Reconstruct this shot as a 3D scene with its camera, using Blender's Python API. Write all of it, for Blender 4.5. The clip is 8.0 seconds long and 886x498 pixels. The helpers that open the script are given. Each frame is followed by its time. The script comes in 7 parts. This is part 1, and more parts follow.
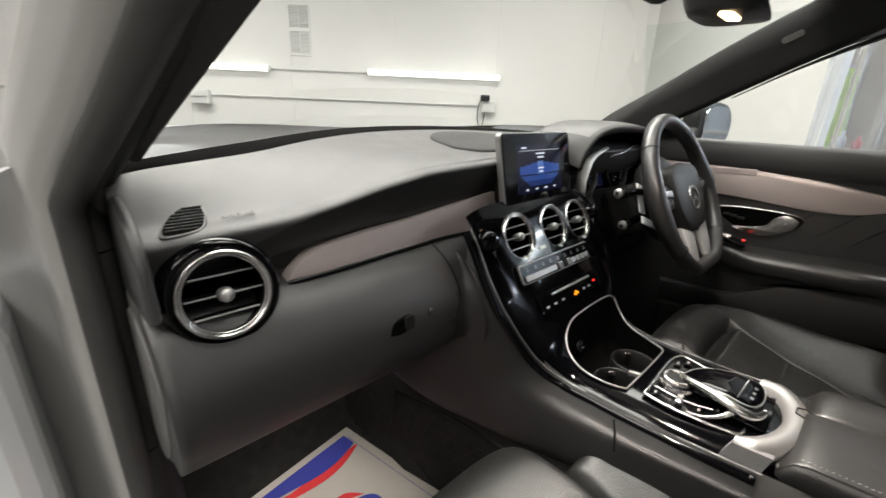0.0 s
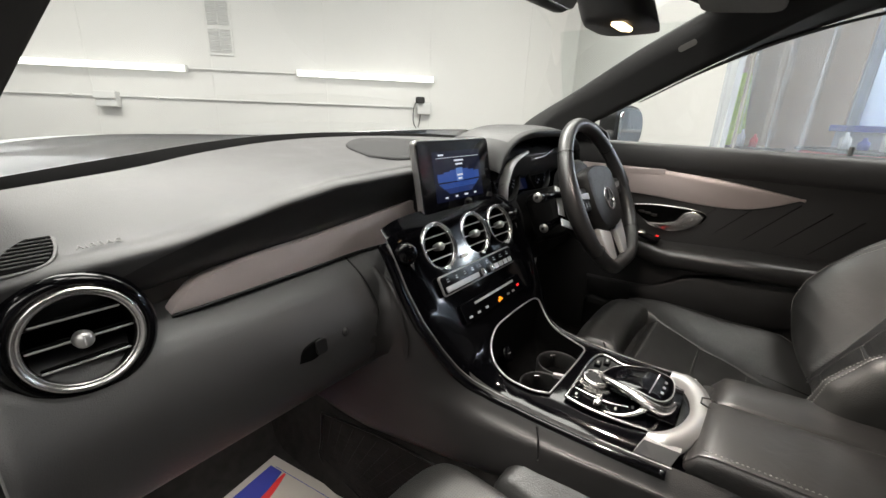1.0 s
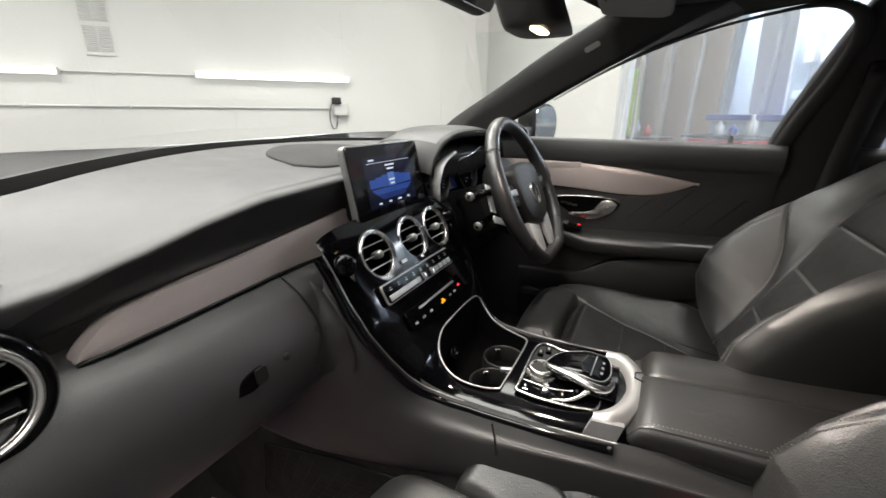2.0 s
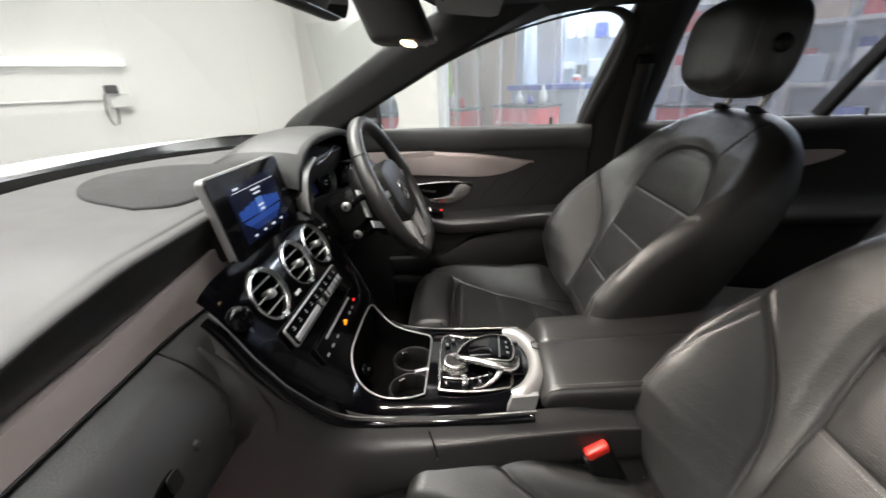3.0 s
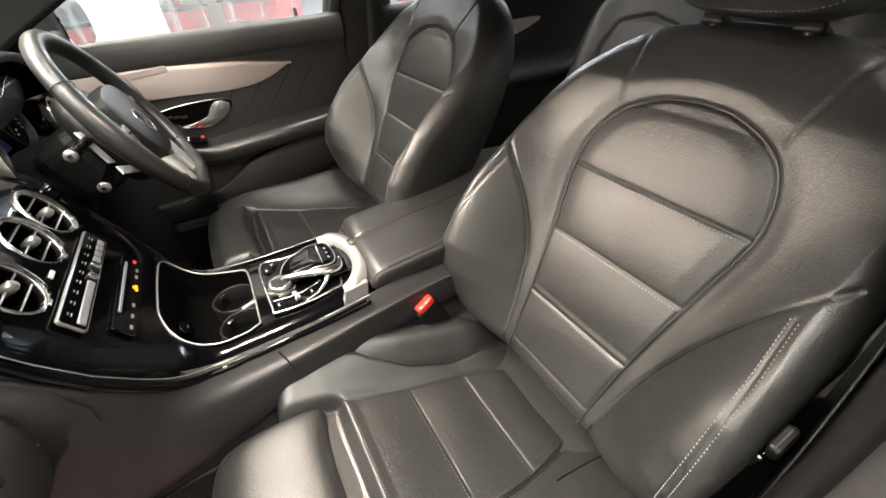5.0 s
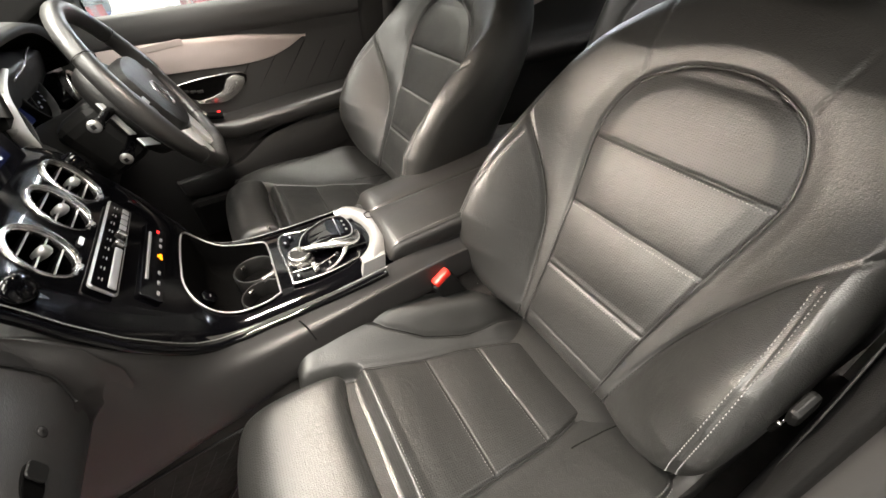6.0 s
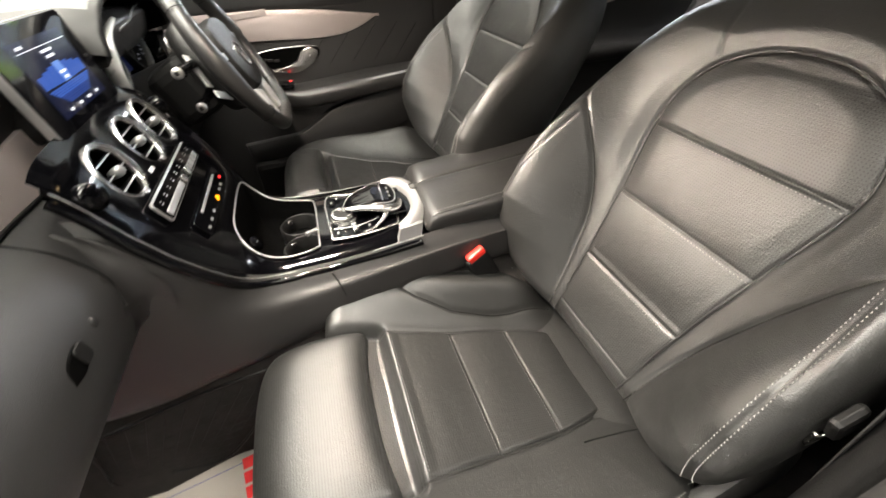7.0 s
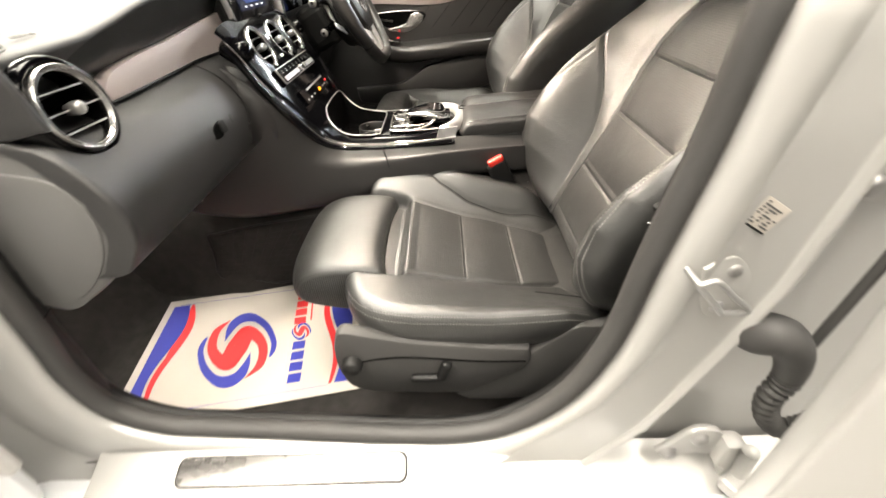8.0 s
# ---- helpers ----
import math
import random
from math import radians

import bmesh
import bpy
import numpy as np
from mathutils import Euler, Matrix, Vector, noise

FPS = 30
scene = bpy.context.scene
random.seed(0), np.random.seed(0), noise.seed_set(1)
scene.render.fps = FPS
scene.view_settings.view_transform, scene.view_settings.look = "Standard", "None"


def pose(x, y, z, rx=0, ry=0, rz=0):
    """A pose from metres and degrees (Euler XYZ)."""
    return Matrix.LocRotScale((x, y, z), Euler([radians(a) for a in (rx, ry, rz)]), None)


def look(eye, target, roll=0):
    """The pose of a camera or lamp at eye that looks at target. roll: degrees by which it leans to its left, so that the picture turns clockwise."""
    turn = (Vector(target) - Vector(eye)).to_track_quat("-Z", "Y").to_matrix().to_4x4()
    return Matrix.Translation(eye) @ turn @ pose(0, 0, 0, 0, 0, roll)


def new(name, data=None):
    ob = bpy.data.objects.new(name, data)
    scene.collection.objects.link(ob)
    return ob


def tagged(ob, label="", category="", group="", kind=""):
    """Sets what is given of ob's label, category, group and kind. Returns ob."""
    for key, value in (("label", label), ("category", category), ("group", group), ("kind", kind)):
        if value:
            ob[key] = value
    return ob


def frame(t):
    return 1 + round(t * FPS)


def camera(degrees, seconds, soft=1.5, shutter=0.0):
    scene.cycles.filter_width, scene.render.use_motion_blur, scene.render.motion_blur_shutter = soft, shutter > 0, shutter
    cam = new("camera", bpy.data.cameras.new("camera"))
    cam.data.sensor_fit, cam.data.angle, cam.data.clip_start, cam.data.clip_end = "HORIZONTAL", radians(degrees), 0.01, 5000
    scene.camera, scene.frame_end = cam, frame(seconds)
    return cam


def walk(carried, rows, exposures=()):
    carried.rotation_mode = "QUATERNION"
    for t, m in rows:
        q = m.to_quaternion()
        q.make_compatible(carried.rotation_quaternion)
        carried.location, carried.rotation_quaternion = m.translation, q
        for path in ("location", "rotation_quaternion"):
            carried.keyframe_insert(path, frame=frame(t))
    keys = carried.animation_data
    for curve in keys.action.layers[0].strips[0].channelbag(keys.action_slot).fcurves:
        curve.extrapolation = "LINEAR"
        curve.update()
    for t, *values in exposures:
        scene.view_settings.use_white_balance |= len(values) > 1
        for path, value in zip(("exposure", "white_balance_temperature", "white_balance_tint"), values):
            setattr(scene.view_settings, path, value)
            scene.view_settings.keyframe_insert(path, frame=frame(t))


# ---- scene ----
cam = camera(94.9, 8.0, 1.5, 0.35)
PATH = [
    (0, (-0.71, 0.456, 1.106), (0.624, 1.795, 0.453), 2.4),
    (0.5, (-0.664, 0.441, 1.119), (0.788, 1.661, 0.483), 2.5),
    (1, (-0.655, 0.44, 1.118), (0.854, 1.586, 0.479), 2.1),
    (1.2, (-0.658, 0.441, 1.117), (0.874, 1.558, 0.481), 2.0),
    (2.5, (-0.653, 0.507, 1.148), (1.153, 1.04, 0.472), -0.9),
    (3, (-0.655, 0.557, 1.183), (1.194, 0.669, 0.43), -2.1),
    (3.5, (-0.665, 0.552, 1.194), (1.129, 0.296, 0.348), -3.1),
    (4, (-0.676, 0.548, 1.184), (0.994, 0.018, 0.221), -3.6),
    (4.5, (-0.685, 0.547, 1.182), (0.852, -0.13, 0.096), -4.2),
    (5, (-0.694, 0.569, 1.182), (0.745, -0.152, -0.004), -4.8),
    (6.5, (-0.7, 0.587, 1.158), (0.721, -0.007, -0.117), -4.6),
    (7, (-0.738, 0.578, 1.128), (0.782, 0.152, -0.1), -3.8),
    (7.5, (-0.905, 0.532, 1.053), (0.705, 0.381, -0.124), -3.3),
    (8, (-1.085, 0.47, 1.032), (0.543, 0.503, -0.129), -2.7),
]
walk(cam, [(t, look(eye, target, roll)) for t, eye, target, roll in PATH],
     [(0.0, -0.44, 6650, 10), (3.0, -0.28, 6480, 10), (3.5, -0.04, 6700, 10), (4.5, 0.38, 7000, 10), (6.5, 0.58, 6900, 10), (7.0, 0.64, 7000, 10), (8.0, 0.84, 7200, 10)])

# ---- world ----
world = bpy.data.worlds.new("workshop_world")
scene.world = world
world.use_nodes = True
wn = world.node_tree.nodes
sky = wn.new("ShaderNodeTexSky")
sky.sky_type = "NISHITA"
sky.sun_disc = False
sky.sun_elevation = radians(35)
sky.sun_rotation = radians(40)
wn["Background"].inputs[1].default_value = 0.06
world.node_tree.links.new(sky.outputs[0], wn["Background"].inputs[0])

# ---- building helpers ----
ORIGIN = {}


def thing(name, loc, label, category, group="", kind=""):
    """An Empty at the base of a thing."""
    ob = new(name)
    ob.empty_display_size = 0.05
    ob.location = loc
    ORIGIN[ob] = Vector(loc)
    return tagged(ob, label, category, group, kind)


def mesh_part(name, verts, faces, mat, parent=None, label="", smooth=True):
    """One mesh object from world coordinates, under a thing or a part."""
    me = bpy.data.meshes.new(name)
    v = np.asarray(verts, float)
    o = ORIGIN.get(parent, Vector((0, 0, 0)))
    me.from_pydata((v - np.array(o)).tolist(), [], [tuple(int(i) for i in f) for f in faces])
    me.validate()
    if smooth:
        me.polygons.foreach_set("use_smooth", [True] * len(me.polygons))
    if mat:
        me.materials.append(mat)
    ob = new(name, me)
    ob.parent = parent
    ORIGIN[ob] = o
    if label:
        ob["label"] = label
    return ob


def part(name, bm, mat, parent=None, label="", smooth=False):
    """Links a bmesh in world coordinates as one mesh object under a thing or a part."""
    me = bpy.data.meshes.new(name)
    o = ORIGIN.get(parent, Vector((0, 0, 0)))
    bmesh.ops.translate(bm, verts=bm.verts, vec=-o)
    bmesh.ops.recalc_face_normals(bm, faces=bm.faces)
    bm.to_mesh(me)
    bm.free()
    if smooth:
        me.polygons.foreach_set("use_smooth", [True] * len(me.polygons))
        me.set_sharp_from_angle(angle=radians(40))
    me.materials.append(mat)
    ob = new(name, me)
    ob.parent = parent
    ORIGIN[ob] = o
    if label:
        ob["label"] = label
    return ob


def rbox(size, m, bevel=0.004, seg=2):
    """A bevelled box of that size at the pose m, as a bmesh."""
    bm = bmesh.new()
    bmesh.ops.create_cube(bm, size=1, matrix=Matrix.Diagonal((*size, 1)))
    if bevel:
        bmesh.ops.bevel(bm, geom=bm.edges[:], offset=min(bevel, min(size) * 0.45), segments=seg, profile=0.5, affect="EDGES")
    bmesh.ops.transform(bm, matrix=m, verts=bm.verts)
    return bm


def grid_faces(nu, nv, wrap=False, skip=None):
    f = []
    for i in range(nu - 1):
        for j in range(nv if wrap else nv - 1):
            if skip is not None and skip[i, j]:
                continue
            k = (j + 1) % nv
            f.append((i * nv + j, (i + 1) * nv + j, (i + 1) * nv + k, i * nv + k))
    return f


def interp(x, xs, ys):
    return np.interp(x, xs, ys)


def spline(pts, n):
    """Catmull-Rom through control points, n samples."""
    p = np.asarray(pts, float)
    q = np.vstack([2 * p[0] - p[1], p, 2 * p[-1] - p[-2]])
    t = np.linspace(0, len(p) - 1 - 1e-9, n)
    i = t.astype(int)
    s = (t - i)[:, None]
    a, b, c, d = q[i], q[i + 1], q[i + 2], q[i + 3]
    return 0.5 * (2 * b + (c - a) * s + (2 * a - 5 * b + 4 * c - d) * s ** 2 + (3 * b - a - 3 * c + d) * s ** 3)


def loft(rows, n=None):
    """Verts and faces of a surface through rows of points (each a spline of n samples)."""
    r = np.array([spline(x, n) if n else np.asarray(x, float) for x in rows])
    return r.reshape(-1, 3), grid_faces(r.shape[0], r.shape[1])


def sweep(path, radius, n=10, closed=False, flat=1.0, up=(0, 0, 1)):
    """Verts and faces of a tube along a path; radius one number or one per point; flat squashes it along up."""
    p = np.asarray(path, float)
    m = len(p)
    r = np.broadcast_to(np.asarray(radius, float), (m,))
    t = np.roll(p, -1, 0) - np.roll(p, 1, 0) if closed else np.gradient(p, axis=0)
    t /= np.linalg.norm(t, axis=1)[:, None] + 1e-12
    a = np.cross(t, np.asarray(up, float))
    a /= np.linalg.norm(a, axis=1)[:, None] + 1e-9
    b = np.cross(a, t)
    ang = np.linspace(0, 2 * np.pi, n, endpoint=False)
    v = p[:, None] + r[:, None, None] * (np.cos(ang)[None, :, None] * a[:, None] + flat * np.sin(ang)[None, :, None] * b[:, None])
    f = grid_faces(m, n, True)
    if closed:
        f += [((m - 1) * n + j, j, (j + 1) % n, (m - 1) * n + (j + 1) % n) for j in range(n)]
    else:
        f += [tuple(range(n))[::-1], tuple((m - 1) * n + j for j in range(n))]
    return v.reshape(-1, 3), f


def lathe(profile, m, n=40):
    """Verts and faces of (radius, height) pairs turned round the z axis of the pose m."""
    ang = np.linspace(0, 2 * np.pi, n, endpoint=False)
    v = np.array([[(r * math.cos(a), r * math.sin(a), h) for a in ang] for r, h in profile]).reshape(-1, 3)
    mm = np.array(m)
    return v @ mm[:3, :3].T + mm[:3, 3], grid_faces(len(profile), n, True)


def prism(outline, depth, m, bevel=0.0):
    """A flat outline (x, y) pushed depth along z of the pose m, as a bmesh."""
    bm = bmesh.new()
    vs = [bm.verts.new((x, y, 0)) for x, y in outline]
    f = bm.faces.new(vs)
    top = bmesh.ops.extrude_face_region(bm, geom=[f])["geom"]
    bmesh.ops.translate(bm, verts=[g for g in top if isinstance(g, bmesh.types.BMVert)], vec=(0, 0, depth))
    if bevel:
        edges = [e for e in bm.edges if abs(e.verts[0].co.z - e.verts[1].co.z) < 1e-6]
        bmesh.ops.bevel(bm, geom=edges, offset=bevel, segments=2, profile=0.5, affect="EDGES")
    bmesh.ops.transform(bm, matrix=m, verts=bm.verts)
    return bm


def facing(loc, normal, up=(0, 0, 1)):
    """A pose at loc whose z axis is the normal and whose y axis leans to up."""
    z = Vector(normal).normalized()
    x = Vector(up).cross(z).normalized()
    y = z.cross(x)
    return Matrix.Translation(loc) @ Matrix((x, y, z)).transposed().to_4x4()


def rounded(w, h, r, n=8):
    pts = []
    for cx, cy, a0 in ((w / 2 - r, h / 2 - r, 0), (-w / 2 + r, h / 2 - r, 90), (-w / 2 + r, -h / 2 + r, 180), (w / 2 - r, -h / 2 + r, 270)):
        for k in range(n):
            a = radians(a0 + 90 * k / (n - 1))
            pts.append((cx + r * math.cos(a), cy + r * math.sin(a)))
    return pts


def smooth01(x, a, b):
    t = np.clip((x - a) / (b - a), 0, 1)
    return t * t * (3 - 2 * t)


def poly_dist(u, v, line):
    """Distance of points to a polyline in the plane."""
    d = np.full(np.shape(u), 9.0)
    for (ax, ay), (bx, by) in zip(line[:-1], line[1:]):
        ex, ey = bx - ax, by - ay
        t = np.clip(((u - ax) * ex + (v - ay) * ey) / (ex * ex + ey * ey + 1e-12), 0, 1)
        d = np.minimum(d, np.hypot(u - ax - t * ex, v - ay - t * ey))
    return d


def dashes(path, normals, length=0.0038, gap=0.0017, w=0.00055):
    """Small thread stitches along a path."""
    p = np.asarray(path, float)
    seg = np.linalg.norm(np.diff(p, axis=0), axis=1)
    s = np.concatenate([[0], np.cumsum(seg)])
    V, F = [], []
    x = 0.0
    while x + length < s[-1]:
        a = np.array([np.interp(x, s, p[:, k]) for k in range(3)])
        b = np.array([np.interp(x + length, s, p[:, k]) for k in range(3)])
        nn = np.array([np.interp(x, s, np.asarray(normals)[:, k]) for k in range(3)])
        t = (b - a) / (np.linalg.norm(b - a) + 1e-9)
        c = np.cross(t, nn)
        c /= np.linalg.norm(c) + 1e-9
        i = len(V)
        mid = (a + b) / 2 + nn * w * 1.2
        V += [a - nn * w, mid + c * w, b - nn * w, mid - c * w, (a + b) / 2 - nn * w]
        F += [(i, i + 1, i + 3), (i + 1, i + 2, i + 3), (i, i + 4, i + 1), (i + 1, i + 4, i + 2), (i, i + 3, i + 4), (i + 3, i + 2, i + 4)]
        x += length + gap
    return V, F


# ---- materials ----
def material(name, colour, rough=0.5, metal=0.0, grain=0.0, grain_scale=300.0, vary=0.15, vary_scale=6.0, coat=0.0,
             voronoi=False, spec=0.5, rough_vary=0.08, emit=None, power=0.0, stretch=None, crease=0.0):
    """A procedural surface: base colour that varies at two scales, roughness wear and fine relief."""
    mt = bpy.data.materials.new(name)
    mt.use_nodes = True
    nt = mt.node_tree
    nd, lk = nt.nodes, nt.links
    b = nd["Principled BSDF"]
    tc = nd.new("ShaderNodeTexCoord")
    src = tc.outputs["Object"]
    if stretch:
        mp = nd.new("ShaderNodeMapping")
        mp.inputs["Scale"].default_value = stretch
        lk.new(src, mp.inputs[0])
        src = mp.outputs[0]
    big = nd.new("ShaderNodeTexNoise")
    big.inputs["Scale"].default_value = vary_scale
    big.inputs["Detail"].default_value = 5
    lk.new(tc.outputs["Object"], big.inputs["Vector"])
    mix = nd.new("ShaderNodeMix")
    mix.data_type = "RGBA"
    lk.new(big.outputs["Fac"], mix.inputs["Factor"])
    c = np.array(colour[:3])
    mix.inputs["A"].default_value = (*(c * (1 - vary)), 1)
    mix.inputs["B"].default_value = (*np.minimum(c * (1 + vary), 1), 1)
    lk.new(mix.outputs["Result"], b.inputs["Base Color"])
    mr = nd.new("ShaderNodeMapRange")
    mr.inputs["To Min"].default_value = max(rough - rough_vary, 0.02)
    mr.inputs["To Max"].default_value = min(rough + rough_vary, 1)
    mid = nd.new("ShaderNodeTexNoise")
    mid.inputs["Scale"].default_value = vary_scale * 4
    mid.inputs["Detail"].default_value = 4
    lk.new(tc.outputs["Object"], mid.inputs["Vector"])
    lk.new(mid.outputs["Fac"], mr.inputs["Value"])
    lk.new(mr.outputs["Result"], b.inputs["Roughness"])
    b.inputs["Metallic"].default_value = metal
    b.inputs["Coat Weight"].default_value = coat
    b.inputs["Coat Roughness"].default_value = 0.04
    b.inputs["Specular IOR Level"].default_value = spec
    if grain:
        tx = nd.new("ShaderNodeTexVoronoi" if voronoi else "ShaderNodeTexNoise")
        tx.inputs["Scale"].default_value = grain_scale
        lk.new(src, tx.inputs["Vector"])
        bp = nd.new("ShaderNodeBump")
        bp.inputs["Strength"].default_value = grain
        bp.inputs["Distance"].default_value = 0.001
        lk.new(tx.outputs["Distance" if voronoi else "Fac"], bp.inputs["Height"])
        lk.new(bp.outputs[0], b.inputs["Normal"])
        if crease:
            wr = nd.new("ShaderNodeTexNoise")
            wr.inputs["Scale"].default_value = 38
            wr.inputs["Detail"].default_value = 6
            wr.inputs["Distortion"].default_value = 1.4
            lk.new(tc.outputs["Object"], wr.inputs["Vector"])
            bw = nd.new("ShaderNodeBump")
            bw.inputs["Strength"].default_value = crease
            bw.inputs["Distance"].default_value = 0.003
            lk.new(wr.outputs["Fac"], bw.inputs["Height"])
            lk.new(bw.outputs[0], bp.inputs["Normal"])
    if emit:
        b.inputs["Emission Color"].default_value = (*emit, 1)
        b.inputs["Emission Strength"].default_value = power
    return mt


def glass_material(name, tint=(0.95, 0.97, 0.97), rough=0.0, ior=1.45, gloss=1.0, haze=0.0):
    """Thin clear sheet: see-through with a Fresnel sheen."""
    mt = bpy.data.materials.new(name)
    mt.use_nodes = True
    nt = mt.node_tree
    nd, lk = nt.nodes, nt.links
    nd.remove(nd["Principled BSDF"])
    tr = nd.new("ShaderNodeBsdfTransparent")
    tr.inputs[0].default_value = (*tint, 1)
    gl = nd.new("ShaderNodeBsdfGlossy")
    gl.inputs["Roughness"].default_value = rough
    gl.inputs[0].default_value = (gloss, gloss, gloss, 1)
    if haze:
        df, tl, hm = nd.new("ShaderNodeBsdfDiffuse"), nd.new("ShaderNodeBsdfTranslucent"), nd.new("ShaderNodeMixShader")
        df.inputs[0].default_value = tl.inputs[0].default_value = (0.8, 0.83, 0.88, 1)
        lk.new(df.outputs[0], hm.inputs[1])
        lk.new(tl.outputs[0], hm.inputs[2])
        th_ = nd.new("ShaderNodeMixShader")
        th_.inputs[0].default_value = haze
        lk.new(tr.outputs[0], th_.inputs[1])
        lk.new(hm.outputs[0], th_.inputs[2])
        tr = th_
    fr = nd.new("ShaderNodeFresnel")
    fr.inputs[0].default_value = ior
    mx = nd.new("ShaderNodeMixShader")
    lk.new(fr.outputs[0], mx.inputs[0])
    lk.new(tr.outputs[0], mx.inputs[1])
    lk.new(gl.outputs[0], mx.inputs[2])
    lk.new(mx.outputs[0], nd["Material Output"].inputs[0])
    return mt


LEATHER = material("black_leather", (0.0175, 0.0177, 0.0172), 0.41, grain=0.34, grain_scale=620, voronoi=True, vary=0.22, vary_scale=9, spec=1.0, rough_vary=0.1, crease=0.2)
LEATHER_SMOOTH = material("worn_black_leather", (0.0155, 0.015, 0.0147), 0.36, grain=0.16, grain_scale=700, voronoi=True, vary=0.25, vary_scale=14, spec=0.8, crease=0.15)
SOFT = material("soft_touch_plastic", (0.018, 0.0176, 0.0178), 0.42, grain=0.3, grain_scale=900, voronoi=True, vary=0.14, vary_scale=5, spec=0.65)
# soft-touch plastic again, its sheen cut to stand for shade on the cheek
SOFT_DULLED = material("soft_touch_dulled", (0.019, 0.0178, 0.0176), 0.44, grain=0.3, grain_scale=900, voronoi=True, vary=0.14, vary_scale=5, spec=0.42)
# soft-touch pad lightened to carry the light on upward faces
PAD_LIT = material("soft_touch_pad_lit", (0.047, 0.0465, 0.047), 0.47, grain=0.2, grain_scale=900, voronoi=True, vary=0.1, vary_scale=5, spec=0.5)
SEAT_TRIM = material("grained_seat_plastic", (0.042, 0.041, 0.04), 0.5, grain=0.3, grain_scale=800, voronoi=True, vary=0.12, spec=0.4)
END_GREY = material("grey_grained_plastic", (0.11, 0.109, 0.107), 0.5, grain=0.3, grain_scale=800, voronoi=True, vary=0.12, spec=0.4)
HARD = material("dark_grained_plastic", (0.0075, 0.0073, 0.0072), 0.5, grain=0.3, grain_scale=800, voronoi=True, vary=0.15, spec=0.35)
PILLAR = material("dark_grey_pillar_cloth", (0.026, 0.0258, 0.0258), 0.6, grain=0.4, grain_scale=1400, vary=0.15, spec=0.3)
# the same pad in a darker tone for its shaded front
PAD_SHADED = material("soft_touch_pad_shaded", (0.018, 0.018, 0.0183), 0.5, grain=0.3, grain_scale=900, voronoi=True, vary=0.14, vary_scale=5, spec=0.4)
BLACK = material("matt_black_plastic", (0.006, 0.006, 0.006), 0.48, vary=0.2, spec=0.3)
PIANO = material("piano_black", (0.0012, 0.0012, 0.0016), 0.08, spec=0.25, vary=0.1, rough_vary=0.02)
# near-black that puts the shade of recesses into the colour
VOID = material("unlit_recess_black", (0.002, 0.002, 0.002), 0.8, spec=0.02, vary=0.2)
ALU = material("brushed_aluminium", (0.63, 0.545, 0.525), 0.36, 0.5, grain=0.12, grain_scale=400, stretch=(30, 1, 1), vary=0.05, vary_scale=20)
CHROME = material("satin_chrome", (0.56, 0.545, 0.535), 0.26, 1.0, vary=0.04, rough_vary=0.05)
# silver made lighter and less metallic, so spokes and arc look lit
SILVER_LIT = material("satin_silver_lit", (0.72, 0.72, 0.71), 0.3, 0.2, vary=0.05)
HORSE = material("satin_silver_trim", (0.38, 0.38, 0.376), 0.36, 0.7, grain=0.05, grain_scale=600, vary=0.05)
SILVER = material("silver_plastic", (0.36, 0.355, 0.35), 0.36, 0.8, vary=0.05)
CARPET = material("black_carpet", (0.028, 0.026, 0.025), 0.95, grain=1.0, grain_scale=1200, vary=0.5, vary_scale=40, spec=0.1)
NETTING = material("black_net", (0.008, 0.008, 0.008), 0.8, vary=0.3)
RUBBER = material("rubber_seal", (0.036, 0.035, 0.034), 0.6, grain=0.1, vary=0.2)
# one silver paint, lit and shaded tones: bright bonnet and shell, dim jambs
PAINT_BRIGHT = material("silver_paint_brightened", (0.72, 0.735, 0.76), 0.3, 0.05, coat=0.7, grain=0.03, grain_scale=4000, vary=0.04, rough_vary=0.04)
PAINT_DIM = material("silver_paint_dimmed", (0.4, 0.397, 0.384), 0.4, 0.3, coat=0.25, vary=0.05)
HEADLINER = material("grey_headliner_cloth", (0.2, 0.19, 0.18), 0.95, grain=0.6, grain_scale=1500, vary=0.1)
DARKLINER = material("dark_headliner_cloth", (0.02, 0.02, 0.02), 0.95, grain=0.6, grain_scale=1500, vary=0.1)
THREAD = material("light_grey_thread", (0.3, 0.295, 0.285), 0.75, vary=0.1)
PAPER = material("cream_paper", (0.53, 0.49, 0.44), 0.8, grain=0.15, grain_scale=300, vary=0.04, vary_scale=10)
INK_BLUE = material("blue_ink", (0.03, 0.04, 0.33), 0.7, vary=0.08)
INK_RED = material("red_ink", (0.75, 0.03, 0.035), 0.7, vary=0.08)
RED_PLASTIC = material("red_buckle_plastic", (0.75, 0.03, 0.02), 0.35, vary=0.08)
MIRROR = material("mirror_glass", (0.85, 0.86, 0.86), 0.02, 1.0, vary=0.0, rough_vary=0.0)
DARK_MIRROR = material("outside_mirror_glass", (0.62, 0.64, 0.63), 0.02, 1.0, vary=0.0, rough_vary=0.0)
PLATE = material("polished_sill_steel", (0.36, 0.35, 0.34), 0.28, 1.0, grain=0.1, grain_scale=400, stretch=(1, 30, 1), vary=0.06)
CAR_GLASS = glass_material("car_glass", (0.9, 0.93, 0.92))
WALL_WHITE = material("white_wall_panel", (0.56, 0.556, 0.54), 0.55, grain=0.05, grain_scale=8, vary=0.03, vary_scale=1.5)
WALL_GREY = material("grey_metal", (0.55, 0.55, 0.54), 0.5, vary=0.06)
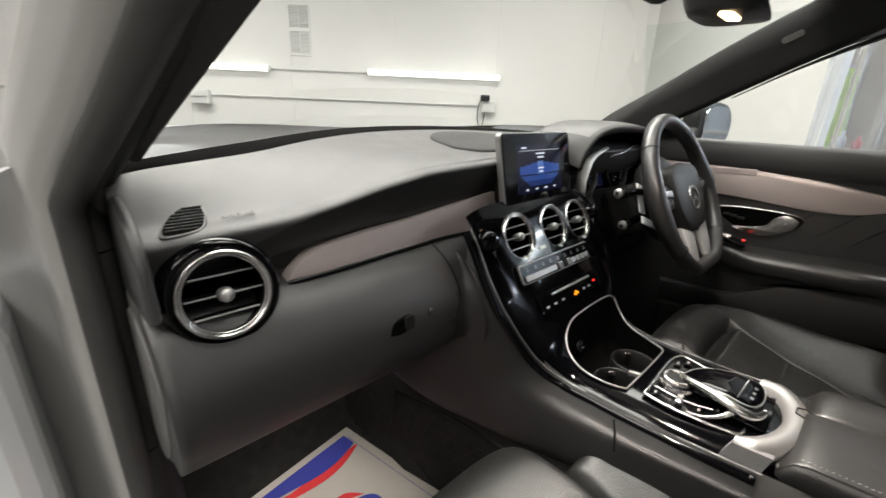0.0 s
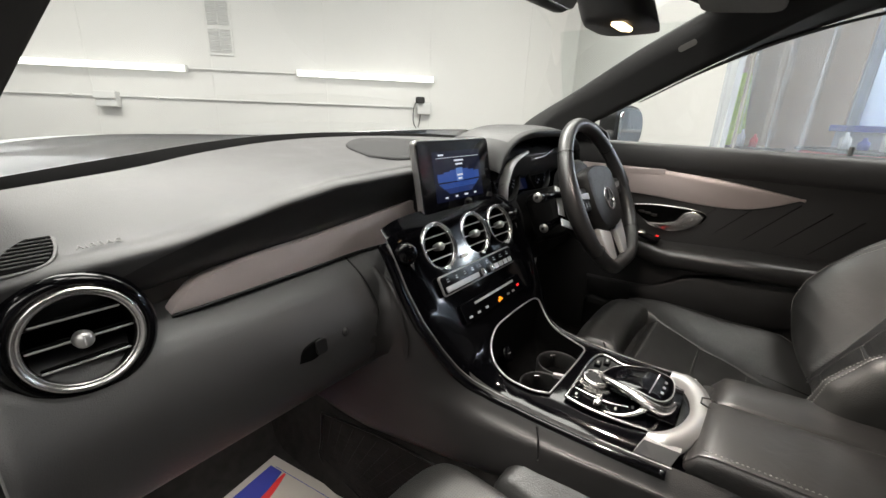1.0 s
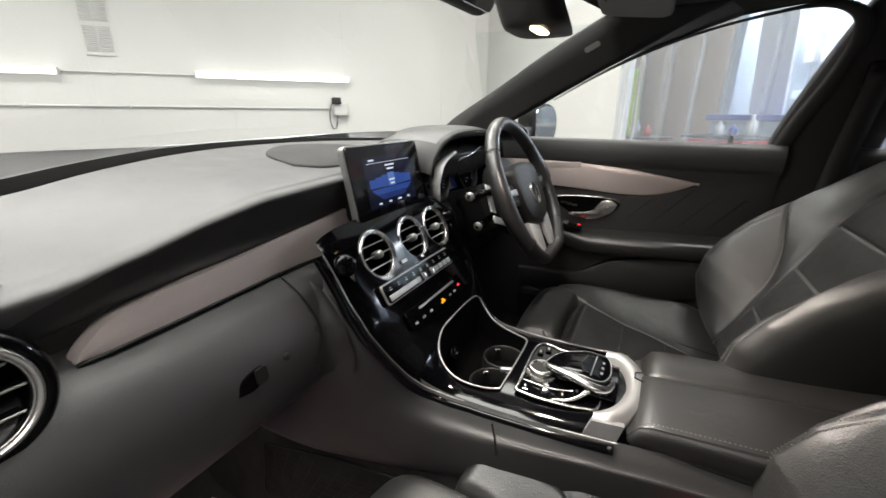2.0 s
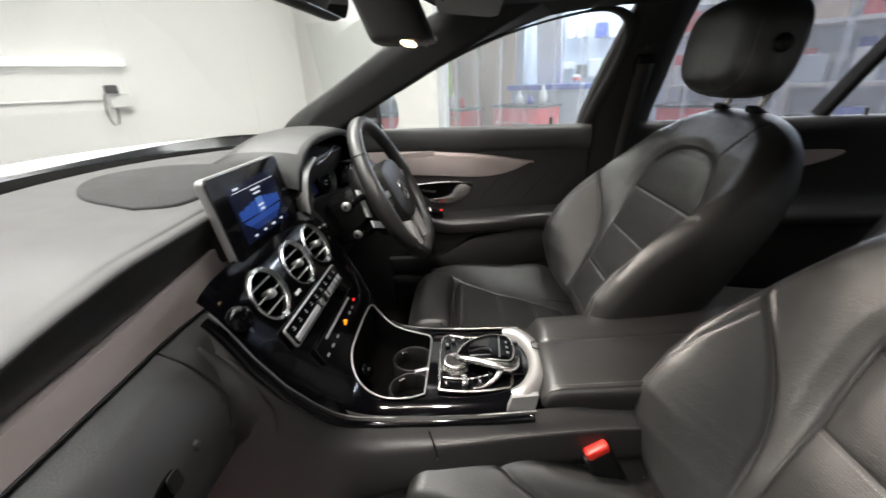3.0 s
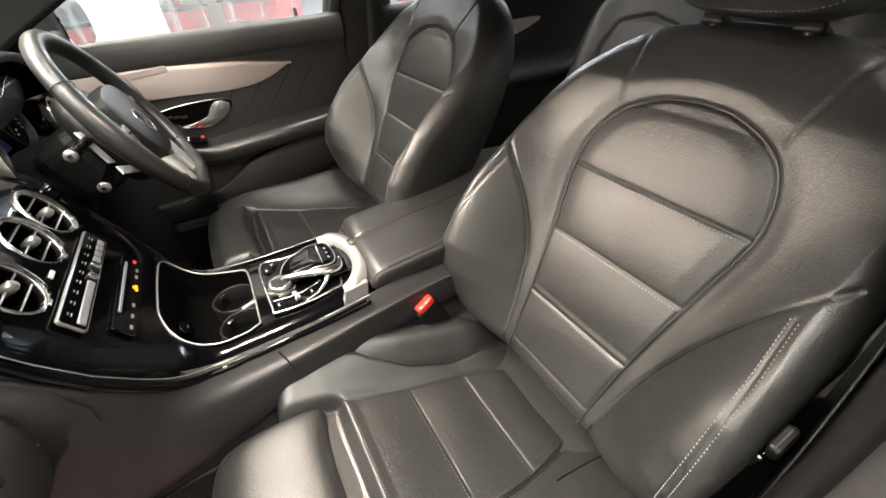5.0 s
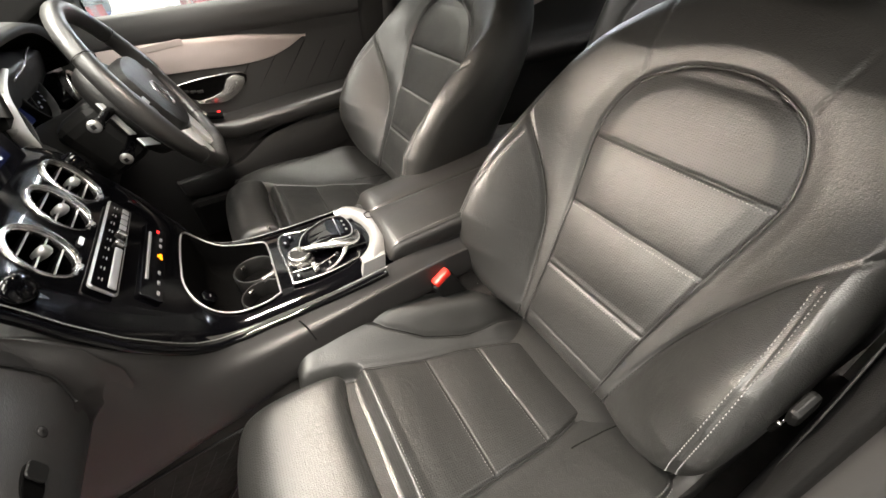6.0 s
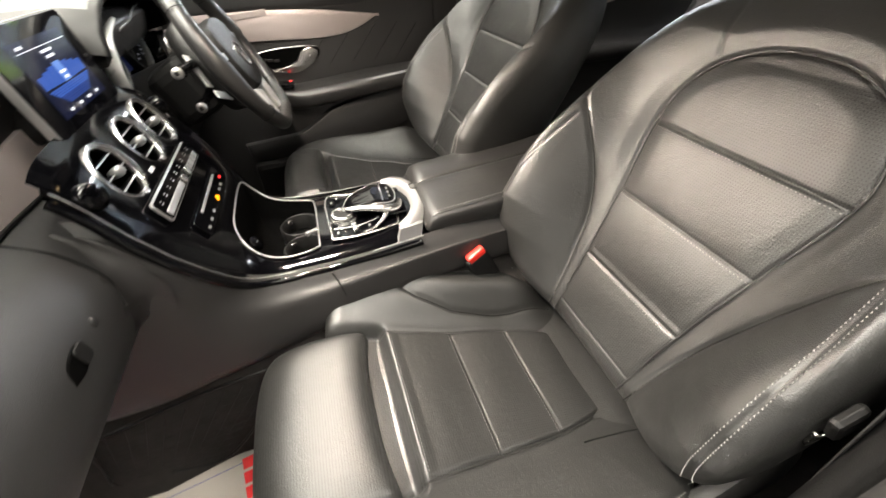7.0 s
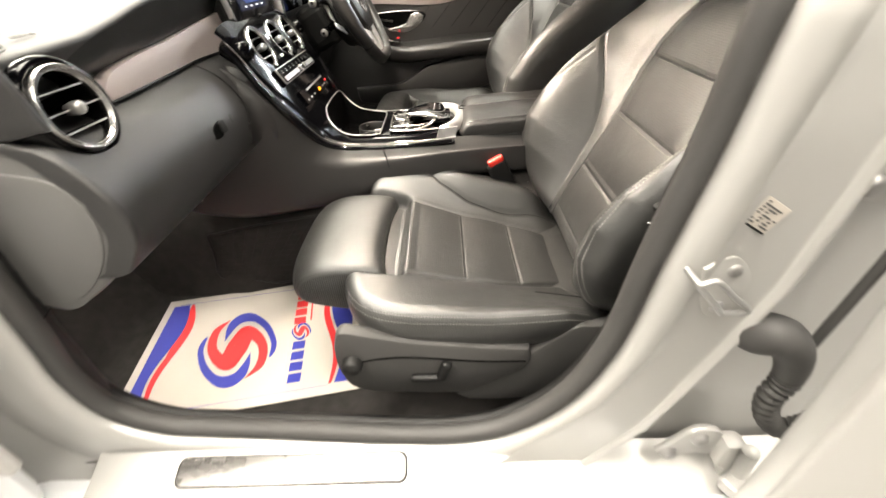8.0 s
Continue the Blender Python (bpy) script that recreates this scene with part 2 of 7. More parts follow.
BOX_GREY = material("grey_box_plastic", (0.5, 0.5, 0.49), 0.45, vary=0.05)
CONCRETE = material("painted_concrete", (0.16, 0.155, 0.15), 0.5, grain=0.3, grain_scale=30, vary=0.2, vary_scale=2)
TUBE = material("led_tube", (0.9, 0.9, 0.9), 0.5, emit=(1.0, 0.97, 0.91), power=2.6)
# glow of the added ceiling panels, which are out of view
CEIL_FILL = material("added_ceiling_led", (0.9, 0.9, 0.9), 0.5, emit=(1.0, 0.97, 0.92), power=8.0)
LAMP_WARM = material("map_light", (0.9, 0.8, 0.6), 0.5, emit=(1.0, 0.72, 0.4), power=10.0)
SCREEN_BLUE = material("display_blue", (0.0, 0.0, 0.0), 0.2, emit=(0.03, 0.1, 0.45), power=0.75)
SCREEN_LIGHT = material("display_light_blue", (0.0, 0.0, 0.0), 0.2, emit=(0.12, 0.26, 0.7), power=0.8)
SCREEN_DEEP = material("display_deep_blue", (0.0, 0.0, 0.0), 0.2, emit=(0.02, 0.06, 0.3), power=0.6)
SCREEN_DARK = material("display_dark", (0.002, 0.002, 0.004), 0.12, emit=(0.01, 0.015, 0.05), power=0.4)
SCREEN_WHITE = material("display_white", (0.1, 0.1, 0.1), 0.3, emit=(0.8, 0.85, 1.0), power=0.9)
GLOW_RED = material("red_indicator", (0.1, 0.0, 0.0), 0.3, emit=(1.0, 0.03, 0.03), power=1.6)
GLOW_AMBER = material("amber_indicator", (0.1, 0.04, 0.0), 0.3, emit=(1.0, 0.3, 0.01), power=2.2)
SCREEN_GLASS = material("black_glass", (0.003, 0.003, 0.004), 0.05, vary=0.0, rough_vary=0.01)
# ---- the workshop bay: a runs along the tube-lit wall, b away from it ----
CORNER = Vector((4.499, 2.466, 0.0))
ALONG = Vector((0.739, -0.673, 0.0)).normalized()
INTO = Vector((-ALONG.y, ALONG.x, 0.0)) * -1.0
ROOM = Matrix((ALONG, INTO, Vector((0, 0, 1)))).transposed().to_4x4()
ROOM.translation = CORNER


def bay(a, b, z, rx=0, ry=0, rz=0):
    return ROOM @ pose(a, b, z, rx, ry, rz)


def setting(name, bm, mat, label, category):
    return tagged(part(name, bm, mat), label, category, kind="structure")


H_ROOM = 3.6
# grey for the two unseen walls, keeps bounced light out of the cabin
WALL_SHADE = material("bounce_cutting_grey", (0.33, 0.328, 0.32), 0.6, grain=0.05, grain_scale=8, vary=0.06, vary_scale=1.5)
setting("floor", rbox((22, 20, 0.2), bay(0, 5, -0.1), 0), CONCRETE, "grey painted concrete workshop floor", "floor")
setting("ceiling", rbox((22, 20, 0.2), bay(0, 5, H_ROOM + 0.1), 0), WALL_WHITE, "white panelled workshop ceiling", "ceiling")
setting("wall_front", rbox((9.1, 0.2, H_ROOM), bay(-4.45, -0.1, H_ROOM / 2), 0), WALL_WHITE, "white panelled wall with light tubes and conduit", "wall")
setting("wall_side", rbox((0.05, 2.37, H_ROOM), bay(0.025, 1.185, H_ROOM / 2), 0), WALL_WHITE, "white plastic-clad wall beside the strip curtain", "wall")
setting("wall_left", rbox((0.2, 12, H_ROOM), bay(-7.6, 6, H_ROOM / 2), 0), WALL_SHADE, "unseen side wall, greyed to cut bounced light", "wall")
setting("wall_back", rbox((9.2, 0.2, H_ROOM), bay(-4.5, 9.3, H_ROOM / 2), 0), WALL_SHADE, "unseen rear wall, greyed to cut bounced light", "wall")

# panel joints: shallow cover strips on the clad wall
for i in range(8):
    ob = part("cover_strip", rbox((0.012, 0.006, H_ROOM - 0.02), bay(-0.6 - i * 1.15, 0.003, H_ROOM / 2), 0.002), WALL_WHITE)
    tagged(ob, "thin white joint strip on the wall cladding", "trim", kind="structure")


def light_tube(a0, a1, b, z, mat=TUBE, label="long white LED tube light on the wall"):
    root = thing("light_tube", bay((a0 + a1) / 2, b, z).translation, label, "tube light", "wall tube lights")
    n = a1 - a0
    v, f = sweep([bay(a0 + n * t, b + 0.055, z).translation for t in np.linspace(0.012, 0.988, 12)], 0.03, 12)
    mesh_part("tube", v, f, mat, root, "glowing white tube")
    part("backing", rbox((n, 0.028, 0.045), bay((a0 + a1) / 2, b + 0.014, z), 0.004), WALL_GREY, root)
    for a in (a0 + 0.006, a1 - 0.006):
        part("end_cap", rbox((0.014, 0.05, 0.066), bay(a, b + 0.052, z), 0.004), BOX_GREY, root)
    return root


light_tube(-5.788, -4.271, 0.0, 1.445)
light_tube(-3.204, -1.705, 0.0, 1.455)


def wall_conduit(a0, a1, z, r):
    v, f = sweep([bay(a, 0.016, z).translation for a in np.linspace(a0, a1, 20)], r, 8)
    root = thing("conduit", bay((a0 + a1) / 2, 0, z).translation, "thin grey cable conduit clipped along the wall", "conduit")
    mesh_part("pipe", v, f, WALL_GREY, root)
    for a in np.arange(a0 + 0.4, a1, 0.8):
        part("clip", rbox((0.022, 0.03, 0.034), bay(a, 0.016, z), 0.004), BOX_GREY, root)


wall_conduit(-7.4, -1.95, 1.155, 0.009)
wall_conduit(-4.27, -3.2, 1.452, 0.008)

jb = thing("junction_box", bay(-5.06, 0, 1.05).translation, "grey plastic electrical junction box on the conduit", "junction box")
part("body", rbox((0.2, 0.08, 0.15), bay(-5.06, 0.04, 1.125), 0.008), BOX_GREY, jb)
part("cover", rbox((0.206, 0.02, 0.07), bay(-5.06, 0.088, 1.165), 0.006), WALL_GREY, jb)

so = thing("wall_socket", bay(-1.83, 0, 1.08).translation, "grey switched socket box with a coiled black lead", "socket")
part("body", rbox((0.16, 0.07, 0.13), bay(-1.82, 0.035, 1.145), 0.01), BOX_GREY, so)
part("plug", rbox((0.1, 0.06, 0.07), bay(-1.87, 0.075, 1.235), 0.012), BLACK, so, "dark plug")
loop = [bay(-1.9 + 0.05 * math.sin(s) * (0.6 + 0.4 * s / 6), 0.05, 1.07 - 0.14 * math.cos(s)).translation for s in np.linspace(0.3, 6.1, 40)]
v, f = sweep(loop, 0.006, 8, up=INTO)
mesh_part("lead", v, f, RUBBER, so, "black looped cable")

gr = thing("air_grille", bay(-3.93, 0, 1.59).translation, "white louvred air grille on the wall", "air vent")
part("frame", rbox((0.24, 0.012, 0.86), bay(-3.93, 0.006, 2.02), 0.003), WALL_WHITE, gr)
for k in range(2):
    for r in range(2):
        for i in range(14):
            z = 1.63 + r * 0.25 + i * 0.0155
            part("louvre", rbox((0.095, 0.012, 0.008), bay(-3.985 + k * 0.11, 0.016, z, 25), 0.001, 1), WALL_GREY, gr)

# strip curtain beside the wall, and the workshop beyond it
PVC = glass_material("clear_pvc_strip", (0.9, 0.92, 0.95), 0.06, 1.12, 0.8, 0.24)
PVC_EDGE = glass_material("pvc_overlap", (0.9, 0.91, 0.92), 0.15, 1.06, 0.4, 0.1)
tagged(part("curtain_rail", rbox((0.06, 8.2, 0.08), bay(0.03 + 0.1 * 4.03, 6.45, 2.9, 0, 0, -5.7), 0.006), WALL_GREY), "grey steel rail carrying the strip curtain", "curtain rail")
rng = random.Random(7)
SHOP_FILL = material("workshop_fill_led", (0.9, 0.9, 0.9), 0.5, emit=(0.9, 0.95, 1.0), power=300.0)
for i in range(38):
    b = 2.42 + i * 0.2
    z0, z1 = 0.02, 2.9
    wob = rng.uniform(-0.02, 0.02)
    rows = []
    for z in np.linspace(z0, z1, 16):
        rows.append([tuple(bay(0.1 * (b - 2.42) + 0.012 * (i % 2) + wob + 0.01 * math.sin(2.2 * z + i) + 0.018 * math.cos(math.pi * s), b + 0.115 * s, z).translation) for s in np.linspace(-1, 1, 7)])
    v, f = loft(rows)
    ob = mesh_part("curtain_strip", v, f, PVC)
    tagged(ob, "clear plastic strip hanging in the doorway curtain", "strip curtain", "strip curtain")
    rows = [[r[0], tuple(Vector(r[0]).lerp(Vector(r[1]), 0.9))] for r in rows]
    v, f = loft(rows)
    e = mesh_part("overlap_edge", v + np.array(ALONG) * -0.004, f, PVC_EDGE, ob)

PLY = material("brown_board_cladding", (0.55, 0.42, 0.31), 0.6, grain=0.2, grain_scale=30, stretch=(1, 1, 0.1), vary=0.15, vary_scale=3)
BLUE_GREY = material("blue_grey_wall_paint", (0.42, 0.48, 0.56), 0.6, vary=0.12, vary_scale=2)
HIVIS = material("hi_vis_yellow_cloth", (0.5, 0.78, 0.05), 0.8, grain=0.4, grain_scale=200, vary=0.15)
BLUE_PL = material("blue_plastic", (0.03, 0.07, 0.42), 0.35, vary=0.1)
RED_STEEL = material("red_painted_steel", (0.6, 0.03, 0.04), 0.35, vary=0.12)
WHITE_BOARD = material("white_board", (0.75, 0.77, 0.8), 0.4, vary=0.04)
setting("wall_workshop_brown", rbox((0.16, 1.95, H_ROOM), bay(2.55, 0.3, H_ROOM / 2), 0), PLY, "brown board-clad workshop wall beyond the curtain", "wall")
setting("wall_workshop_blue", rbox((0.16, 12.0, H_ROOM), bay(3.6, 7.4, H_ROOM / 2), 0), BLUE_GREY, "blue-grey workshop wall beyond the curtain", "wall")
setting("wall_workshop_return", rbox((1.1, 0.16, H_ROOM), bay(3.05, 1.32, H_ROOM / 2), 0), BLUE_GREY, "short blue-grey return wall", "wall")
setting("wall_workshop_end", rbox((11, 0.2, H_ROOM), bay(5.6, -0.75, H_ROOM / 2), 0), WALL_WHITE, "white end wall of the workshop", "wall")


def hanging_jacket(a, b, z):
    root = thing("jacket", bay(a, b, z).translation, "hi-vis yellow-green jacket hanging on the brown wall", "jacket")
    rows = []
    for t in np.linspace(0, 1, 14):
        w = 0.07 + 0.13 * t ** 0.6
        rows.append([tuple(bay(a - 0.05 - 0.05 * math.cos(s * 1.5) + 0.015 * math.sin(9 * s + 3 * t), b + w * s, z + 0.75 * (1 - t)).translation) for s in np.linspace(-1, 1, 20)])
    v, f = loft(rows)
    mesh_part("cloth", v, f, HIVIS, root)
    part("hook", rbox((0.06, 0.02, 0.02), bay(a - 0.03, b, z + 0.77), 0.004), WALL_GREY, root)


hanging_jacket(2.42, 0.02, 0.98)


def tool_trolley(a, b, label, top=0.92):
    root = thing("tool_trolley", bay(a, b, 0).translation, label, "tool trolley", "tool trolleys")
    part("body", rbox((0.45, 0.62, top - 0.2), bay(a, b, 0.1 + (top - 0.2) / 2), 0.012), RED_STEEL, root)
    for k in range(4):
        d = part("drawer", rbox((0.02, 0.56, 0.13), bay(a - 0.232, b, 0.22 + k * 0.155), 0.006), RED_STEEL if k % 2 else BLACK, root)
        part("handle", rbox((0.02, 0.5, 0.015), bay(a - 0.248, b, 0.27 + k * 0.155), 0.004), CHROME, d, "chrome handle")
    part("tray", rbox((0.5, 0.66, 0.03), bay(a, b, top - 0.085), 0.01), BLACK, root)
    for s in (-1, 1):
        for q in (-1, 1):
            v, f = sweep([tuple(bay(a + s * 0.16 + x, b + q * 0.24, 0.05).translation) for x in (-0.015, 0.015)], 0.05, 16)
            mesh_part("castor", v, f, RUBBER, root)
    return root


tool_trolley(2.0, 0.6, "red steel tool trolley with dark drawers")
tool_trolley(1.72, 2.0, "red and black steel tool trolley by the blue bench", 1.0)
tool_trolley(2.4, 3.6, "red steel tool trolley farther along the workshop", 0.98)

for k, (a, b, z, h, c) in enumerate([(1.98, 0.4, 0.85, 0.17, HIVIS), (2.0, 0.55, 0.85, 0.2, WHITE_BOARD), (2.03, 0.7, 0.85, 0.15, RED_STEEL), (1.72, 1.9, 0.93, 0.14, WHITE_BOARD),
                                     (1.72, 2.05, 0.93, 0.1, BLUE_PL), (1.75, 2.2, 0.93, 0.2, WHITE_BOARD)]):
    v, f = lathe([(0.001, 0), (0.04, 0), (0.042, h * 0.6), (0.015, h * 0.8), (0.014, h), (0.001, h)], bay(a, b, z), 14)
    ob = mesh_part("spray_bottle", v, f, c)
    tagged(ob, "small plastic cleaning bottle standing on a tool trolley", "bottle", "cleaning bottles")

bench = thing("workbench", bay(2.4, 1.95, 0).translation, "blue-topped workbench beyond the strip curtain", "workbench")
part("top", rbox((0.6, 1.1, 0.06), bay(2.4, 1.98, 1.1), 0.008), BLUE_PL, bench, "blue top")
part("cabinet", rbox((0.54, 1.04, 1.06), bay(2.42, 1.98, 0.538), 0.01), BLUE_GREY, bench)
mug = thing("mug", bay(2.3, 2.3, 1.13).translation, "white mug with a red print on the bench", "mug")
v, f = lathe([(0.001, 0), (0.042, 0), (0.045, 0.1), (0.04, 0.1), (0.038, 0.01), (0.001, 0.01)], bay(2.3, 2.3, 1.131), 18)
mesh_part("cup", v, f, WHITE_BOARD, mug)
v, f = lathe([(0.0452, 0.03), (0.0464, 0.07)], bay(2.3, 2.3, 1.131), 18)
mesh_part("print", v, f, RED_STEEL, mug)
tagged(part("white_panel", rbox((0.03, 0.36, 1.05), bay(2.55, 1.75, 1.656, 0, -7, 0), 0.004), WHITE_BOARD), "tall white board leaning on the workbench", "board")
shelf = thing("storage_rack", bay(3.25, 4.2, 0).translation, "grey steel rack loaded with boxes and parts", "rack")
for b in (3.1, 4.2, 5.3):
    for a in (3.05, 3.45):
        part("upright", rbox((0.04, 0.04, 2.4), bay(a, b, 1.2), 0.003), WALL_GREY, shelf)
for z in (0.5, 1.05, 1.6, 2.15):
    part("shelf", rbox((0.46, 2.3, 0.04), bay(3.25, 4.2, z), 0.004), WALL_GREY, shelf)
for i in range(16):
    z = (0.5, 1.05, 1.6)[i % 3] + 0.024
    h = rng.uniform(0.15, 0.36)
    m = (BLUE_PL, WHITE_BOARD, RED_STEEL, BLACK, BLUE_GREY, PLY)[i % 6]
    ob = part("storage_box", rbox((0.3, rng.uniform(0.18, 0.3), h), bay(3.22, 3.25 + (i // 3) * 0.37 + rng.uniform(-0.03, 0.03), z + h / 2), 0.008), m)
    tagged(ob, "plastic or card storage box on the steel rack", "box", "rack boxes")
BIN_COLOURS = (BLUE_PL, WHITE_BOARD, BLUE_PL, RED_STEEL, WHITE_BOARD, BLACK, HIVIS)
for i in range(44):
    b = 1.55 + (i % 22) * 0.21 + rng.uniform(-0.03, 0.03)
    z = (1.32 if i < 22 else 1.78) + rng.uniform(-0.04, 0.06)
    h, w = rng.uniform(0.08, 0.24), rng.uniform(0.06, 0.15)
    ob = part("parts_bin", rbox((0.12, w, h), bay(3.46, b, z), 0.01), BIN_COLOURS[rng.randrange(7)])
    tagged(ob, "small plastic parts bin hung on the workshop wall", "bin", "wall bins")
# row of tubes added only to brighten what stands beyond the curtain
for i in range(7):
    b = 1.9 + i * 1.3
    light = thing("added_light", bay(3.0, b, 2.0).translation, "added tube light brightening the workshop beyond", "tube light", "workshop lights")
    v, f = sweep([bay(3.0, b + s, 2.55).translation for s in np.linspace(-0.5, 0.5, 6)], 0.025, 8)
    mesh_part("tube", v, f, SHOP_FILL, light)
    part("backing", rbox((0.06, 1.04, 0.05), bay(3.0, b, 2.6), 0.004), WALL_GREY, light)
    part("rod", rbox((0.02, 0.02, 0.98), bay(3.0, b, 3.11), 0), WALL_GREY, light)

# unseen ceiling panels, added to light the cabin, bonnet and walls


def fill_panel(a, b, z, size, label, mat):
    light = thing("fill_led_panel", bay(a, b, z).translation, label, "tube light", "bay battens")
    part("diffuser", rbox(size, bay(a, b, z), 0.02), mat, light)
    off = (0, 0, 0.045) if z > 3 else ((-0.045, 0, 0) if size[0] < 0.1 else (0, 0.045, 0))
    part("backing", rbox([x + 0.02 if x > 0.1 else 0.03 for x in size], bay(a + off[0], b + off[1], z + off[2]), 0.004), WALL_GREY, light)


# places and watts set by where the cabin needs brightening
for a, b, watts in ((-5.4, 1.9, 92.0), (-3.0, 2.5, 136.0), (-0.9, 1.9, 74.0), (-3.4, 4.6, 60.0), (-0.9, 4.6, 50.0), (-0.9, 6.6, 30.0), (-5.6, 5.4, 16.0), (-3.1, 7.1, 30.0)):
    fill_panel(a, b, H_ROOM - 0.07, (2.0, 0.9, 0.06), "unseen LED panel added on the bay ceiling", CEIL_FILL)
    ld = bpy.data.lights.new("added_ceiling_led", "AREA")
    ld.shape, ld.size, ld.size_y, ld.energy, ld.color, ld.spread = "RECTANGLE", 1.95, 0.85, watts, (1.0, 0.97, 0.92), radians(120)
    lo = new("added_ceiling_led", ld)
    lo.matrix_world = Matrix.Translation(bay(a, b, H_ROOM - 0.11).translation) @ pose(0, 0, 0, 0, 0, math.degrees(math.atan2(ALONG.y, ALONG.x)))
    tagged(lo, "downward light added at an unseen ceiling panel", "ceiling light", "bay battens")
# ---- front seats ----
BACK_O = np.array([0.0, 0.174, 0.661])
BACK_T = math.atan(0.553)
BACK_V = np.array([0.0, -math.sin(BACK_T), math.cos(BACK_T)])
BACK_N = np.array([0.0, math.cos(BACK_T), math.sin(BACK_T)])
ARCH_HALF = [(0.093, -0.13), (0.097, -0.1), (0.108, 0.0), (0.128, 0.12), (0.149, 0.227), (0.147, 0.275), (0.124, 0.326), (0.09, 0.353), (0.045, 0.37), (0.0, 0.375)]
ARCH = [tuple(p) for p in spline(ARCH_HALF, 60)]
ARCH = ARCH + [(-u, v) for u, v in ARCH[::-1][1:]]
BOLSTER = [tuple(p) for p in spline([(0.112, -0.13), (0.126, -0.05), (0.146, 0.03), (0.174, 0.1), (0.206, 0.16), (0.235, 0.203), (0.262, 0.24)], 44)]
TOP_SEAM = [(0.118, 0.349), (0.128, 0.39), (0.142, 0.46)]
BACK_SEAMS = (-0.1, 0.0, 0.121, 0.237)


def insert_half(v):
    return interp(v, [-0.13, 0.0, 0.12, 0.227, 0.275, 0.326, 0.353, 0.37, 0.376], [0.093, 0.108, 0.128, 0.149, 0.147, 0.124, 0.09, 0.045, 0.0])


CREST_V = [-0.16, -0.13, -0.09, -0.042, 0.01, 0.07, 0.13, 0.19, 0.24, 0.3, 0.36, 0.42]
CREST_U = [0.222, 0.236, 0.249, 0.254, 0.256, 0.254, 0.25, 0.242, 0.24, 0.24, 0.235, 0.22]
CREST_D = [0.02, 0.042, 0.071, 0.104, 0.118, 0.114, 0.094, 0.068, 0.048, 0.028, 0.012, 0.0]
CREST = [(float(np.interp(v, CREST_V, CREST_U)), v) for v in np.linspace(-0.125, 0.192, 60)]


def back_depth(u, v):
    """Height of the seat back's front over its plane, at u across and v along."""
    a = np.abs(u)
    seam = interp(v, [-0.13, -0.05, 0.03, 0.1, 0.16, 0.203, 0.28], [0.112, 0.126, 0.146, 0.174, 0.206, 0.235, 0.29])
    crest = interp(v, CREST_V, CREST_U)
    # side bolster: swells from its inner seam to a stitched crest; higher up the band dishes towards the edge
    t = np.clip((a - seam) / np.maximum(crest - seam, 0.01), 0, 1)
    q = np.clip((a - insert_half(v)) / (crest - insert_half(v)), 0, 1.1)
    w = 1 - smooth01(v, 0.03, 0.2)
    d = interp(v, CREST_V, CREST_D) * (w * np.sin(0.5 * np.pi * t) ** 1.1 + (1 - w) * q ** 1.6)
    d = d - 0.022 * smooth01(v, 0.36, 0.5)
    inside = a < insert_half(v)
    da = poly_dist(a, v, ARCH[:60])
    up = smooth01(v, 0.02, 0.2)
    # padded band round the arch, and the pocket under its top
    d = d + np.where(inside, 0.0, (0.003 + 0.003 * up) * smooth01(da, 0.0, 0.03))
    d = d - np.where(inside, 0.004 * up * (1 - smooth01(da, 0.0, 0.035)), 0.0)
    d = d - 0.0045 * np.exp(-(da / 0.0034) ** 2) * (0.5 + 0.5 * up)
    d = d - 0.0045 * np.exp(-(poly_dist(a, v, BOLSTER) / 0.0032) ** 2)
    d = d - 0.0022 * np.exp(-(poly_dist(a, v, CREST) / 0.0028) ** 2)
    d = d - 0.0026 * np.exp(-(poly_dist(a, v, TOP_SEAM) / 0.0026) ** 2)
    for s in BACK_SEAMS:
        k = 0.001 if s < -0.05 else 0.0024
        d = d - np.where(inside, k * np.exp(-((v - s) / 0.0026) ** 2), 0.0)
    d = d + np.where(inside, 0.0028 * np.abs(np.sin(np.clip((v + 0.1) / 0.113, 0, 4.2) * np.pi)) ** 0.8, 0.0)
    # slack leather: shallow uneven hollows
    return d + 0.0007 * np.sin(31 * u + 17 * v + 2 * np.sin(23 * v)) * np.sin(27 * v - 12 * u)


def back_outline(th):
    """Half-width and height of the seat back's rim at an angle round (0, 0.18)."""
    c, s = np.cos(th), np.sin(th)
    r = np.where(s > 0, (np.abs(c / 0.286) ** 2.6 + np.abs(s / 0.318) ** 2.6) ** (-1 / 2.6),
                 (np.abs(c / 0.286) ** 5 + np.abs(s / 0.325) ** 5) ** (-1 / 5))
    return r * c, 0.18 + r * s


